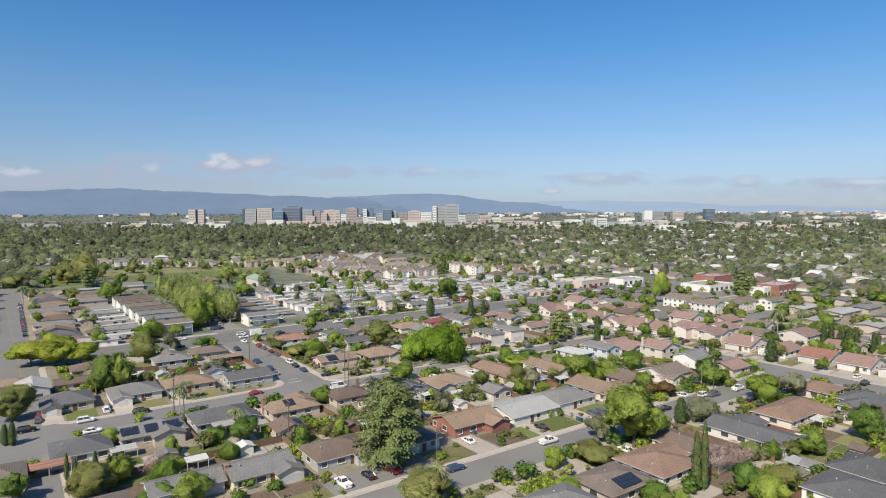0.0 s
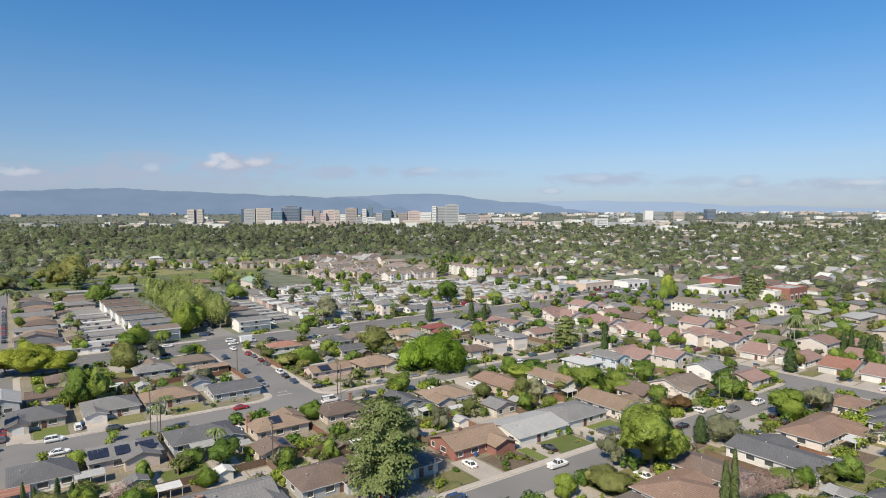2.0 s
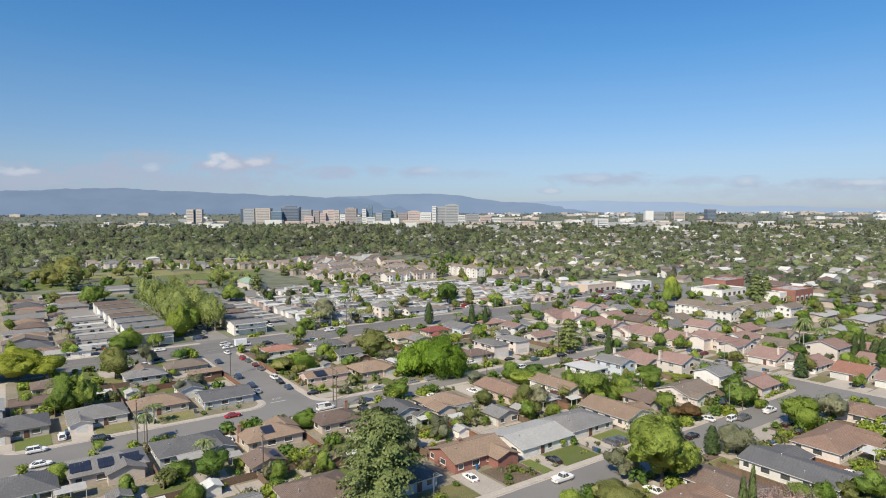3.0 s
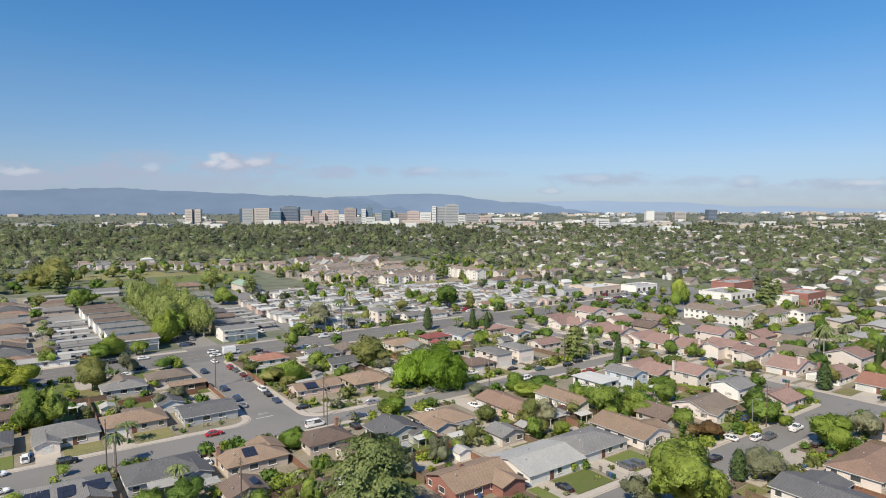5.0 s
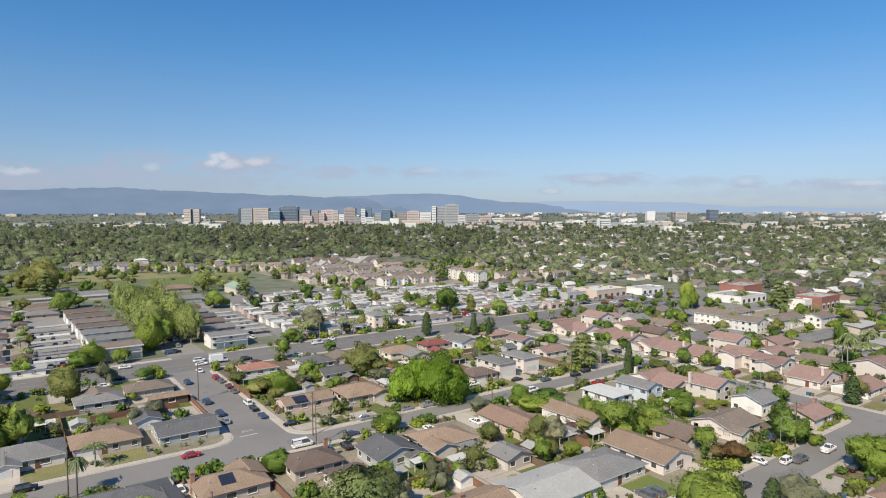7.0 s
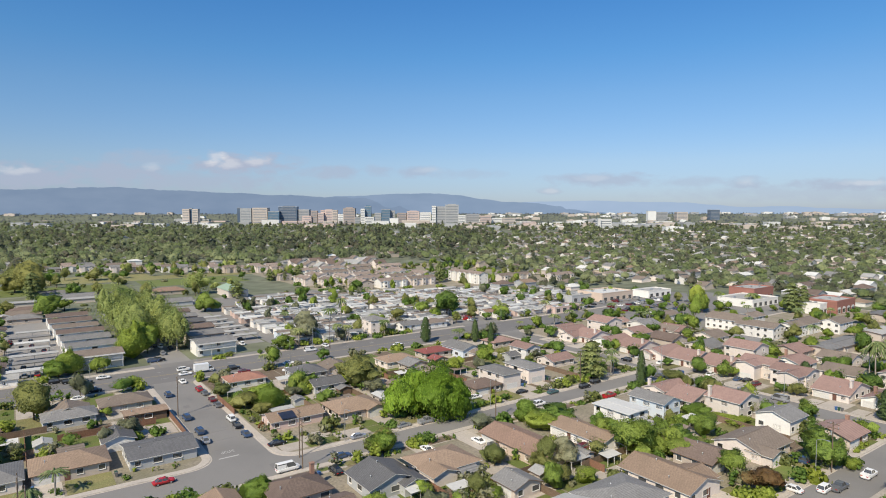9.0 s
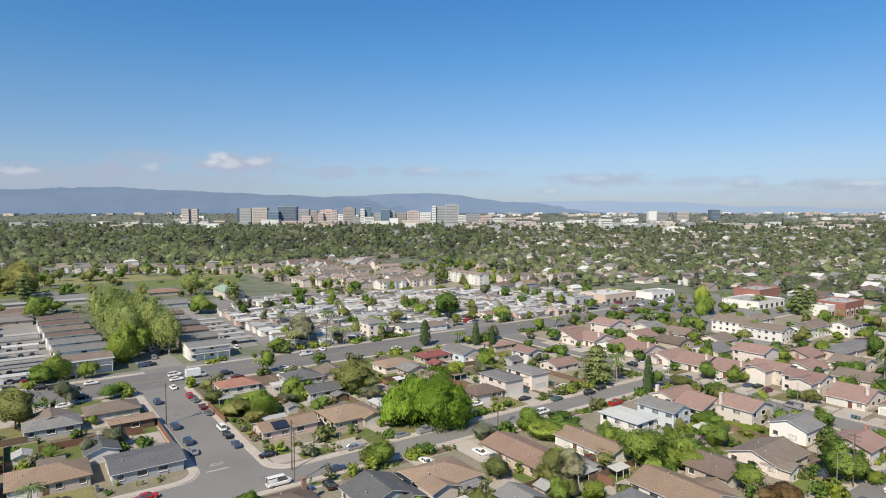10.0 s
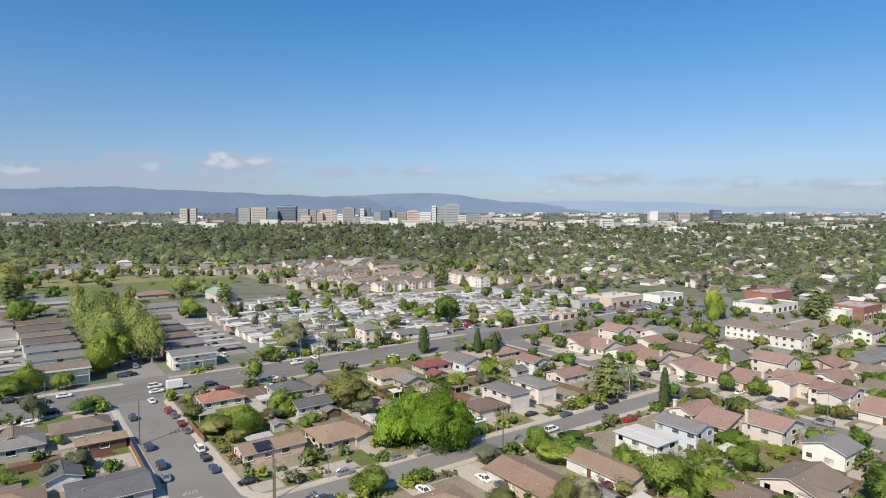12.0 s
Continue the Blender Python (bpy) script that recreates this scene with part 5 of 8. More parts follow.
tree("round", 181.2, 64.9, 9.7, 9.7)
tree("round", 127.5, 68.3, 7.0, 7.4)
tree("round", 143.1, 76.5, 5.6, 5.6)
tree("lime", 149.0, 73.5, 5.0, 5.4)
tree("round", 159.3, 69.0, 6.8, 7.2)
tree("olive", 154.0, 71.5, 5.0, 5.0)
tree("olive", 134.2, 63.9, 5.3, 7.9)
tree("grey", 125.9, 107.2, 6.9, 7.8)
tree("olive", 113.3, 97.2, 5.3, 8.8)
tree("round", 108.9, 77.9, 3.6, 7.7)
tree("lime", 103.3, 100.8, 5.2, 5.2)
tree("lime", 96.0, 90.1, 3.7, 5.8)
tree("olive", 112.2, 100.7, 5.4, 4.2)
tree("olive", 68.7, 102.9, 5.8, 12.6)
tree("lime", 80.8, 179.6, 5.4, 7.9)
tree("round", 164.5, 175.3, 5.8, 12.7)
tree("round", 167.3, 150.6, 8.5, 12.6)
tree("lime", 143.1, 145.3, 4.1, 5.8)
tree("lime", 105.8, 149.1, 3.6, 4.5)
tree("olive", 133.6, 166.0, 4.2, 6.1)
tree("weep", 133.0, 207.2, 13.0, 12.1)
tree("weep", 142.1, 200.5, 14.8, 17.6)
tree("weep", 142.1, 210.5, 12.9, 14.4)
tree("olive", 137.2, 245.1, 12.6, 15.8)
tree("grey", 137.5, 233.0, 5.6, 8.1)
tree("lime", 104.5, 238.5, 8.5, 8.5)
tree("olive", 98.8, 231.0, 5.0, 5.5)
tree("olive", 97.4, 243.3, 5.8, 8.6)
tree("round", 117.1, 248.0, 7.6, 8.1)
tree("pine", 211.5, 203.1, 14.7, 12.0)
tree("palm", 226.4, 205.9, 9.0, 6.2)
tree("column", 215.7, 276.7, 10.3, 3.3)
tree("column", 214.3, 263.5, 10.9, 2.8)
tree("column", 197.2, 290.5, 11.3, 4.6)
tree("round", 248.9, 459.1, 13.1, 12.7)
tree("round", 205.7, 457.4, 11.0, 12.1)
tree("round", 246.8, 342.0, 14.4, 13.6)
tree("lime", 269.6, 320.6, 7.6, 11.1)
tree("round", 241.8, 360.4, 8.2, 13.1)
tree("olive", 212.2, 341.0, 8.3, 10.6)
tree("palm", 183.0, 350.4, 16.3, 6.7)
tree("palm", 178.2, 354.0, 10.4, 8.9)
tree("palm", 163.8, 315.3, 9.3, 5.3)
tree("palm", 167.8, 314.3, 8.4, 4.7)
tree("grey", 152.0, 324.2, 14.0, 16.0)
tree("round", 138.1, 315.6, 7.6, 10.2)
tree("pine", 342.7, 486.0, 19.6, 11.3)
for k, (u, v, h, w) in enumerate(((85.0, 352, 19.5, 15), (84.5, 367, 22, 16), (85.5, 382, 21, 15.5), (84, 398, 23.5, 16), (85, 414, 22.5, 16), (84.5, 430, 23, 16), (98.5, 340, 18.5, 13.5),
                                  (98, 355, 20.5, 15), (97.5, 371, 20.5, 15), (98.5, 387, 22, 15), (97.5, 404, 21.5, 15), (98, 421, 22, 15))):
    tree("plane", u, v, h, w)
tree("lime", 86.7, 340.7, 15.5, 11.1)
tree("grey", 84.4, 395.2, 9.8, 12.6)
tree("umbrella", 6.5, 289.0, 11.0, 14.5)
tree("umbrella", 14.5, 286.5, 12.0, 16.0)
tree("umbrella", 22.5, 281.5, 10.0, 12.0)
tree("olive", 43.5, 267.2, 10.7, 11.0)
tree("round", 72.3, 285.1, 5.5, 7.2)
tree("lime", 56.9, 322.1, 10.4, 10.0)
tree("lime", 67.3, 316.5, 6.7, 6.2)
tree("round", 57.0, 466.6, 15.3, 15.6)
tree("round", 136.5, 442.7, 13.0, 15.8)
tree("plane", 154.4, 528.9, 18.3, 19.7)
tree("olive", 5.6, 601.4, 13.6, 18.6)
tree("olive", 42.2, 643.7, 21.8, 22.8)
tree("olive", 52.3, 577.7, 24, 22.7)
tree("olive", 102.8, 682.3, 12.3, 16.3)
tree("palm", 7.9, 481.5, 14.2, 9.0)
tree("round", 25.8, 234.6, 12.2, 9.2)
tree("round", 30.5, 232.9, 12.3, 7.6)
tree("palm", 45.3, 206.5, 6.3, 6.3)
tree("palm", 49.5, 167.4, 7.4, 5.4)
tree("column", 9.6, 159.5, 6.1, 1.1)
tree("column", 11.6, 163.8, 3.1, 1.0)
tree("column", 15.7, 164.3, 3.8, 1.2)
tree("column", 18.3, 161.5, 3.2, 1.2)
tree("olive", 13.2, 148.6, 7.3, 8.4)
tree("round", 3.5, 168.8, 3.4, 3.4)
tree("lime", 19.5, 152.4, 6.3, 5.0)
tree("bare", 26.0, 150.9, 5.9, 5.6)
tree("lime", 31.1, 152.3, 3.8, 6.4)
tree("round", 24.7, 136.0, 4.6, 8.1)
tree("round", 29.8, 132.4, 6.1, 8.1)
tree("olive", 0.4, 215.7, 9.0, 9.3)
tree("column", -1.7, 193.4, 5.4, 1.9)
tree("column", -0.1, 192.3, 6.1, 1.9)
tree("round", -0.4, 154.2, 6.6, 7.1)
tree("lime", 20.6, 177.3, 4.8, 5.1)
tree("lime", 41.2, 132.0, 2.9, 3.7)
tree("round", 43.2, 166.3, 3.9, 5.9)
tree("lime", 42.7, 150.2, 4.8, 4.8)
tree("lime", 384.0, 269.0, 17.0, 12.0)
tree("lime", 378.0, 262.0, 12.5, 8.5)
tree("palm", 395.0, 262.0, 13.0, 6.0)
tree("palm", 285.1, 138.8, 17.0, 7.5)
tree("palm", 321.1, 144.6, 12.0, 8.0)
tree("palm", 218.9, 200.2, 8.5, 5.0)
tree("lime", 346.1, 247.0, 13.7, 9.1)
tree("pine", 423.3, 231.2, 19.7, 11.5)
tree("pine", 428.5, 227.2, 18.0, 8.2)
tree("column", 268.3, 154.6, 7.4, 4.8)
tree("column", 217.5, 185.9, 12.0, 3.1)
tree("column", 245.6, 122.1, 8.7, 4.6)
tree("column", 294.1, 123.3, 9.7, 2.6)
tree("column", 296.7, 121.4, 9.7, 2.6)
tree("column", 290.4, 114.6, 9.4, 4.4)
tree("column", 288.1, 110.9, 10.2, 4.4)
tree("column", 290.4, 109.1, 8.3, 2.9)
tree("column", 293.9, 104.0, 8.7, 2.4)
tree("column", 295.4, 102.8, 8.7, 1.9)
tree("palm", 286.5, 141.2, 13.8, 6.4)
tree("palm", 312.6, 142.1, 8.4, 9.0)
tree("round", 322.4, 134.8, 10.1, 12.3)
tree("round", 166.4, 150.4, 8.0, 9.6)
tree("round", 176.6, 143.1, 6.9, 8.0)
tree("round", 204.3, 123.4, 7.5, 6.4)
tree("palm", 223.1, 202.5, 7.0, 5.1)
tree("round", 250.2, 197.7, 4.0, 4.5)
tree("round", 228.6, 169.2, 5.6, 6.0)
tree("olive", 231.9, 181.9, 5.2, 8.7)
tree("lime", 255.8, 173.2, 4.1, 4.1)
tree("olive", 249.6, 148.8, 5.5, 6.5)
tree("lime", 204.8, 156.7, 3.9, 8.4)
tree("lime", 208.3, 148.0, 2.2, 13.8)
tree("olive", 115.6, 187.9, 5.4, 6.5)
tree("round", 112.5, 187.9, 4.8, 4.2)
tree("grey", 145.4, 184.1, 5.1, 8.3)
tree("lime", 161.0, 183.7, 6.3, 7.0)
tree("lime", 160.5, 176.2, 5.5, 9.7)
tree("round", 69.2, 282.6, 5.6, 6.7)
tree("lime", 80.6, 335.3, 17.0, 12.0)
tree("olive", 95.7, 269.5, 5.7, 4.6)
tree("olive", 95.2, 258.5, 5.1, 6.5)
tree("round", 98.6, 249.6, 4.2, 6.3)
tree("lime", 104.7, 244.0, 6.3, 10.5)
tree("round", 120.0, 255.2, 6.6, 7.0)
tree("grey", 113.9, 245.3, 3.6, 5.8)
tree("lime", 52.8, 319.3, 7.4, 9.1)
tree("lime", 64.8, 316.1, 6.3, 5.1)
tree("lime", 61.3, 258.7, 3.2, 3.9)
tree("palm", 40.5, 192.3, 9.0, 5.0)
tree("round", 30.2, 193.5, 3.2, 3.2)
tree("lime", 105.8, 152.1, 2.3, 5.2)
tree("lime", 109.9, 160.3, 4.0, 4.3)
tree("olive", 132.1, 163.9, 5.1, 5.5)
tree("lime", 121.2, 150.2, 3.1, 4.3)
tree("lime", 114.5, 185.3, 6.8, 5.7)
tree("olive", 112.4, 188.1, 5.0, 5.0)
tree("lime", 200.1, 113.6, 3.0, 5.4)
tree("round", 163.8, 148.5, 9.9, 9.9)
tree("round", 173.7, 143.9, 7.2, 10.7)
tree("bare", 133.5, 73.0, 9.5, 8.5)
tree("lime", 124.0, 62.0, 7.0, 8.0)
tree("palm", 72.5, 104.8, 7.0, 6.0)
tree("palm", 65.0, 104.0, 6.5, 6.0)
# the older trees round the public park and the lots before it
for kd, u, v, h, w in (("olive", 42.7, 616.3, 17, 20), ("pine", 51.9, 561.5, 21, 12), ("round", 67.7, 656.2, 13, 14), ("olive", 32.3, 656.1, 12, 13), ("olive", 101.4, 677.2, 10, 14),
                       ("round", 126.2, 684.5, 9, 9), ("olive", 80.1, 692.4, 11, 9), ("round", 24.5, 596.2, 10, 12), ("lime", 56.5, 490.0, 9, 13), ("lime", 66.6, 497.5, 8, 12),
                       ("olive", 37.5, 503.6, 8, 9), ("olive", 146.0, 726.0, 8, 8), ("round", 165.4, 727.5, 8, 9), ("olive", 168.5, 667.5, 8, 8)):
    tree(kd, u, v, h, w)
grng = random.Random(77)
for k in range(64):
    uu, vv = ((98 + k * 7.4) % 330) + grng.uniform(-2, 2), grng.choice((284.5, 286, 312.3, 314.5, 316)) + grng.uniform(-0.8, 0.8)
    if 60 < uu < 102 or 232 < uu < 258 or uu < 14:
        continue
    if k % 3 == 0:
        tree(grng.choice(("round", "lime", "olive", "palm", "grey")), uu, vv, grng.uniform(5.5, 9.5), grng.uniform(4.5, 7.5))
    else:
        shrub(grng.choice(("round", "lime", "olive")), uu, vv, grng.uniform(1.5, 3.5), grng.uniform(2.5, 5.5))
for k in range(70):
    uu, vv = grng.choice((274.5, 275.5, 297.5, 298.5, 319.5, 320.5)) + grng.uniform(-1.5, 1.5), grng.uniform(96, 284)
    if k % 5 < 2:
        tree(grng.choice(("round", "lime", "olive", "round")), uu, vv, grng.uniform(5, 9), grng.uniform(4, 7))
    else:
        shrub(grng.choice(("round", "lime", "olive", "grey")), uu, vv, grng.uniform(1.5, 4), grng.uniform(2.5, 6))
for k in range(40):
    uu, vv = grng.uniform(336, 468), grng.choice((160, 163, 180, 184, 210, 214, 234, 138, 116)) + grng.uniform(-2, 2)
    if k % 2:
        tree(grng.choice(("round", "lime", "olive", "palm", "round")), uu, vv, grng.uniform(5, 9.5), grng.uniform(4.5, 8))
    else:
        shrub(grng.choice(("round", "lime", "olive")), uu, vv, grng.uniform(1.5, 4), grng.uniform(3, 6))

# ---- cars ----
PAINT = {}
for nm, col, met in (("white", (0.78, 0.78, 0.77), 0), ("silver", (0.42, 0.43, 0.45), 0.5), ("grey", (0.17, 0.175, 0.185), 0.3), ("black", (0.018, 0.019, 0.022), 0),
                     ("blue", (0.06, 0.10, 0.19), 0.3), ("red", (0.36, 0.025, 0.03), 0), ("maroon", (0.16, 0.02, 0.03), 0.2), ("teal", (0.08, 0.15, 0.15), 0.3)):
    PAINT[nm] = surf("car_paint_" + nm, col, 0.25, 0.04, 1.0, 0.3, 0, metal=met, spec=0.5, rand=0.06)
# length, width, bonnet height, roof height, points of the cabin (front base, front top, rear top, rear base) along the length from the front
CARS = {
    "sedan": (4.7, 1.82, 0.88, 1.44, (1.25, 2.0, 3.35, 4.1), "sedan"),
    "wagon": (4.8, 1.82, 0.92, 1.55, (1.2, 1.9, 4.2, 4.65), "estate car"),
    "suv": (4.7, 1.9, 1.05, 1.75, (1.2, 1.75, 4.2, 4.6), "SUV"),
    "pickup": (5.6, 1.98, 1.08, 1.85, (1.5, 2.05, 3.35, 3.6), "pickup truck"),
    "van": (5.6, 2.0, 1.1, 2.2, (0.7, 1.5, 5.4, 5.55), "van"),
}
CAR_POOL = {}


def wheel_mesh(r=0.33, w=0.22):
    key = ("wheel", r)
    if key not in SHARED:
        s = Shape()
        s.tube((0, -w / 2, r), (0, w / 2, r), r, r, 12)
        s.tube((0, -w / 2 - 0.01, r), (0, w / 2 + 0.01, r), r * 0.62, r * 0.62, 10, 1)
        SHARED[key] = s.mesh("wheel", RUBBER, STEEL)
    return SHARED[key]


def car_parts(kind, colour, full):
    L, W, hb, hr, cab, _ = CARS[kind]
    y = W / 2
    body = Shape()
    z0 = 0.28
    x = lambda d: L / 2 - d
    # lower body as stacked rings, narrower at the nose and the sill
    rings_ = [(z0, 0.10, 0.10), (z0 + 0.22, 0.0, 0.0), (hb - 0.1, 0.06, 0.0), (hb, 0.32, 0.14)]
    prev = None
    for z, ends, ins in rings_:
        xf, xr, yy = L / 2 - ends, -L / 2 + ends * 0.7, y - ins
        c = 0.28
        ring = [(xr, -yy + c, z), (xr + c, -yy, z), (xf - c * 1.6, -yy, z), (xf, -yy + c * 1.3, z), (xf, yy - c * 1.3, z), (xf - c * 1.6, yy, z), (xr + c, yy, z), (xr, yy - c, z)]
        if prev:
            body.solid(prev, ring)
        prev = ring
    a, b, c_, d = cab
    ti = 0.2
    glass = Shape()
    lo = [(x(d), -y + 0.13, hb - 0.02), (x(a), -y + 0.13, hb - 0.02), (x(a), y - 0.13, hb - 0.02), (x(d), y - 0.13, hb - 0.02)]
    hi = [(x(c_), -y + 0.13 + ti, hr - 0.05), (x(b), -y + 0.13 + ti, hr - 0.05), (x(b), y - 0.13 - ti, hr - 0.05), (x(c_), y - 0.13 - ti, hr - 0.05)]
    glass.solid(lo, hi)
    rl = [(px, py, hr - 0.05) for px, py, _ in hi]
    body.solid([(px * 1.0, py * 1.03, pz) for px, py, pz in rl], [(px * 0.98, py * 0.93, hr) for px, py, _ in rl])
    # pillars
    for sy in (-1, 1):
        for xb, xt in ((d, c_), ((a + d) / 2, (b + c_) / 2), (a, b)):
            body.tube((x(xb), sy * (y - 0.13), hb - 0.02), (x(xt), sy * (y - 0.13 - ti), hr - 0.03), 0.06, 0.05, 4)
        body.box(x(a) - 0.35, x(a) - 0.2, sy * (y + 0.02) - 0.1, sy * (y + 0.02) + 0.1, hb - 0.02, hb + 0.14)
    if kind == "pickup":
        for yy in (-y + 0.06, y - 0.16):
            body.box(-L / 2 + 0.1, x(d), yy, yy + 0.1, hb - 0.05, hb + 0.22)
        body.box(-L / 2 + 0.05, -L / 2 + 0.14, -y + 0.1, y - 0.1, hb - 0.05, hb + 0.2)
    if kind == "van":
        for sy in (-1, 1):
            body.box(x(5.4), x(3.4), sy * (y - 0.2) - 0.06, sy * (y - 0.2) + 0.06, hb, hr - 0.3)
    r = 0.38 if kind in ("suv", "pickup", "van") else 0.33
    return body.mesh("body", PAINT[colour]), glass.mesh("window_glass", GLASS), wheel_mesh(r)


def car(kind, colour, u, v, along="u", full=True, group="parked cars", flip=False, z=0.03):
    turn = {"u": 0, "v": 90}[along] + rng.uniform(-2.5, 2.5) + (180 if flip else 0)
    M = at(u, v, z, turn)
    full = full and xy(u, v)[1] < 225
    key = (kind, colour, full)
    if key in CAR_POOL:
        t = copy_thing(CAR_POOL[key], M)
        t.name = kind
        return t
    L, W, hb, hr, cab, noun = CARS[kind]
    t = thing(kind, M, f"{colour} {noun} parked on the asphalt", "car", group)
    bm, gm, wm = car_parts(kind, colour, full)
    bo = part("body", bm, None, t)
    part("window_glass", gm, None, t)
    for dx in (L / 2 - 0.95, -L / 2 + 1.0):
        for sy in (-1, 1):
            wo = part("wheel", wm, None, t)
            wo.matrix_basis = Matrix.Translation((dx, sy * (W / 2 - 0.12), 0.0))
    if full:
        for sy in (-1, 1):
            for nm, xx, mt in (("headlight", L / 2 - 0.03, LAMP_LENS), ("tail_light", -L / 2 + 0.04, TAIL_LENS)):
                key2 = (nm, kind)
                if key2 not in SHARED:
                    s = Shape()
                    s.box(-0.07, 0.05, -0.2, 0.2, -0.07, 0.07)
                    SHARED[key2] = s.mesh(nm, mt)
                o = part(nm, SHARED[key2], None, t)
                o.matrix_basis = Matrix.Translation((xx, sy * (W / 2 - 0.42), hb - 0.22))
    CAR_POOL[key] = t
    return t


car("suv", "blue", 80.5, 269.2, "v")
car("suv", "blue", 80.1, 241.9, "v")
car("suv", "blue", 80.3, 227.8, "v")
car("sedan", "silver", 79.8, 220.2, "v")
car("suv", "red", 90.5, 269.9, "v")
car("sedan", "grey", 91.0, 264.5, "v")
car("sedan", "grey", 91.0, 249.1, "v")
car("sedan", "maroon", 91.1, 255.9, "v")
car("suv", "white", 90.5, 233.5, "v")
car("sedan", "black", 90.2, 226.8, "v")
car("sedan", "blue", 90.1, 218.7, "v")
car("sedan", "black", 94.5, 207.0, "u")
car("van", "white", 90.8, 190.2, "u")
car("sedan", "silver", 114.2, 199.0, "u")
car("sedan", "silver", 128.6, 199.4, "u")
car("sedan", "blue", 104.6, 189.5, "u")
car("suv", "black", 99.4, 182.4, "v")
car("pickup", "silver", 135.8, 198.5, "u")
car("sedan", "black", 147.6, 198.5, "u")
car("sedan", "white", 138.4, 178.0, "v")
car("sedan", "white", 199.0, 206.3, "v")
car("sedan", "black", 178.0, 203.8, "u")
car("sedan", "teal", 186.4, 197.8, "u")
car("suv", "black", 200.0, 196.0, "u")
car("suv", "black", 207.5, 197.7, "u")
car("pickup", "red", 198.1, 183.7, "u")
car("sedan", "red", 65.6, 199.7, "u")
car("suv", "black", 31.5, 201.0, "u")
car("suv", "white", 23.2, 208.7, "v")
car("suv", "white", 17.2, 201.7, "u")
car("sedan", "white", 17.7, 190.9, "u")
car("suv", "black", 3.1, 202.0, "u")
car("sedan", "grey", 6.0, 209.9, "v")
car("sedan", "white", 58.9, 181.3, "v")
car("sedan", "black", 59.4, 186.9, "v")
car("pickup", "white", 112.9, 112.6, "u")
car("wagon", "blue", 83.4, 113.2, "u")
car("sedan", "white", 96.3, 125.1, "v")
car("sedan", "black", 118.7, 121.1, "v")
car("pickup", "white", 58.7, 121.3, "v")
car("sedan", "black", 65.1, 121.5, "v")
car("pickup", "maroon", 71.2, 121.2, "v")
car("pickup", "white", 198.1, 109.3, "u")
car("suv", "white", 182.1, 111.9, "u")
car("pickup", "grey", 185.5, 110.4, "u")
car("sedan", "black", 190.1, 100.5, "u")
car("sedan", "black", 186.9, 95.6, "u")
car("sedan", "black", 160.3, 110.8, "u")
car("sedan", "black", 156.7, 117.8, "v")
car("suv", "grey", 138.9, 120.5, "v")
car("suv", "grey", 141.8, 120.0, "v")
car("suv", "blue", 193.7, 122.8, "v")
car("sedan", "white", 176.3, 116.2, "v")
car("sedan", "white", 169.0, 94.9, "u")
car("sedan", "white", 124.3, 97.1, "v")
car("sedan", "white", 167.7, 76.5, "v")
car("sedan", "blue", 138.4, 96.8, "v")
car("sedan", "blue", 249.4, 105.4, "v")
car("sedan", "white", 246.6, 92.1, "u")
car("suv", "black", 238.9, 86.9, "u")
car("van", "silver", 240.0, 149.5, "v")
car("sedan", "silver", 241.5, 162.0, "v")
car("suv", "maroon", 250.5, 162.7, "u")
car("sedan", "black", 253.3, 167.3, "u")
car("sedan", "blue", 251.8, 170.0, "u")
car("sedan", "white", 250.2, 179.6, "u")
car("sedan", "white", 250.6, 201.0, "u")
car("sedan", "white", 252.3, 212.8, "u")
car("suv", "black", 243.0, 211.9, "v")
car("sedan", "grey", 233.0, 189.4, "v")
car("suv", "maroon", 157.6, 158.5, "u")
car("suv", "grey", 139.2, 172.4, "v")
car("sedan", "white", 124.0, 181.0, "v")
car("sedan", "white", 161.7, 208.3, "u")
car("suv", "white", 173.5, 191.1, "u")
car("suv", "blue", 85.7, 322.4, "u")
car("sedan", "white", 65.9, 306.1, "u")
car("sedan", "white", 56.0, 281.7, "u")
car("sedan", "white", 91.6, 294.1, "u")
car("suv", "black", 59.8, 301.7, "u")
car("suv", "black", 61.2, 288.7, "u")
car("sedan", "silver", 60.2, 293.8, "u")
car("sedan", "white", 88.2, 283.7, "v")
car("suv", "black", 108.7, 291.9, "u")
car("suv", "black", 55.3, 306.4, "u")
car("suv", "black", 51.4, 309.2, "u")
car("sedan", "maroon", 110.6, 284.9, "u")
car("suv", "white", 93.4, 350.3, "v")
car("suv", "white", 125.1, 334.3, "v")
car("sedan", "white", 129.2, 287.3, "u")
car("sedan", "white", 125.2, 277.5, "u")
car("van", "white", 145.5, 303.9, "u")
car("sedan", "white", 154.7, 308.9, "v")
car("sedan", "white", 182.5, 291.3, "u")
car("sedan", "black", 284.4, 110.5, "u")
car("sedan", "black", 230.4, 171.6, "u")
car("suv", "white", 92.4, 300.9, "u")
car("suv", "black", 87.9, 322.8, "u")


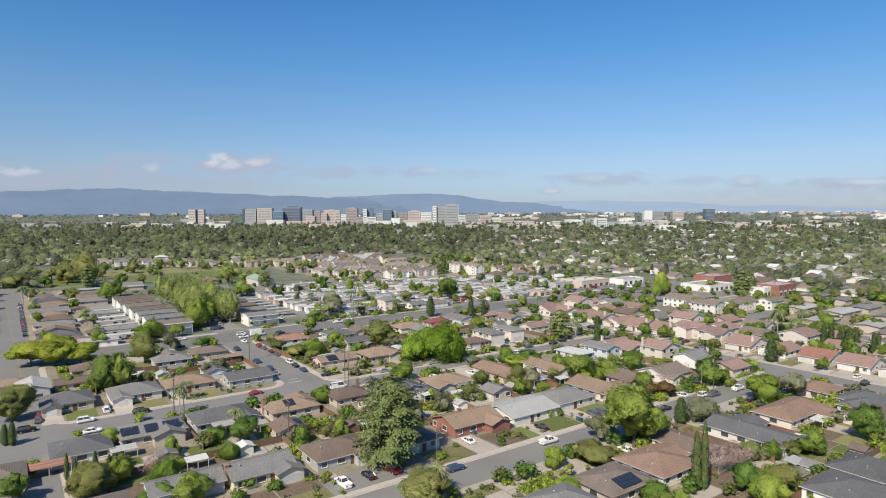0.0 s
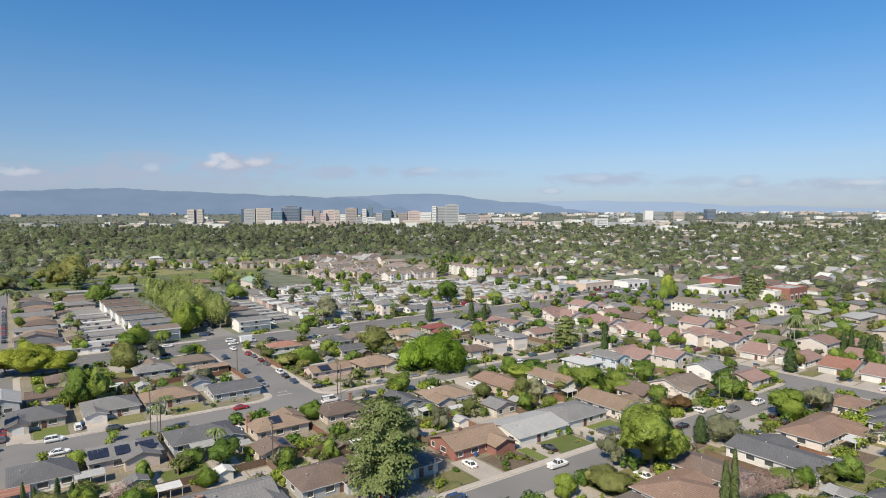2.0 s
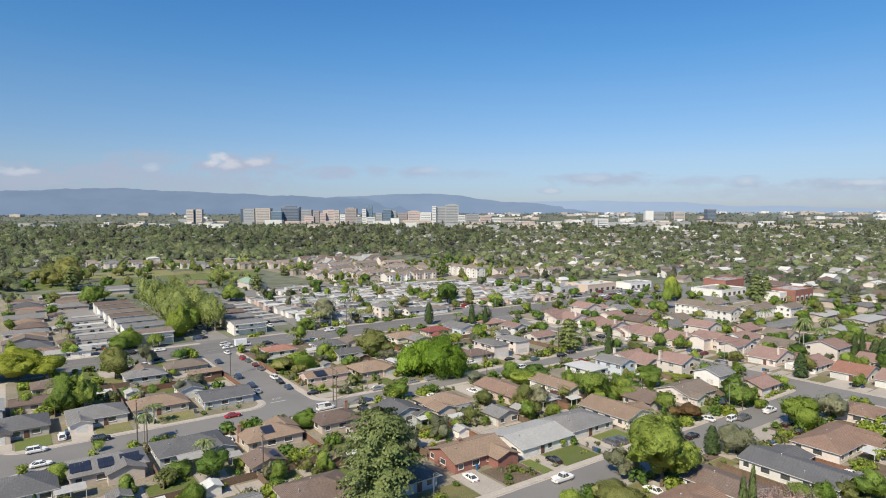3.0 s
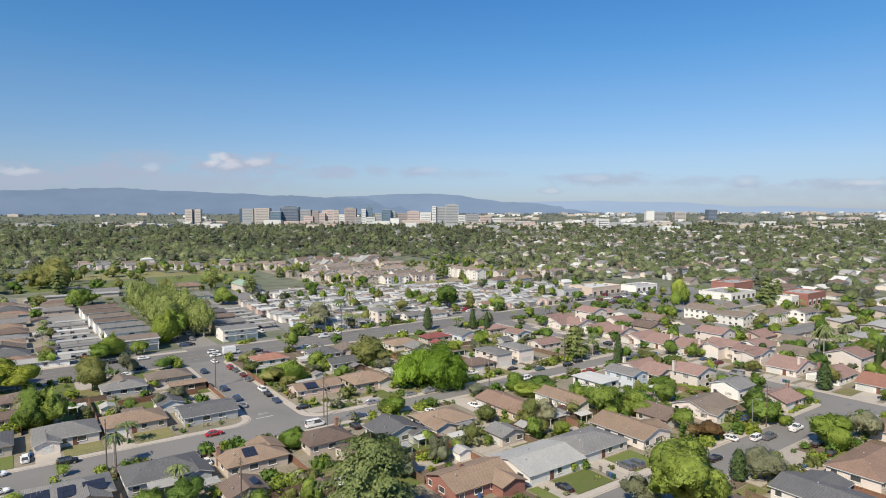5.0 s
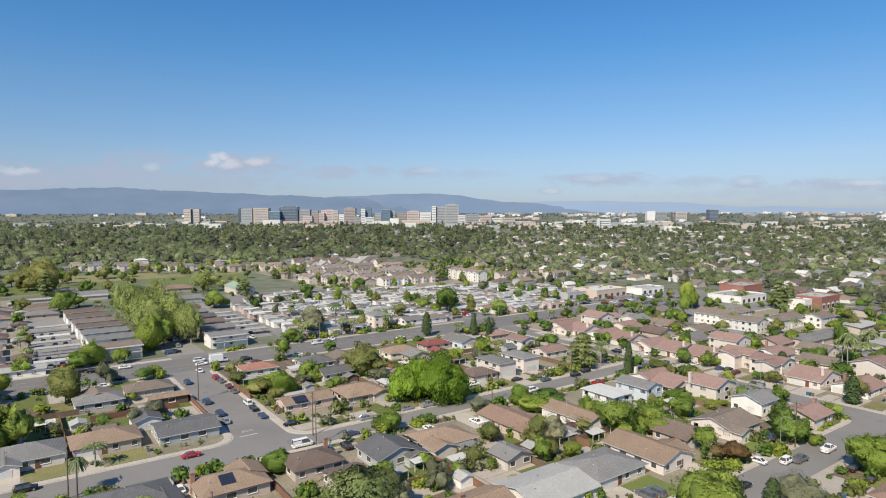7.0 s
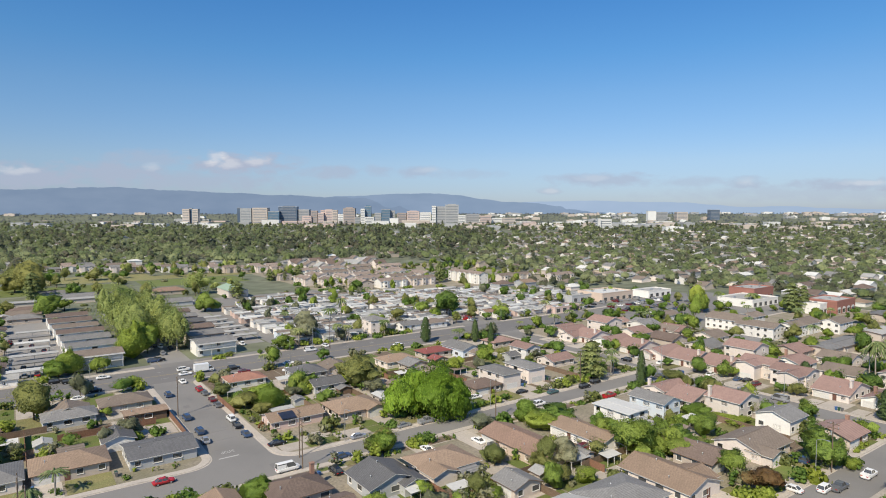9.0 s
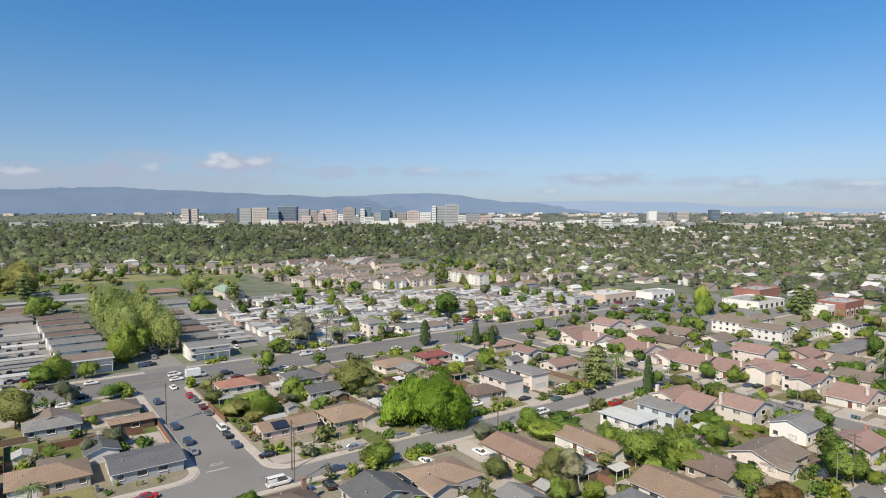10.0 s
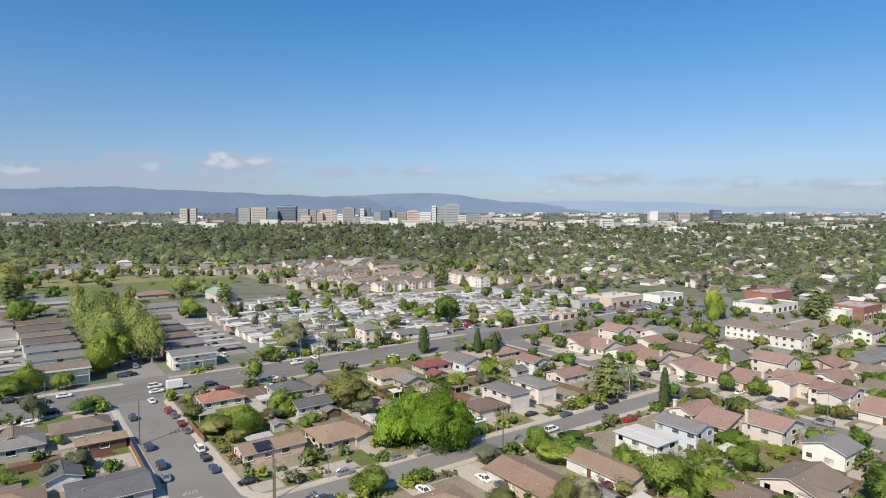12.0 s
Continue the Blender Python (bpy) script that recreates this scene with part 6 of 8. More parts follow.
def box_truck(u, v):
    t = thing("box_truck", at(u, v, 0.03), "white delivery truck with a tall box body on the avenue", "truck")
    s = Shape()
    s.box(-3.6, 1.5, -1.2, 1.2, 0.9, 3.4)
    s.box(-3.6, 2.0, -0.5, 0.5, 0.6, 0.9)
    part("cargo_box", s, PAINT["white"], t)
    s = Shape()
    s.solid([(1.6, -1.05, 0.6), (3.4, -1.0, 0.6), (3.4, 1.0, 0.6), (1.6, 1.05, 0.6)], [(1.6, -1.05, 1.5), (3.3, -1.0, 1.45), (3.3, 1.0, 1.45), (1.6, 1.05, 1.5)])
    s.solid([(1.6, -1.0, 2.2), (2.5, -0.95, 2.2), (2.5, 0.95, 2.2), (1.6, 1.0, 2.2)], [(1.6, -0.95, 2.35), (2.4, -0.9, 2.35), (2.4, 0.9, 2.35), (1.6, 0.95, 2.35)])
    part("cab", s, PAINT["white"], t)
    s = Shape()
    s.solid([(1.6, -1.03, 1.5), (3.0, -0.98, 1.47), (3.0, 0.98, 1.47), (1.6, 1.03, 1.5)], [(1.6, -0.98, 2.2), (2.5, -0.93, 2.2), (2.5, 0.93, 2.2), (1.6, 0.98, 2.2)])
    part("window_glass", s, GLASS, t)
    for dx in (2.6, -2.4):
        for sy in (-1, 1):
            o = part("wheel", wheel_mesh(0.45), None, t)
            o.matrix_basis = Matrix.Translation((dx, sy * 1.0, 0))


box_truck(98.4, 294.5)
# rows of cars in the car parks and along the far-left avenue
COLS = ["white", "silver", "grey", "black", "blue", "red", "white", "black", "silver", "maroon"]
prng = random.Random(5)
for k in range(30):
    if prng.random() < 0.86:
        car(prng.choice(("sedan", "suv", "sedan")), prng.choice(COLS), 6.3 - 0.02 * k, 296 + k * 6.6 if k > 3 else 215 + k * 7, "v", False)
    if prng.random() < 0.6:
        car(prng.choice(("sedan", "suv")), prng.choice(COLS), -6.6, 240 + k * 8.2, "v", False)
for k in range(6):
    for j in range(4):
        if prng.random() < 0.6:
            car(prng.choice(("sedan", "suv")), prng.choice(COLS), 38.5 + 4 * j, 325 + k * 14.5, "v", False)
for k in range(5):
    for j in range(4):
        if prng.random() < 0.55:
            car(prng.choice(("sedan", "suv")), prng.choice(COLS), 124.5 + 3.3 * j, 345.5 + k * 12, "v", False)
for v0 in (276, 290, 304, 318, 330):
    for j in range(16):
        if prng.random() < 0.62:
            car(prng.choice(("sedan", "suv", "sedan", "van")), prng.choice(COLS), 346 + j * 4.4, v0 + 4, "v", False)
for k in range(6):
    car(prng.choice(("sedan", "suv")), prng.choice(COLS), 91.5 + (k % 2) * 5, 335 + k * 9, "v", False)

# ---- mobile home park ----
hrng = random.Random(21)


def mobile_home(u, v, L, W, along, roof, wall, h=3.0):
    t = thing("mobile_home", at(u, v, 0.05, 0 if along == "u" else 90), f"low {wall} mobile home with a shallow {roof} roof", "mobile home", "mobile homes of the park")
    s = Shape()
    s.box(-L / 2, L / 2, -W / 2, W / 2, -0.1, h)
    part("body", s, WALLS[wall], t)
    s = Shape()
    roof_into(s, -L / 2 - 0.2, L / 2 + 0.2, -W / 2 - 0.25, W / 2 + 0.25, h, "u", False, 0.13, 0.14)
    part("roof", s, (ROOFS[roof], TRIM), t)
    s = Shape()
    s.box(-L / 2 + 1, L / 2 - 4, -W / 2 - 2.6, -W / 2 - 0.02, h - 0.4, h - 0.28)
    for k in range(4):
        x = -L / 2 + 1.2 + k * (L - 5.4) / 3
        s.box(x - 0.05, x + 0.05, -W / 2 - 2.5, -W / 2 - 2.4, 0, h - 0.4)
    part("awning", s, ROOFS["white"], t)
    b4 = (-L / 2, L / 2, -W / 2, W / 2)
    for side, al in (("s", L * 0.8),):
        add_window(t, side, b4, al, 1.1, 1.3, 1.15, True)


def inside(px, py, poly):
    c, n = False, len(poly)
    for i in range(n):
        (x0, y0), (x1, y1) = poly[i], poly[i - 1]
        if (y0 > py) != (y1 > py) and px < (x1 - x0) * (py - y0) / (y1 - y0) + x0:
            c = not c
    return c


PARK = [(139, 318), (176, 318), (176, 342), (203, 342), (203, 318), (236, 318), (236, 345), (262, 345), (262, 318), (292, 318), (330, 326), (345, 352), (368, 364), (384, 396), (362, 430), (300, 440), (245, 462), (205, 482), (172, 470), (150, 440), (139, 400)]
for i in range(18):
    for j in range(19):
        uu = 148 + i * 13.6 + (j % 2) * 2.0
        vv = 322 + j * 8.6
        if not inside(uu, vv, PARK):
            continue
        if hrng.random() < 0.06:
            continue
        mobile_home(uu + hrng.uniform(-1.5, 1.5), vv + hrng.uniform(-0.8, 0.8), hrng.uniform(8.5, 12.5), hrng.uniform(4.0, 6.0), "u",
                    hrng.choice(("white", "pale grey", "pale grey", "grey", "taupe", "white", "taupe", "grey")), hrng.choice(("white", "white", "cream", "white", "pale blue", "beige", "pink")))
for k in range(190):
    uu, vv = hrng.uniform(141, 385), hrng.uniform(320, 475)
    if inside(uu, vv, PARK):
        tree(hrng.choice(("round", "olive", "lime", "grey", "palm")), uu, vv, hrng.uniform(5, 10), hrng.uniform(4, 7)) if k < 70 else shrub(hrng.choice(("round", "olive", "lime")), uu, vv, hrng.uniform(1.5, 4), hrng.uniform(2, 5))
for uu, vv, hh, ww in ((257.6, 358.9, 13, 13), (244.8, 380.2, 9, 9), (328.8, 408.2, 9, 8), (318.9, 357.6, 8, 7), (387.9, 363.2, 9, 8)):
    tree("round", uu, vv, hh, ww)
for k in range(40):
    uu, vv = 141.6 + 13.6 * hrng.randrange(18), 318 + 8.6 * hrng.randrange(19) + hrng.uniform(0, 3)
    if inside(uu, vv, PARK):
        car(hrng.choice(("sedan", "suv", "van")), hrng.choice(COLS), uu, vv, "v", False)

for uu, vv, hh, ww in ((238.5, 322, 6, 6), (244, 330, 5, 5), (252.5, 326, 6.5, 6.5), (259, 334, 7, 7), (258, 319.5, 5, 5.5), (180, 326, 7, 6), (187, 338, 6, 6), (199, 335, 8, 7), (236.5, 340, 7, 7)):
    tree(hrng.choice(("round", "lime", "olive")), uu, vv, hh, ww)
for k in range(9):
    car(hrng.choice(("sedan", "suv", "van")), hrng.choice(COLS), hrng.choice((240.5, 249.5, 255.0)), 320 + k * 3.1, "u", False)
mobile_home(256, 340, 11, 5, "u", "white", "white")
mobile_home(243, 348, 10, 5, "u", "pale grey", "cream")
mobile_home(189, 344, 11, 5, "u", "white", "white")
# the cream house with a hipped roof beside the avenue, and its neighbours
house(190.5, 327.5, 10.5, 11.0, "v", True, "grey", "cream", 2, "s", garage=False, eave=6.4)
house(208.0, 323.0, 12.0, 9.0, "u", False, "grey", "white", 1, "s", garage=False)
house(222.0, 321.0, 14.0, 10.0, "u", True, "taupe", "white", 1, "s", garage=False)
house(270.0, 330.0, 14.0, 8.0, "u", False, "rust-brown", "white", 1, "s", garage=False)
house(172.4, 507.7, 15.0, 30.0, "v", False, "green", "cream", 1, "s", garage=False, eave=5.0, detail=1, category="hall", group="halls")


# ---- townhouses ----
def townhouse(u, v, du, dv, roof="taupe", wall="cream", ridge="u", st=2, bays=3, detail=1):
    home = house(u, v, du, dv, ridge, False, roof, wall, st, "s", garage=False, detail=detail, pitch=0.36, group="townhouse rows", category="townhouse")
    for k in range(bays):
        s, r = Shape(), Shape()
        if ridge == "u":
            x = -du / 2 + (k + 0.5) * du / bays
            b4 = (x - 1.7, x + 1.7, -dv / 2 - 0.9, -dv / 2 + 3)
            walls_into(s, *b4, -0.1, 2.9 + (st - 1) * 2.75, "v", False, 0.4)
            roof_into(r, b4[0] - 0.35, b4[1] + 0.35, b4[2] - 0.35, b4[3], 2.85 + (st - 1) * 2.75, "v", False, 0.4)
        else:
            y = -dv / 2 + (k + 0.5) * dv / bays
            b4 = (-du / 2 - 0.9, -du / 2 + 3, y - 1.7, y + 1.7)
            walls_into(s, *b4, -0.1, 2.9 + (st - 1) * 2.75, "u", False, 0.4)
            roof_into(r, b4[0] - 0.35, b4[1], b4[2] - 0.35, b4[3] + 0.35, 2.85 + (st - 1) * 2.75, "u", False, 0.4)
        part("bay_wall", s, WALLS[wall], home)
        part("bay_roof", r, (ROOFS[roof], TRIM), home)
        for fl in range(st if detail else 0):
            add_window(home, "s" if ridge == "u" else "w", b4, 1.7, 0.9 + 2.75 * fl, 1.6, 1.2, True)


for u, v, du, dv, rg in ((243, 540, 12, 24, "v"), (253, 514, 12, 24, "v"), (268, 490, 12, 22, "v"), (293, 484, 26, 12, "u"), (321, 484, 26, 12, "u"),
                         (262, 560, 12, 26, "v"), (276, 534, 12, 24, "v"), (288, 512, 26, 12, "u"), (318, 510, 26, 12, "u"), (346, 520, 12, 24, "v"),
                         (300, 540, 26, 12, "u"), (330, 548, 26, 12, "u"), (285, 575, 26, 12, "u"), (315, 582, 26, 12, "u"), (345, 560, 12, 24, "v"),
                         (270, 606, 26, 12, "u"), (300, 612, 26, 12, "u"), (332, 615, 26, 12, "u"), (362, 605, 26, 12, "u"), (240, 590, 12, 26, "v")):
    townhouse(u, v, du, dv, hrng.choice(("pale taupe", "pale taupe", "taupe")), hrng.choice(("cream", "beige", "cream", "white")), rg)
townhouse(366, 476, 11, 44, "pale taupe", "white", "v", 3, 6)
townhouse(402, 458, 36, 12, "taupe", "cream", "u", 2, 4)
townhouse(438, 436, 26, 12, "pale taupe", "cream", "u", 2, 3)
for k in range(30):
    # two uneven rows along the far side of the public park
    row, q = divmod(k, 15)
    du, dv = hrng.uniform(11, 16), hrng.uniform(10, 14)
    townhouse(78 + q * 13.2 + hrng.uniform(-2, 2), 792 - q * 9.8 + row * 26 + hrng.uniform(-5, 5), du, dv, hrng.choice(("pale taupe", "taupe", "pale taupe", "grey")), hrng.choice(("cream", "beige", "cream", "white")), "u", 1 if k % 3 == 0 else 2, 2 if du > 13 else 1, 0)
for k in range(34):
    tree(hrng.choice(("round", "olive", "pine", "round", "grey")), 70 + k * 6.0 + hrng.uniform(-4, 4), 786 - k * 4.4 + hrng.choice((-14, 13, 30)) + hrng.uniform(-4, 4), hrng.uniform(6, 12), hrng.uniform(5, 9))
for k in range(16):
    house(300 + (k % 4) * 24 + hrng.uniform(-3, 3), 640 + (k // 4) * 22, 14, 12, hrng.choice("uv"), False, hrng.choice(("taupe", "pale grey", "brown")), "cream", 2, "s", detail=1, garage=False, pitch=0.6)
house(62.2, 573.2, 20, 12, "u", False, "grey", "pale blue", 1, "s", garage=False, detail=1)
house(76.1, 546.2, 26, 12, "u", False, "grey", "grey", 1, "s", garage=False, detail=1)
house(136.3, 544.8, 24, 14, "u", True, "rust-brown", "beige", 1, "s", garage=False, detail=1)
house(124.9, 481.7, 26, 12, "u", False, "grey", "grey", 1, "s", garage=False, detail=1)
house(62.4, 534.2, 50, 12, "u", False, "pale grey", "beige", 1, "s", garage=False, detail=1, pitch=0.1)

for k in range(190):
    uu, vv = hrng.uniform(234, 458), hrng.uniform(438, 660)
    if k % 2:
        tree(hrng.choice(("round", "olive", "lime", "round", "pine")), uu, vv, hrng.uniform(6, 11), hrng.uniform(4, 6.5))
    else:
        shrub(hrng.choice(("round", "olive", "lime")), uu, vv, hrng.uniform(1.5, 3.5), hrng.uniform(3, 8))
for k in range(110):
    uu, vv = hrng.uniform(14, 260), hrng.uniform(480, 760)
    if k % 3 == 0:
        tree(hrng.choice(("round", "olive", "olive", "plane", "pine")), uu, vv, hrng.uniform(6, 13), hrng.uniform(6, 12))
    else:
        shrub(hrng.choice(("round", "olive", "grey")), uu, vv, hrng.uniform(1.5, 5), hrng.uniform(3, 8))
for k in range(46):
    uu, vv = hrng.choice((12.5, 33.5, 35, 36.5, 58.5)), hrng.uniform(316, 520)
    if k % 2:
        tree(hrng.choice(("round", "olive", "lime", "palm")), uu, vv, hrng.uniform(4.5, 8), hrng.uniform(3.5, 6))
    else:
        shrub(hrng.choice(("round", "olive", "lime")), uu, vv, hrng.uniform(1.5, 3.5), hrng.uniform(2, 4))
for k in range(16):
    shop_u = hrng.uniform(335, 470)
    tree(hrng.choice(("round", "lime", "palm", "olive")), shop_u, hrng.choice((240, 262, 345, 384)) + hrng.uniform(-4, 4), hrng.uniform(5, 9), hrng.uniform(4, 7))

# ---- shops ----
def shop(u, v, du, dv, h, wall, label, arches=0, roof="pale grey", side="s"):
    t = thing("shop_building", at(u, v, 0.05), label, "shop", "shops")
    s = Shape()
    s.box(-du / 2, du / 2, -dv / 2, dv / 2, -0.1, h)
    part("wall", s, WALLS[wall], t)
    s = Shape()
    s.box(-du / 2 + 0.35, du / 2 - 0.35, -dv / 2 + 0.35, dv / 2 - 0.35, h - 0.2, h + 0.05)
    part("roof", s, ROOFS[roof], t)
    for x0, x1, y0, y1 in ((-du / 2 - 0.05, du / 2 + 0.05, -dv / 2 - 0.05, -dv / 2 + 0.3), (-du / 2 - 0.05, du / 2 + 0.05, dv / 2 - 0.3, dv / 2 + 0.05),
                           (-du / 2 - 0.05, -du / 2 + 0.3, -dv / 2 + 0.3, dv / 2 - 0.3), (du / 2 - 0.3, du / 2 + 0.05, -dv / 2 + 0.3, dv / 2 - 0.3)):
        s = Shape()
        s.box(x0, x1, y0, y1, h, h + 0.8)
        part("parapet", s, WALLS[wall], t)
    n = max(2, int((du if side == "s" else dv) / 5.5))
    for k in range(n):
        if side == "s":
            b4 = (-du / 2, du / 2, -dv / 2, dv / 2)
            al = (k + 0.5) * du / n
        else:
            b4 = (-du / 2, du / 2, -dv / 2, dv / 2)
            al = (k + 0.5) * dv / n
        add_window(t, side, b4, al, 0.5, 3.2, 2.4)
        if arches:
            a = Shape()
            a.solid([(math.cos(q) * 2.1, -0.12, math.sin(q) * 1.3 + 2.95) for q in np.linspace(0, math.pi, 9)], [(math.cos(q) * 2.1, 0.05, math.sin(q) * 1.3 + 2.95) for q in np.linspace(0, math.pi, 9)])
            px, py = wall_spot(side, b4, al)
            o = part("arch", a, TRIM, t)
            o.matrix_basis = Matrix.LocRotScale((px, py, 0), Euler((0, 0, radians(TURN[side]))), None)
    for k in range(3):
        s = Shape()
        s.box(-0.9, 0.9, -0.7, 0.7, h, h + 0.9)
        o = part("roof_unit", s, STEEL, t)
        o.matrix_basis = Matrix.Translation(((-0.3 + 0.3 * k) * du, (0.15 - 0.12 * k) * dv, 0))


shop(380, 337, 32, 22, 5.2, "peach", "low shop with a white roof and a peach arcade", 0, "white")
shop(355, 343, 20, 15, 4.2, "grey", "low grey-green shop building beside the arcade", 0, "pale grey")
shop(419, 327, 26, 14, 4.2, "white", "long low white shop building", 0, "pale grey")
shop(437, 266, 32, 24, 4.2, "white", "long white shop building with a parapet", 0, "pale grey")
shop(466, 279, 26, 18, 7.6, "brick red", "red-walled shop building with a flat roof", 0)
shop(449, 221, 25, 18, 7.4, "brick red", "red-walled shop building with pale arched windows", 1, "pale grey")
shop(431, 224, 9, 14, 6.0, "white", "small white shop front beside a red building", 1, "pale grey")
shop(315.0, 315.3, 22, 8, 3.2, "pink", "low pale pink building along the street", 0, "white")
for k in range(5):
    mobile_home(286 + 11.5 * k, 312.5 + 10 + (k % 2) * 9 - 2, 10.5, 4.6, "u", ("white", "pale grey", "taupe", "white", "grey")[k], ("white", "cream", "white", "beige", "white")[k])

# ---- suburb further out: houses and trees on random lots ----
srng = random.Random(33)


def open_ground(u, v):
    x, y = xy(u, v)
    if y < 250 or abs(x) > 0.74 * y + 20:
        return False
    if 10 < u < 470 and -60 < v < 318:
        return False
    if 12 < u < 345 and v < 500 and v > 300:
        return False
    if 225 < u < 455 and 425 < v < 735:
        return False
    if 338 < u < 480 and 190 < v < 385:
        return False
    if 20 < u < 260 and 500 < v < 800:
        return False
    if -10 < u < 12 and v < 600:
        return False
    return True


def plain_house(ws, rs, u, v, du, dv, ridge, hip, h, z=0.0):
    """A far house, added to the joined suburb."""
    w1, r1 = Shape(), Shape()
    walls_into(w1, -du / 2 + 0.5, du / 2 - 0.5, -dv / 2 + 0.5, dv / 2 - 0.5, -0.2, h, ridge, hip, 0.36)
    roof_into(r1, -du / 2, du / 2, -dv / 2, dv / 2, h - 0.1, ridge, hip, 0.36)
    M = at(u, v, z)
    for src, dst in ((w1, ws), (r1, rs)):
        i = len(dst.v)
        dst.v.extend(tuple(M @ Vector(p)) for p in src.v)
        dst.f.extend(tuple(i + q for q in f) for f in src.f)
        dst.m.extend(src.m)


SUBURB_W = {k: Shape() for k in ("white", "beige", "cream", "grey")}
SUBURB_R = {k: Shape() for k in ("taupe", "grey", "brown", "pale grey", "tan", "white")}
for i in range(-24, 110):
    for j in range(-40, 85):
        u, v = i * 22.0 + (j % 2) * 4, 20 + j * 28.0 + srng.uniform(-4, 4)
        keep = srng.random()
        rf = srng.choice(("taupe", "grey", "taupe", "grey", "pale grey", "taupe", "tan", "brown", "pale grey", "white"))
        wl = srng.choice(("white", "beige", "cream", "grey", "cream"))
        du, dv, rg, hp = srng.uniform(12, 17), srng.uniform(10, 13), srng.choice("uv"), srng.random() < 0.35
        if not open_ground(u, v):
            continue
        x, y = xy(u, v)
        if y > 1900 or keep > (0.9 if y < 560 else (0.62 if y < 1000 else 0.3) if x > 0.05 * y else (0.3 if y < 800 else 0.12)):
            continue
        if y < 395:
            house(u + srng.uniform(-3, 3), v, du, dv, rg, hp, rf, wl, 1, "s", garage=False, detail=1)
        else:
            plain_house(SUBURB_W[wl], SUBURB_R[rf], u, v, du, dv, rg, hp, srng.choice((2.8, 2.8, 2.8, 5.4)))
for k, sh in SUBURB_W.items():
    setting("suburb_walls", sh, WALLS[k], f"{k} walls of small houses among the far trees", "stuff")
for k, sh in SUBURB_R.items():
    setting("suburb_roofs", sh, (ROOFS[k], TRIM), f"{k} roofs of small houses among the far trees", "stuff")
kinds = ("round", "olive", "round", "lime", "olive", "grey", "plane", "round", "pine", "olive")
n_mid = 0
for k in range(4200):
    u, v = srng.uniform(-330, 760), srng.uniform(60, 640)
    ok = open_ground(u, v)
    kd, hh = srng.choice(kinds), srng.uniform(5, 11)
    if not ok:
        continue
    x, y = xy(u, v)
    if y > 430 or n_mid > 380:
        continue
    tree(kd, u, v, hh, hh * srng.uniform(0.8, 1.25) * (0.6 if kd == "pine" else 1))
    n_mid += 1
# small trees and bushes between the houses of the near blocks
prng = random.Random(91)
for u0, u1, v0, v1, n in ((95, 236, 225, 256, 20), (16, 228, 142, 164, 34), (14, 76, 230, 255, 10), (60, 112, 60, 77, 6), (245, 254, 96, 284, 16), (222, 230, 118, 190, 10), (271, 278, 80, 284, 20), (294, 301, 90, 284, 18), (315, 322, 90, 284, 14), (200, 236, 250, 284, 8)):
    for k in range(n):
        hh = prng.uniform(3.0, 7.5)
        tree(prng.choice(("round", "lime", "olive", "round", "grey", "round")), prng.uniform(u0, u1), prng.uniform(v0, v1), hh, hh * prng.uniform(0.75, 1.15))
# trees and shrubs in the blocks beyond the far street
for k in range(150):
    u, v = srng.uniform(245, 470), srng.uniform(70, 215)
    kd = srng.choice(("round", "olive", "lime", "grey", "round"))
    if abs(u - 262) < 12 or 322 < u < 334 or abs(u - 287) < 8 and v > 105 or abs(u - 308) < 8 and v > 97:
        shrub(kd, 274 + srng.uniform(-3, 3) if u < 300 else 298 + srng.uniform(-2, 2), v, srng.uniform(1.5, 4), srng.uniform(2, 5))
    elif k % 3 == 0:
        tree(kd, u, v, srng.uniform(5, 9), srng.uniform(5, 9))
    else:
        shrub(kd, u, v, srng.uniform(1.5, 4.5), srng.uniform(2.5, 6))
# planted strips of the avenue's end and the shops' car parks
for u0, u1, v0, v1, n in ((324, 338, 238, 316, 12), (340, 470, 237, 242, 10), (342, 448, 264, 312, 9), (262, 340, 311, 317, 9), (322, 470, 256, 262, 9), (250, 322, 284, 288, 8)):
    for k in range(n):
        hh = prng.uniform(4.0, 8.0)
        uu, vv = prng.uniform(u0, u1), prng.uniform(v0, v1)
        tree(prng.choice(("round", "lime", "olive", "palm", "round")), uu, vv, hh, hh * prng.uniform(0.7, 1.0))
        shrub(prng.choice(("round", "lime", "olive")), uu + prng.uniform(-4, 4), vv + prng.uniform(-2, 2), prng.uniform(1.0, 2.4), prng.uniform(2.0, 4.5))
plant_far_trees()

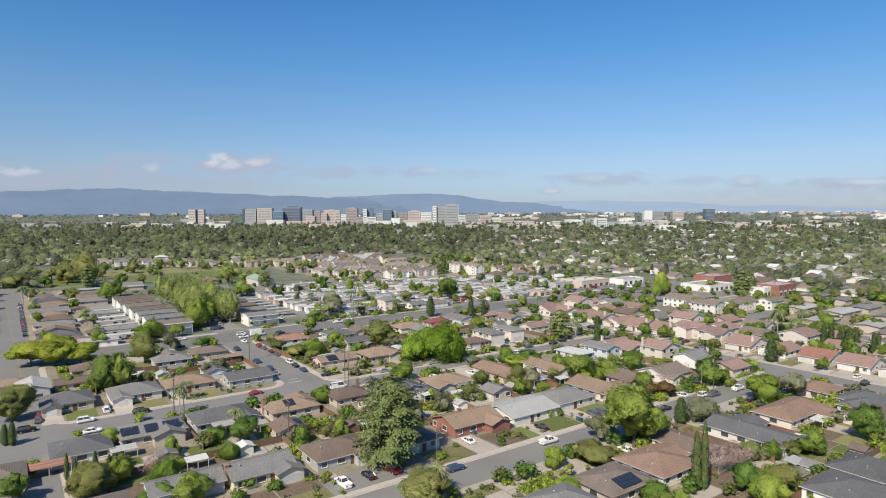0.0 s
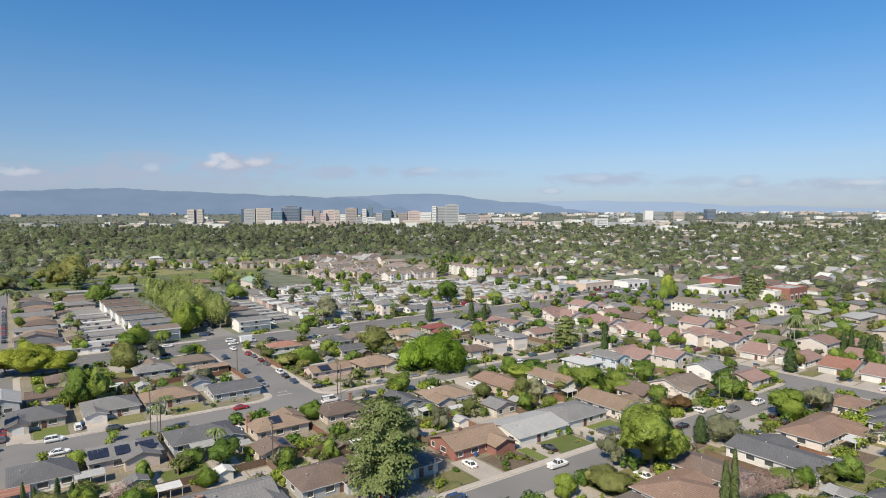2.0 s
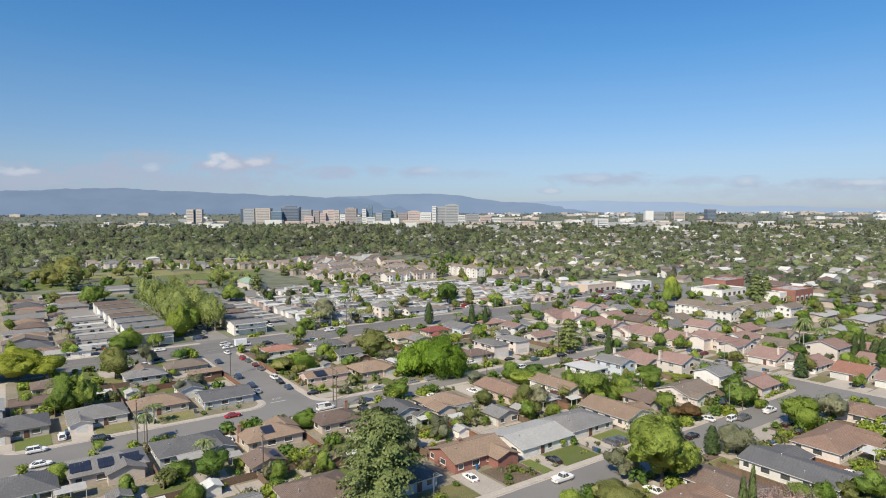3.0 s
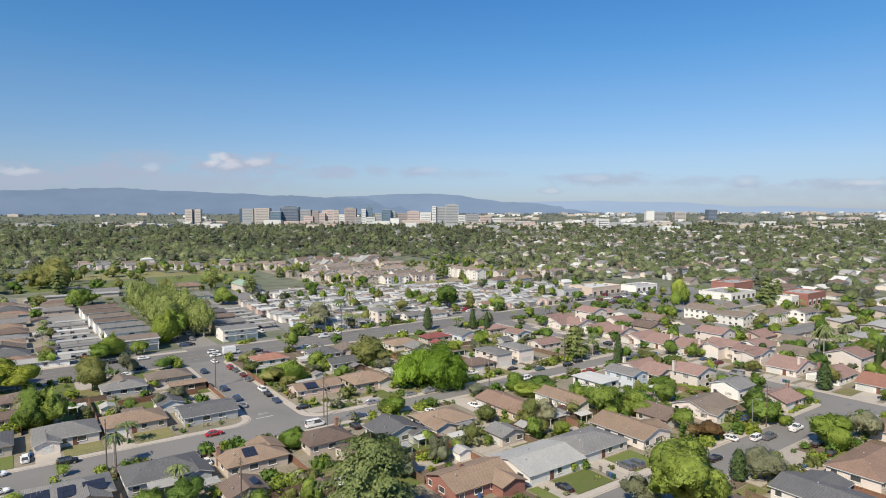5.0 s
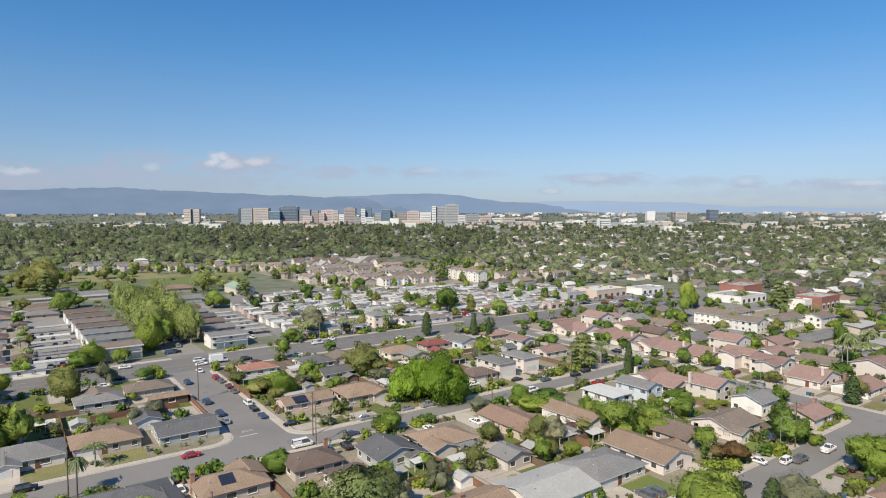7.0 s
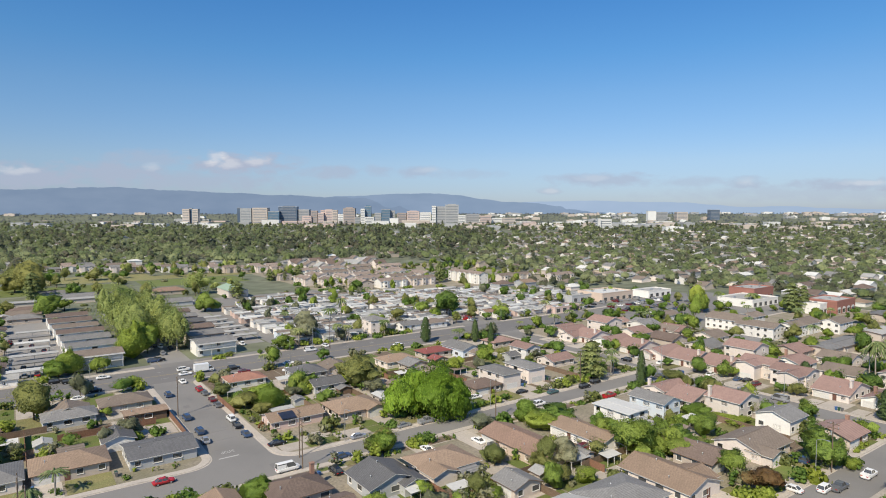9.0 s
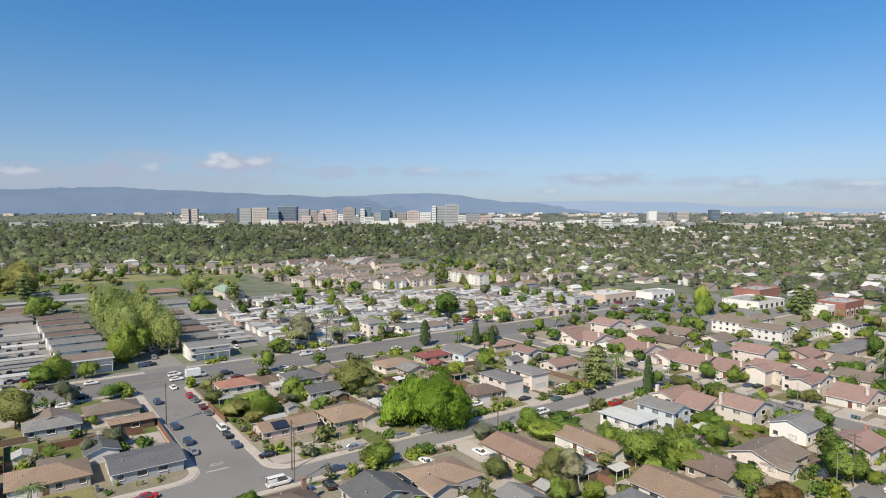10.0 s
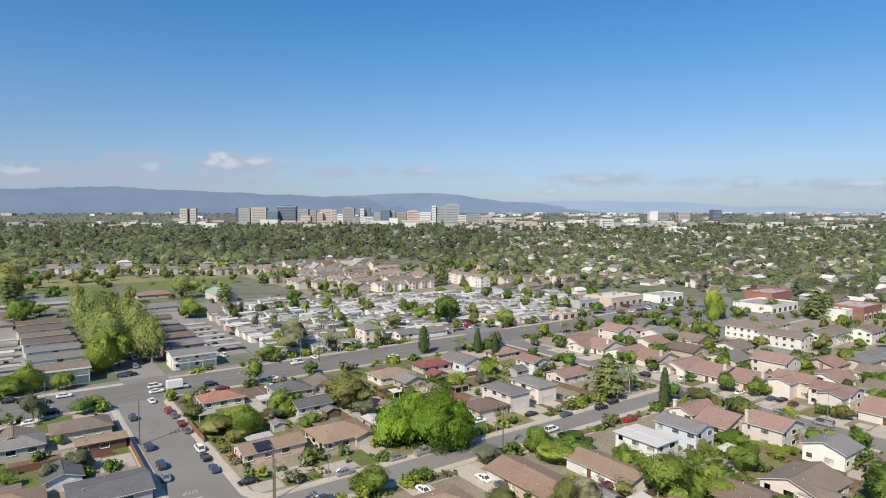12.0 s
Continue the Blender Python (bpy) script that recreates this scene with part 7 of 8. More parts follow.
# ---- far woods ----
def far_trees(count, y0, y1, size, leaves, seed, leafsize, name, label, lumps=4):
    r = np.random.default_rng(seed)
    yy = np.sqrt(r.uniform(y0 ** 2, y1 ** 2, count))
    xx = r.uniform(-0.78, 0.78, count) * yy
    out, tint, cores, softs = [], [], [], []
    for x, y in zip(xx, yy):
        if math.hypot(x, y) > 4860:
            continue
        u, v = to_uv(x, y)
        if not open_ground(u, v):
            continue
        east = x > 0.08 * y and y < 1700
        kind = r.uniform()
        h = size * r.uniform(0.5, 1.45) * (0.8 if east else 1.05)
        w = h * r.uniform(0.85, 1.4)
        grove = 0.5 + 0.5 * noise.noise(Vector((x * 0.006, y * 0.003, 1.7)))
        tall = y0 < 2000 and kind < (0.07 if east else 0.08 + 0.3 * max(0.0, 0.55 - grove))
        if tall:
            h, w = h * r.uniform(1.2, 1.7), w * 0.5
        z = rise(math.hypot(x, y))
        a = r.uniform(0, 6.28, lumps)
        q = r.uniform(0.12, 0.26, lumps)
        c = np.stack([x + np.cos(a) * q * w, y + np.sin(a) * q * w, z + h * r.uniform(0.4, 0.66, lumps)], 1)
        c[0] = (x, y, z + h * 0.52)
        rr = np.minimum(w, h) * r.uniform(0.26, 0.36, lumps)
        rr[0] = np.minimum(w, h) * 0.41
        cores.append((c, rr))
        d = sphere_dirs(leaves, r)
        d[:, 2] = np.abs(d[:, 2]) - 0.4 * r.uniform(size=leaves)
        pos = np.array([x, y, z + h * 0.5]) + d * np.array([w / 2, w / 2, h / 2]) * r.uniform(0.86, 1.1, (leaves, 1)) * (1 + 0.2 * np.sin(d[:, :1] * 5 + h * 9) * np.cos(d[:, 1:2] * 6 + w * 7))
        out.append(leaf_quads(pos, d + 0.22 * r.normal(size=d.shape), leafsize * h * r.uniform(0.7, 1.3, leaves), r, 0.8))
        softs.append(0.7 * d + np.array([0, -0.1, 0.75]) + 0.16 * r.normal(size=d.shape))
        # groves of one kind: neighbours share their green
        tint.append(r.uniform(0.0, 0.2) if tall else min(0.9, max(0.05, 0.4 * grove + 0.95 * r.uniform() - 0.2 + (0.06 if east else 0.0))))
    BV, BF = (ICO_V, ICO_F) if y0 < 900 else (OCT_V, OCT_F)
    mids = np.concatenate([q[0] for q in cores])
    core = core_balls(mids, np.concatenate([q[1] for q in cores]), 0.85, r, BV, BF)
    out_dir = core[0] - mids.repeat(len(BV), 0)
    out_dir = 0.7 * out_dir / np.linalg.norm(out_dir, axis=1, keepdims=True) + np.array([0, -0.1, 0.75])
    me = quads_mesh(name, np.concatenate(out), WOODS if y0 < 2600 else DISTANT_HAZED, core, np.concatenate(softs), out_dir)
    tint = np.array(tint, dtype=np.float32)
    me.attributes.new("tint", "FLOAT", "FACE").data.foreach_set("value", np.concatenate([tint.repeat(leaves), tint.repeat(lumps * len(BF))]))
    ob = new(name, me)
    return tagged(ob, label, "", "", "stuff")


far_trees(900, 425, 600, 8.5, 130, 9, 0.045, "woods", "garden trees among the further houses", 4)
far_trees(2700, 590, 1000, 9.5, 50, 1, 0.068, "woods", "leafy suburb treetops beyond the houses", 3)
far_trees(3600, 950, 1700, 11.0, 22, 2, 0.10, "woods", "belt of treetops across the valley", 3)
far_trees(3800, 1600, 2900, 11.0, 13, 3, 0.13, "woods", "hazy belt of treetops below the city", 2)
far_trees(5600, 2700, 4850, 8.0, 6, 4, 0.21, "woods", "distant treetops on the plain, coloured grey-green as through haze", 1)

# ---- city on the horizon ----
# tower and window-band colours are paled, with distance haze mixed in
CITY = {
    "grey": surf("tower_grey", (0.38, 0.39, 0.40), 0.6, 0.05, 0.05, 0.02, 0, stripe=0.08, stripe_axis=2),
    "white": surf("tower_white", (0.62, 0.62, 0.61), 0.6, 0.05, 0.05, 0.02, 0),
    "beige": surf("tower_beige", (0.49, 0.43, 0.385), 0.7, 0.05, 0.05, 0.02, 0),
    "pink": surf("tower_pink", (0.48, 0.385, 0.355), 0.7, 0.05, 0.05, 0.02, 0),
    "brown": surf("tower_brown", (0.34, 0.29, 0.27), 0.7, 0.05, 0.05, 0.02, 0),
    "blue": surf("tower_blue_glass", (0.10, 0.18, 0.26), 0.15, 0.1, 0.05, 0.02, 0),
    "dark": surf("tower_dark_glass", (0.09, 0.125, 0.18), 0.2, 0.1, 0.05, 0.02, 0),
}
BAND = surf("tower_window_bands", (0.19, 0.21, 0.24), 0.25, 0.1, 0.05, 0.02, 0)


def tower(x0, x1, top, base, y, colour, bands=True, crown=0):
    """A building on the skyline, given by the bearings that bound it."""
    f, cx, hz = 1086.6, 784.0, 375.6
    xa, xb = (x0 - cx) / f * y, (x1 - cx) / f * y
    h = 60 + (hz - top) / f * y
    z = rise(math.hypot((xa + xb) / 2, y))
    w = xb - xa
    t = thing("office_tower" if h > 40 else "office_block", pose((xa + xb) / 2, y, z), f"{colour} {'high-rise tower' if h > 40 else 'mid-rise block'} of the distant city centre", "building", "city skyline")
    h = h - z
    d = max(14.0, min(w * 0.8, 40))
    s = Shape()
    s.box(-w / 2, w / 2, 0, d, -2, h)
    if crown:
        s.box(-w * 0.3, w * 0.3, d * 0.2, d * 0.8, h, h + crown)
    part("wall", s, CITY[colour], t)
    if bands and h > 18:
        s = Shape()
        n = int(h / 7.5)
        for k in range(n):
            zz = 4 + k * (h - 5) / n
            s.box(-w / 2 + w * 0.06, w / 2 - w * 0.06, -0.25, 0.0, zz, zz + 2.6)
            s.box(-w / 2 - 0.25, -w / 2, d * 0.06, d * 0.94, zz, zz + 2.6)
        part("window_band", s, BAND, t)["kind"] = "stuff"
    s = Shape()
    s.box(-w / 2 - 0.3, w / 2 + 0.3, -0.3, d + 0.3, h - 1.4, h + 0.8)
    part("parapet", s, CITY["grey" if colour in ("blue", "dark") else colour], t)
    return t


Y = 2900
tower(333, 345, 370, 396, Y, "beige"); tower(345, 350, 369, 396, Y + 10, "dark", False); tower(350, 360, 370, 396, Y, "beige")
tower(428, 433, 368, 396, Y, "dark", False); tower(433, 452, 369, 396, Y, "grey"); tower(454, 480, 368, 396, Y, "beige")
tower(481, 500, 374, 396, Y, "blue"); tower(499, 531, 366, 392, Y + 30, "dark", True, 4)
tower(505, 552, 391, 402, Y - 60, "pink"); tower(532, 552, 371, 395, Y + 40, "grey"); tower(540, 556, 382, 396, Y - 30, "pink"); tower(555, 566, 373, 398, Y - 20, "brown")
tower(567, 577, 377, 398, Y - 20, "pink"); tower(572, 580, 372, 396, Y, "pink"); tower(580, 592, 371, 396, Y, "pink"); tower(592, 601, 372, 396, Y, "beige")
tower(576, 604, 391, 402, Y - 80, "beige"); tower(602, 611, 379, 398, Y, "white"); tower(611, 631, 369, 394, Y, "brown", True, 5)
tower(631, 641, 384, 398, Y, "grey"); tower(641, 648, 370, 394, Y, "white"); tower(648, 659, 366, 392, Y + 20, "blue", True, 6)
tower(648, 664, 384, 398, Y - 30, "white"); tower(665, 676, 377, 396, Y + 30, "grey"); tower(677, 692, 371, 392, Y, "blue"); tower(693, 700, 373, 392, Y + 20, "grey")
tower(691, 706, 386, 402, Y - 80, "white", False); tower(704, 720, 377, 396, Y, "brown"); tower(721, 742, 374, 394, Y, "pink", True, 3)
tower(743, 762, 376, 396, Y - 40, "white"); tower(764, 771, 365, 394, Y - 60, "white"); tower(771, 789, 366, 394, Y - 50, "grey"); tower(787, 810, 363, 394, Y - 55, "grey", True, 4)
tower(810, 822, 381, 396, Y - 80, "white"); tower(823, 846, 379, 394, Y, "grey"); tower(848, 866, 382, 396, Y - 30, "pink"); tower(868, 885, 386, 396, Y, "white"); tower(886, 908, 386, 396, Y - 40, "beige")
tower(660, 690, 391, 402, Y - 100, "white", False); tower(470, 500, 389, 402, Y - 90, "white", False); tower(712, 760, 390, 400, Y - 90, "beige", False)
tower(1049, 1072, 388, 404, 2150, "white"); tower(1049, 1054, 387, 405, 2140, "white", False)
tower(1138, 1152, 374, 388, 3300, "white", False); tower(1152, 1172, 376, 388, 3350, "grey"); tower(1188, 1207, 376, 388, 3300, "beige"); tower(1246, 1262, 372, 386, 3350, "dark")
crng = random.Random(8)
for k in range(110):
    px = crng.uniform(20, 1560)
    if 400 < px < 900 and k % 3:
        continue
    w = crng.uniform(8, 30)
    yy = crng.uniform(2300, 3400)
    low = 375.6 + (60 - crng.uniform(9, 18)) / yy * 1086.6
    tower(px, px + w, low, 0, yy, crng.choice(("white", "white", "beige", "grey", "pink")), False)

# low pale sheds and offices of the plain, seen between the trees
LOW = {k: Shape() for k in ("white", "beige", "grey")}
for k in range(240):
    yy = math.sqrt(crng.uniform(1900 ** 2, 4600 ** 2))
    xx = crng.uniform(-0.72, 0.72) * yy
    if crng.random() < 0.6:
        xx = abs(xx)
    elif yy < 3200:
        continue
    z = rise(math.hypot(xx, yy))
    w, d, h = crng.uniform(14, 70), crng.uniform(15, 40), crng.uniform(9, 15)
    b = LOW[crng.choice(("white", "beige", "beige", "grey"))]
    b.box(xx - w / 2, xx + w / 2, yy - d / 2, yy + d / 2, z - 2, z + h)
    b.box(xx - w * 0.2, xx + w * 0.1, yy - d * 0.2, yy + d * 0.2, z + h, z + h + 1.8)
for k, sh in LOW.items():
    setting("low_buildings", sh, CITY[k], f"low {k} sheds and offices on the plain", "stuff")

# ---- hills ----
# evenly glowing backdrop: the air's haze is put into the hills' blue
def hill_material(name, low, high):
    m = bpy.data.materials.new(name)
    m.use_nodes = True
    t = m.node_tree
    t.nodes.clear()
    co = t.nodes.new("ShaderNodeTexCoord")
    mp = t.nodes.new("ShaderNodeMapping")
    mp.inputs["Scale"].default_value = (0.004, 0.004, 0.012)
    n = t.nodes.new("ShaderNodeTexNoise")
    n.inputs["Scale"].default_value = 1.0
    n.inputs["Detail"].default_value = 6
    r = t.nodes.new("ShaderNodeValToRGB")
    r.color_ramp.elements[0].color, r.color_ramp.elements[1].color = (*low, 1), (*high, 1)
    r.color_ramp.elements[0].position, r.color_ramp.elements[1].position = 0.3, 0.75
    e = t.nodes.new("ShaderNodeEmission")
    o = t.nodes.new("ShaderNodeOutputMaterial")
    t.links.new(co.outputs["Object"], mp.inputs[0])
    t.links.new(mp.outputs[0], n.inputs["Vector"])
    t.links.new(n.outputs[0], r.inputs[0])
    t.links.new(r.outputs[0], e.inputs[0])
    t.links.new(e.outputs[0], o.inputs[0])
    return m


def ridge(name, knots, radius, mat, label, jag):
    """A line of hazy hills on the horizon: crest heights by bearing."""
    f, cx, hz = 1086.6, 784.0, 375.6
    s = Shape()
    n = 420
    prev = None
    px0, px1 = knots[0][0], knots[-1][0]
    for k in range(n + 1):
        px = px0 + (px1 - px0) * k / n
        for (a, ya), (b, yb) in zip(knots, knots[1:]):
            if a <= px <= b:
                q = (px - a) / (b - a)
                q = q * q * (3 - 2 * q)
                top = ya + (yb - ya) * q
                break
        top += jag * noise.fractal(Vector((px * 0.045, radius * 0.01, 3.3)), 0.9, 2.1, 5)
        tx = (px - cx) / f
        dirv = Vector((tx, 1, 0)).normalized()
        depth = radius * dirv.y
        z = 60 + (hz - top) / f * depth
        cols = []
        for j, (rr, zz) in enumerate(((radius - 120, 20), (radius - 70, 20 + 0.45 * (z - 20)), (radius - 25, 20 + 0.85 * (z - 20)), (radius, z), (radius + 30, 0))):
            wob = 14 * noise.noise(Vector((px * 0.06, j * 1.7, radius * 0.02))) if 0 < j < 3 else 0
            cols.append((dirv.x * (rr + wob), dirv.y * (rr + wob), zz + wob * 0.4))
        if prev:
            for j in range(4):
                s.poly([prev[j], cols[j], cols[j + 1], prev[j + 1]])
        prev = cols
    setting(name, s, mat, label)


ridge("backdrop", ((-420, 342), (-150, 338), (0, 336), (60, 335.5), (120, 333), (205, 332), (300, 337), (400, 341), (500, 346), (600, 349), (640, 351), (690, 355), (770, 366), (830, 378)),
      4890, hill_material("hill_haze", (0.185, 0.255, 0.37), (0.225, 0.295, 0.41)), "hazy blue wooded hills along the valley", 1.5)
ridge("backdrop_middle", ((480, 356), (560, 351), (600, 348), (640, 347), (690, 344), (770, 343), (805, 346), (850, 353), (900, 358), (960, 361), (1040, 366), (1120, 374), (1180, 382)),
      4910, hill_material("middle_hill_haze", (0.215, 0.295, 0.42), (0.25, 0.33, 0.46)), "hazy pale blue hills further along the valley", 0.8)
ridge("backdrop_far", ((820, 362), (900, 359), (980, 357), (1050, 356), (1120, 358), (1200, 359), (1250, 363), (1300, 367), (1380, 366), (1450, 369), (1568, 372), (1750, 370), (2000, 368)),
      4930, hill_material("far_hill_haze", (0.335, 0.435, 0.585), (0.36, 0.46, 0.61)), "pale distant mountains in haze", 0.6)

# ---- yards: patios, grass, fences, planting ----
yrng = random.Random(17)
KEPT = [(o.matrix_basis.translation.x, o.matrix_basis.translation.y) for o in scene.objects if o.parent is None and o.name.split(".")[0] == "house"]
grass_s, dry_s, pat_s, soil_s = Shape(), Shape(), Shape(), Shape()
MULCH = surf("mulch", (0.17, 0.13, 0.095), 0.95, 0.3, 2.0, 0.3, 0.3)


def yard_row(u0, u1, v0, v1, step=9.0):
    """Fills a strip of back gardens with patches, and planting along the lot lines."""
    u = u0
    k = 0
    while u < u1:
        w = min(step * yrng.uniform(0.7, 1.25), u1 - u)
        if w < 1.5:
            break
        a, b = v0 + yrng.uniform(0, 1), v1 - yrng.uniform(0, 1)
        m = (a + b) / 2 + yrng.uniform(-2, 2)
        for lo, hi in ((a, m), (m + 0.2, b)):
            s = yrng.choice((grass_s, dry_s, pat_s, soil_s, grass_s, pat_s))
            s.box(u + 0.2, u + w - 0.2, lo, hi, 0.0, 0.135 + 0.004 * (k % 5))
            k += 1
        for q in range(4):
            kd = yrng.choice(("round", "lime", "olive", "round", "lime", "grey"))
            big = yrng.random()
            h = yrng.uniform(0.8, 2.2) if big < 0.6 else yrng.uniform(2.2, 4.6)
            shrub(kd, u + yrng.uniform(0, w), yrng.choice((a + 0.8, b - 0.8, yrng.uniform(a, b))), h, yrng.uniform(1.2, 2.6) if big < 0.6 else yrng.uniform(2.5, 5.0))
        u += w


for u0, u1, v0, v1 in ((14, 76, 232, 252), (14, 76, 254, 284), (94, 236, 228, 248), (94, 236, 248, 284), (16, 228, 141, 153.5), (16, 228, 154, 165),
                       (60, 230, 60, 77), (60, 230, 40, 59), (-28, 60, 60, 100), (14, 60, 116, 129), (160, 230, 116, 126), (14, 76, 183, 188), (94, 228, 183, 187),
                       (94, 236, 200, 211), (60, 230, 94, 103), (199, 230, 118, 132), (200, 230, 84, 103), (198, 230, 60, 83), (246, 320, 60, 96)):
    yard_row(u0, u1, v0, v1)
for nm, s, mt, lab, kd in (("lawn_patches", grass_s, GRASS, "small green lawns of the back gardens", "stuff"), ("dry_grass_patches", dry_s, DRYGRASS, "dry grass of the back gardens", "stuff"),
                           ("paving", pat_s, CONCRETE, "concrete patios behind the houses", "structure"), ("planting_beds", soil_s, MULCH, "dark mulch beds in the gardens", "stuff")):
    setting(nm, s, mt, lab, kd, at(0, 0))


def fence(u, v, length, along="u", mat=None, h=1.8):
    """A board fence: panels between posts."""
    t = thing("fence", at(u, v, 0.1, 0 if along == "u" else 90), "weathered brown board fence between gardens" if mat is not RED_WOOD else "reddish-brown board fence between gardens", "fence", "garden fences")
    n = max(1, round(length / 6.0))
    key = ("panel", round(h, 1), mat is RED_WOOD)
    if key not in SHARED:
        s = Shape()
        s.box(-2.94, 2.94, -0.03, 0.03, 0.05, h)
        s.box(-2.94, 2.94, 0.03, 0.08, h - 0.35, h - 0.25)
        SHARED[key] = s.mesh("panel", mat or WOOD)
        p = Shape()
        p.box(-0.06, 0.06, -0.06, 0.06, -0.1, h + 0.08)
        SHARED[key + ("post",)] = p.mesh("post", mat or WOOD)
    for k in range(n):
        o = part("panel", SHARED[key], None, t)
        o.matrix_basis = Matrix.Translation((3.0 + 6.0 * k, 0, 0))
    for k in range(n + 1):
        o = part("post", SHARED[key + ("post",)], None, t)
        o.matrix_basis = Matrix.Translation((6.0 * k, 0, 0))


for u, v, L in ((16, 153.8, 42), (59, 153.8, 36), (96, 153.8, 30), (127, 156.0, 12), (148, 150.5, 30), (178, 152.0, 24), (16, 253, 30), (48, 243, 24), (96, 248.5, 30), (128, 248.5, 30), (160, 249, 36), (64, 59.5, 36), (105, 60, 36), (145, 60, 36)):
    fence(u, v, L, "u", RED_WOOD if int(u) % 3 == 0 else WOOD)
for u, v, L in ((40.8, 228, 24), (22.8, 230, 18), (58.3, 228, 15), (76.5, 217, 33), (57.5, 141, 24), (76, 160, 15), (95.3, 141, 24), (112.6, 141, 24), (131.5, 141, 12), (150.5, 146, 18), (39, 160, 12),
                (113.5, 226, 21), (131.5, 226, 21), (150, 224, 24), (170, 224, 24), (112, 78, 12), (128.5, 76, 15), (147, 72, 24), (168, 76, 20), (92.8, 238, 18), (207, 200, 24), (172, 142, 15), (205, 130, 24)):
    fence(u, v, L, "v", RED_WOOD if int(u) % 2 == 0 else WOOD)


def shed(u, v, w, d, roof, wall):
    house(u, v, w, d, "v", False, roof, wall, 1, "s", garage=False, detail=0, eave=2.1, category="shed", group="garden sheds")


for u, v, w, d, rf, wl in ((44.5, 238, 4.5, 5, "pale grey", "white"), (30, 158, 5, 4, "grey", "grey"), (47, 152, 4, 4, "white", "white"), (75, 150, 5, 4, "brown", "dark brown"), (111, 148, 4.5, 4, "pale grey", "white"),
                           (136, 152, 5, 4, "pale grey", "beige"), (152, 154, 4, 5, "grey", "beige"), (171, 153, 6, 4, "white", "white"), (187, 150, 5, 4.5, "taupe", "beige"), (129, 238, 5, 4, "grey", "dark brown"), (146, 233, 6, 4, "taupe", "beige"),
                           (112, 236, 4, 4, "grey", "grey"), (168, 240, 5, 5, "taupe", "beige"), (148, 64, 5, 4.5, "grey", "white"), (168, 62, 5, 4, "brown", "beige"), (110, 66, 4.5, 4, "grey", "beige")):
    shed(u, v, w, d, rf, wl)

# the crowded corner garden: clumps along its pavement
for k in range(16):
    shrub(yrng.choice(("grey", "olive", "lime", "russet" if k % 5 == 0 else "round")), 94.6 + yrng.uniform(0, 2.5), 212.5 + 1.7 * k, yrng.uniform(0.9, 2.6), yrng.uniform(1.2, 2.6))
# hedges and planted fronts that stand out
for kd, u, v, h, w, d in (("lime", 72.9, 158.9, 2.4, 11, 3.0), ("lime", 92.7, 95.8, 1.3, 9, 2.4), ("lime", 103.2, 152.0, 2.0, 4, 2.5), ("round", 44, 285.5, 2.0, 20, 2.0), ("olive", 190, 314.5, 1.8, 14, 3.0), ("round", 176, 316, 2.2, 8, 3.0),
                          ("lime", 206, 206, 1.6, 12, 2.0), ("round", 228, 140, 1.8, 2.0, 12), ("lime", 228, 158, 1.6, 2.0, 10), ("olive", 232.5, 205, 1.2, 5, 3)):
    shrub(kd, u, v, h, w, d, True)
for k in range(46):
    # flower-bed shrubs in the front gardens
    base, rowv = yrng.choice(((16, 206.5), (96, 201.5), (85, 119), (20, 119)))
    shrub(yrng.choice(("round", "olive", "lime", "grey")), base + yrng.uniform(0, 58), rowv + yrng.uniform(0, 5), yrng.uniform(0.6, 1.5), yrng.uniform(0.9, 2.2))

for kd, u, v, h, w in (("round", 103.0, 120.5, 1.6, 2.6), ("olive", 107.0, 123.0, 1.9, 2.8), ("olive", 109.5, 119.5, 1.7, 2.4), ("grey", 104.5, 124.5, 1.2, 1.8), ("olive", 101.8, 118.4, 1.0, 2.2), ("lime", 84.5, 120.5, 1.8, 3.4), ("round", 91.5, 124.0, 1.3, 2.2),
                       ("lime", 88.0, 100.2, 1.2, 3.0), ("olive", 83.5, 101.0, 1.1, 2.6), ("grey", 91.0, 101.2, 1.5, 2.4), ("umbrella", 186.6, 116.6, 2.6, 6.5), ("round", 201.6, 114.6, 2.8, 5.0), ("lime", 164.5, 120.5, 2.4, 4.4), ("lime", 168.0, 119.0, 2.0, 3.0), ("lime", 127.5, 127.0, 2.6, 3.0), ("round", 131.0, 125.8, 2.4, 2.8)):
    shrub(kd, u, v, h, w)
shrub("lime", 95.5, 97.6, 1.3, 11.0, 1.6, True)
for kd, lst in SHRUBS.items():
    core = core_balls(np.concatenate([q[1] for q in lst]), np.concatenate([q[2] for q in lst]), 0.9, None, OCT_V, OCT_F)
    ob = new("shrubs", quads_mesh("shrubs", np.concatenate([q[0] for q in lst]), LEAVES[kd], core, np.concatenate([q[3] for q in lst])))
    tagged(ob, "clipped and loose garden shrubs", "", "", "stuff")

# front gardens of the near street
drive(93.6, 100.2, 117.4, 129.0)
drive(136.0, 144.5, 117.4, 127.0)
drive(135.2, 141.4, 168.0, 186.8)
drive(121.2, 127.0, 176.5, 186.8)
drive(55.0, 62.0, 178.0, 187.0)
flat("planting_bed", MULCH, 101.0, 111.5, 117.6, 127.0, 0.17, "bark-mulched front garden bed with shrubs", "stuff")
lawn(112.0, 115.0, 117.6, 125.5)
lawn(82.0, 93.2, 117.6, 125.5, True)
flat("parking_pad", ASPHALT, 55.0, 81.0, 117.4, 126.0, 0.17, "worn grey asphalt parking pad")
lawn(173.0, 192.0, 58.0, 70.0, True)
lawn(183.5, 192.0, 93.2, 97.5)
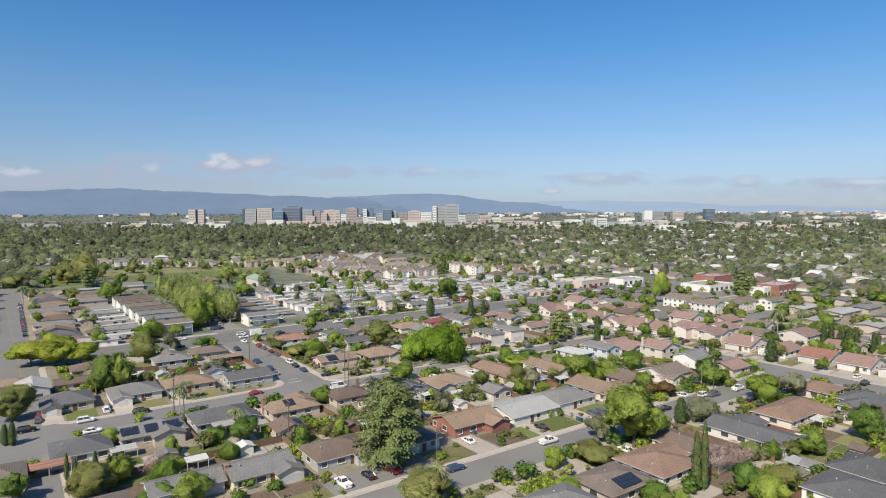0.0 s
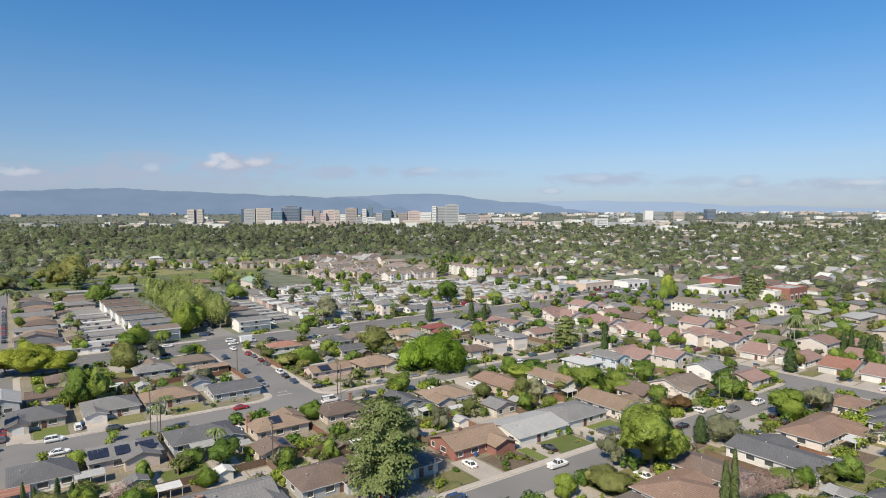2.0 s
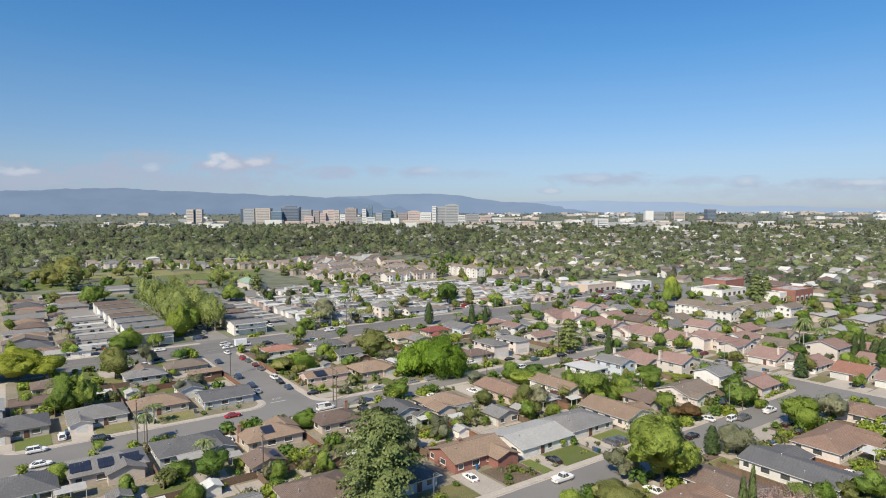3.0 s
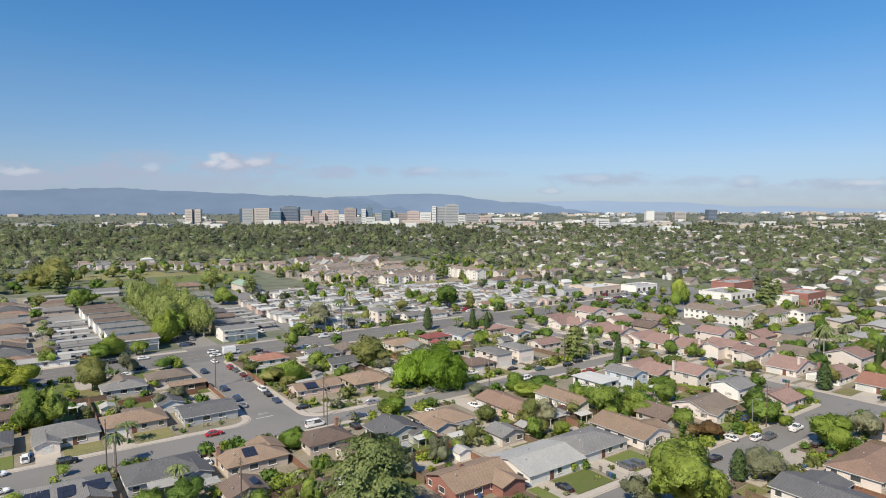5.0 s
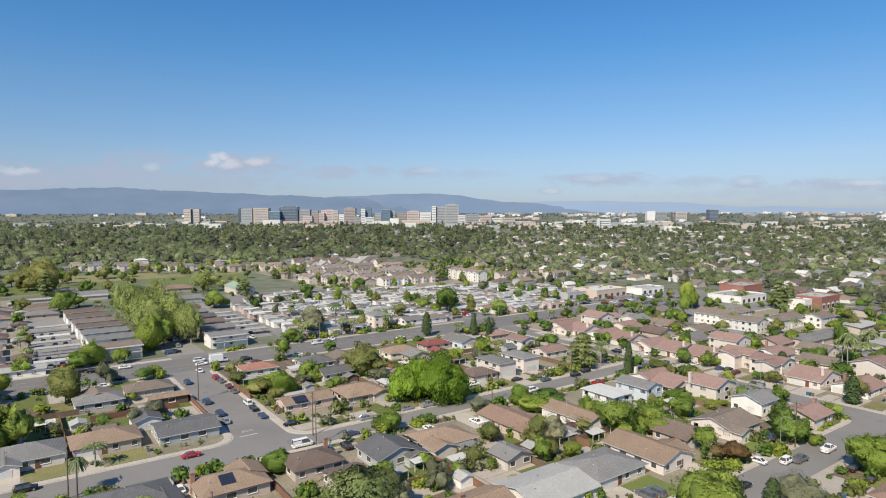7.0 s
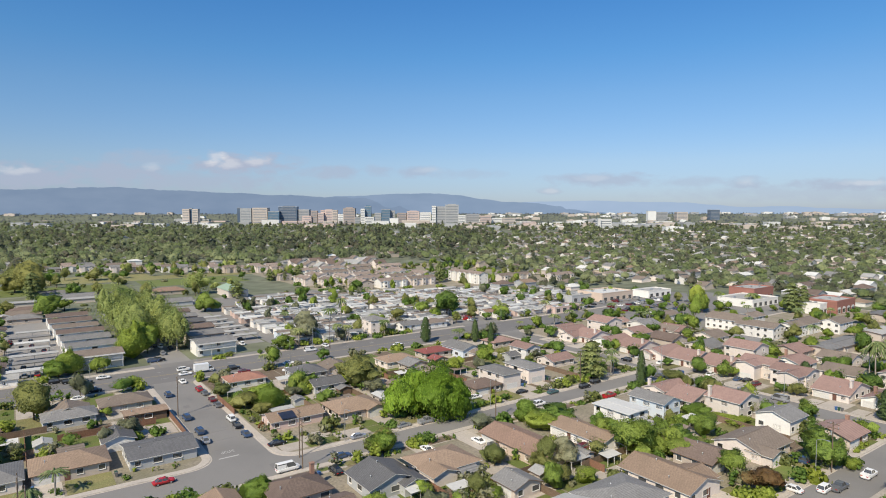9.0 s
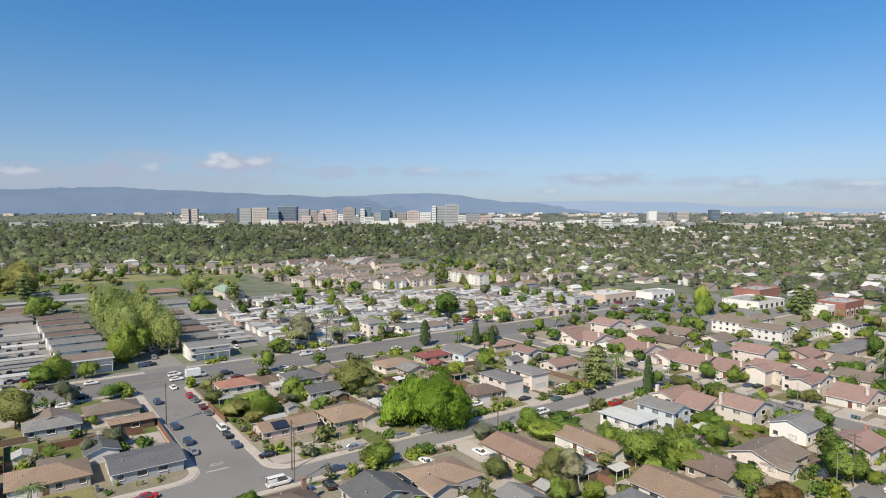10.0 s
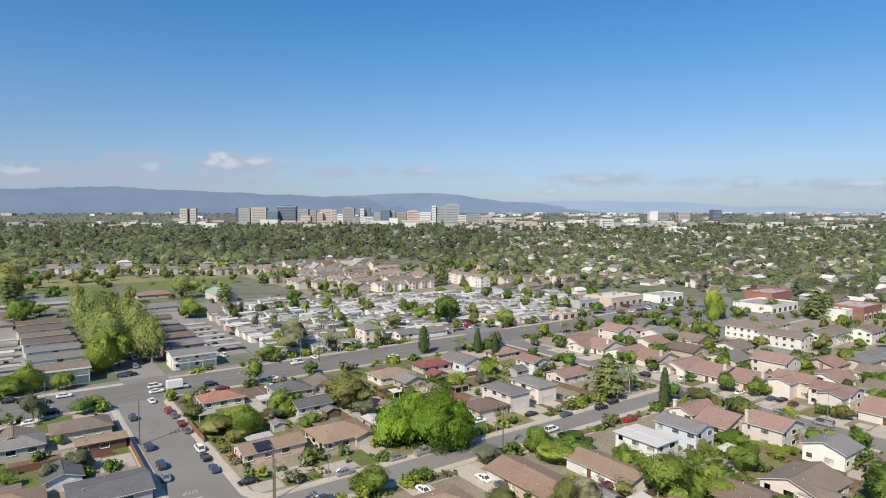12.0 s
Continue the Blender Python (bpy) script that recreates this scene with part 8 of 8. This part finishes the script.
drive(172.5, 183.0, 92.6, 102.6)
lawn(183.2, 189.5, 117.6, 124.0)
lawn(88.0, 99.0, 91.5, 96.0)

# driveways of the tiled houses
for k in range(-3, 12):
    drive(244.4, 254.5, 106.5 + 13.3 * k, 113.5 + 13.3 * k)
    if k % 3 == 0:
        lawn(244.6, 253.5, 114.0 + 13.3 * k, 118.8 + 13.3 * k, True)
    else:
        drive(244.6, 250.5, 114.0 + 13.3 * k, 117.8 + 13.3 * k)
for vv in (137, 151, 164.5, 175.5):
    drive(221.5, 229.4, vv - 3, vv + 3)

# ---- bins by the kerb ----
def wheelie_bin(u, v, tone):
    t = thing("wheelie_bin", at(u, v, 0.15, yrng.uniform(-15, 15)), f"{tone} plastic wheelie bin standing by a house", "bin", "wheelie bins")
    s = Shape()
    s.solid([(-0.22, -0.25, 0.0), (0.22, -0.25, 0.0), (0.22, 0.25, 0.0), (-0.22, 0.25, 0.0)], [(-0.3, -0.36, 1.0), (0.3, -0.36, 1.0), (0.3, 0.36, 1.0), (-0.3, 0.36, 1.0)])
    part("body", s, BIN[tone], t)
    s = Shape()
    s.solid([(-0.32, -0.4, 1.0), (0.32, -0.4, 1.0), (0.32, 0.4, 1.0), (-0.32, 0.4, 1.0)], [(-0.28, -0.34, 1.1), (0.28, -0.34, 1.1), (0.28, 0.34, 1.08), (-0.28, 0.34, 1.08)])
    part("lid", s, BIN[tone], t)


BIN = {k: surf("bin_" + k.replace(" ", "_"), c, 0.5, 0.08, 3.0, 0.5, 0) for k, c in (("dark green", (0.03, 0.08, 0.045)), ("blue", (0.05, 0.12, 0.28)), ("grey", (0.12, 0.12, 0.125)))}
for k, (u, v) in enumerate(((41.5, 211), (24.5, 211), (57.5, 209.5), (76.8, 184), (95.5, 183), (112.3, 186), (131.2, 211), (113.5, 211), (150.5, 118.5), (131.8, 118.3), (101.0, 128.5), (80.5, 127), (199.6, 119), (183.5, 209.5), (196.5, 209.5), (115.5, 96), (172.0, 95.5), (244.0, 133), (244.2, 160), (244.1, 187))):
    for q in range(2 + k % 2):
        wheelie_bin(u, v + 0.85 * q, ("dark green", "blue", "grey")[(k + q) % 3])

# ---- poles, lamps, solar racks ----
def utility_pole(u, v, h=12.0, turn=0):
    t = thing("utility_pole", at(u, v, 0.1, turn), "tall brown timber utility pole with a crossarm", "utility pole", "utility poles")
    s = Shape()
    s.tube((0, 0, -0.2), (0, 0, h), 0.17, 0.11, 8)
    part("pole", s, POLE, t)
    for z in (h - 0.6, h - 1.6):
        s = Shape()
        s.box(-1.3, 1.3, -0.07, 0.07, z, z + 0.14)
        part("crossarm", s, POLE, t)
    for x in (-1.1, -0.4, 0.4, 1.1):
        s = Shape()
        s.tube((x, 0, h - 0.46), (x, 0, h - 0.26), 0.05, 0.04, 6)
        part("insulator", s, STEEL, t)
    s = Shape()
    s.tube((0.3, 0, h - 3.2), (0.3, 0, h - 2.3), 0.22, 0.22, 8)
    part("transformer", s, STEEL, t)


for q in ((94.0, 188.9), (153.5, 188.6), (78.7, 246.4), (38.8, 191.7), (39.9, 184.2), (57.7, 150.3), (193.8, 115.4), (200.2, 198.2), (96.2, 196.0), (154.2, 302.7)):
    utility_pole(*q, turn=90)


def street_lamp(u, v, turn=0, h=8.5):
    t = thing("street_lamp", at(u, v, 0.1, turn), "slim grey steel street lamp with a curved arm", "street lamp", "street lamps")
    s = Shape()
    s.tube((0, 0, -0.1), (0, 0, h), 0.1, 0.06, 8)
    part("pole", s, STEEL, t)
    s = Shape()
    s.tube((0, 0, h - 0.05), (0, -1.0, h + 0.45), 0.05, 0.045, 6)
    s.tube((0, -1.0, h + 0.45), (0, -2.2, h + 0.5), 0.045, 0.04, 6)
    part("arm", s, STEEL, t)
    s = Shape()
    s.box(-0.16, 0.16, -2.8, -2.1, h + 0.42, h + 0.56)
    part("lamp_head", s, STEEL, t)


for u, v, tn in ((80.5, 116.6, 0), (188.5, 116.6, 0), (110, 198.8, 0), (160, 198.8, 0), (243.6, 150, 90), (243.6, 196, 90), (60, 288.0, 180), (130, 288, 180), (100, 311.8, 0), (150, 311.8, 0), (210, 311.8, 0), (262, 311.8, 0), (280, 311.8, 0)):
    street_lamp(u, v, tn)

for u, v, z, tu, tv, nu, nv in ((24.5, 174.3, 3.75, 0, 19, 4, 2), (29.5, 174.0, 3.75, 0, 19, 3, 2), (34.5, 174.0, 3.75, 0, 19, 4, 2), (66.5, 172.5, 3.9, 0, 19, 3, 2), (101.5, 217.8, 3.6, 0, 19, 4, 2), (61.5, 156.5, 3.6, -19, 0, 3, 2),
                                (111.0, 170.5, 3.6, 19, 0, 2, 3), (104.5, 81.5, 3.5, 0, 15, 6, 2), (108, 165, 3.6, 19, 0, 3, 2)):
    solar(u, v, z + 0.05, tu, tv, nu, nv)
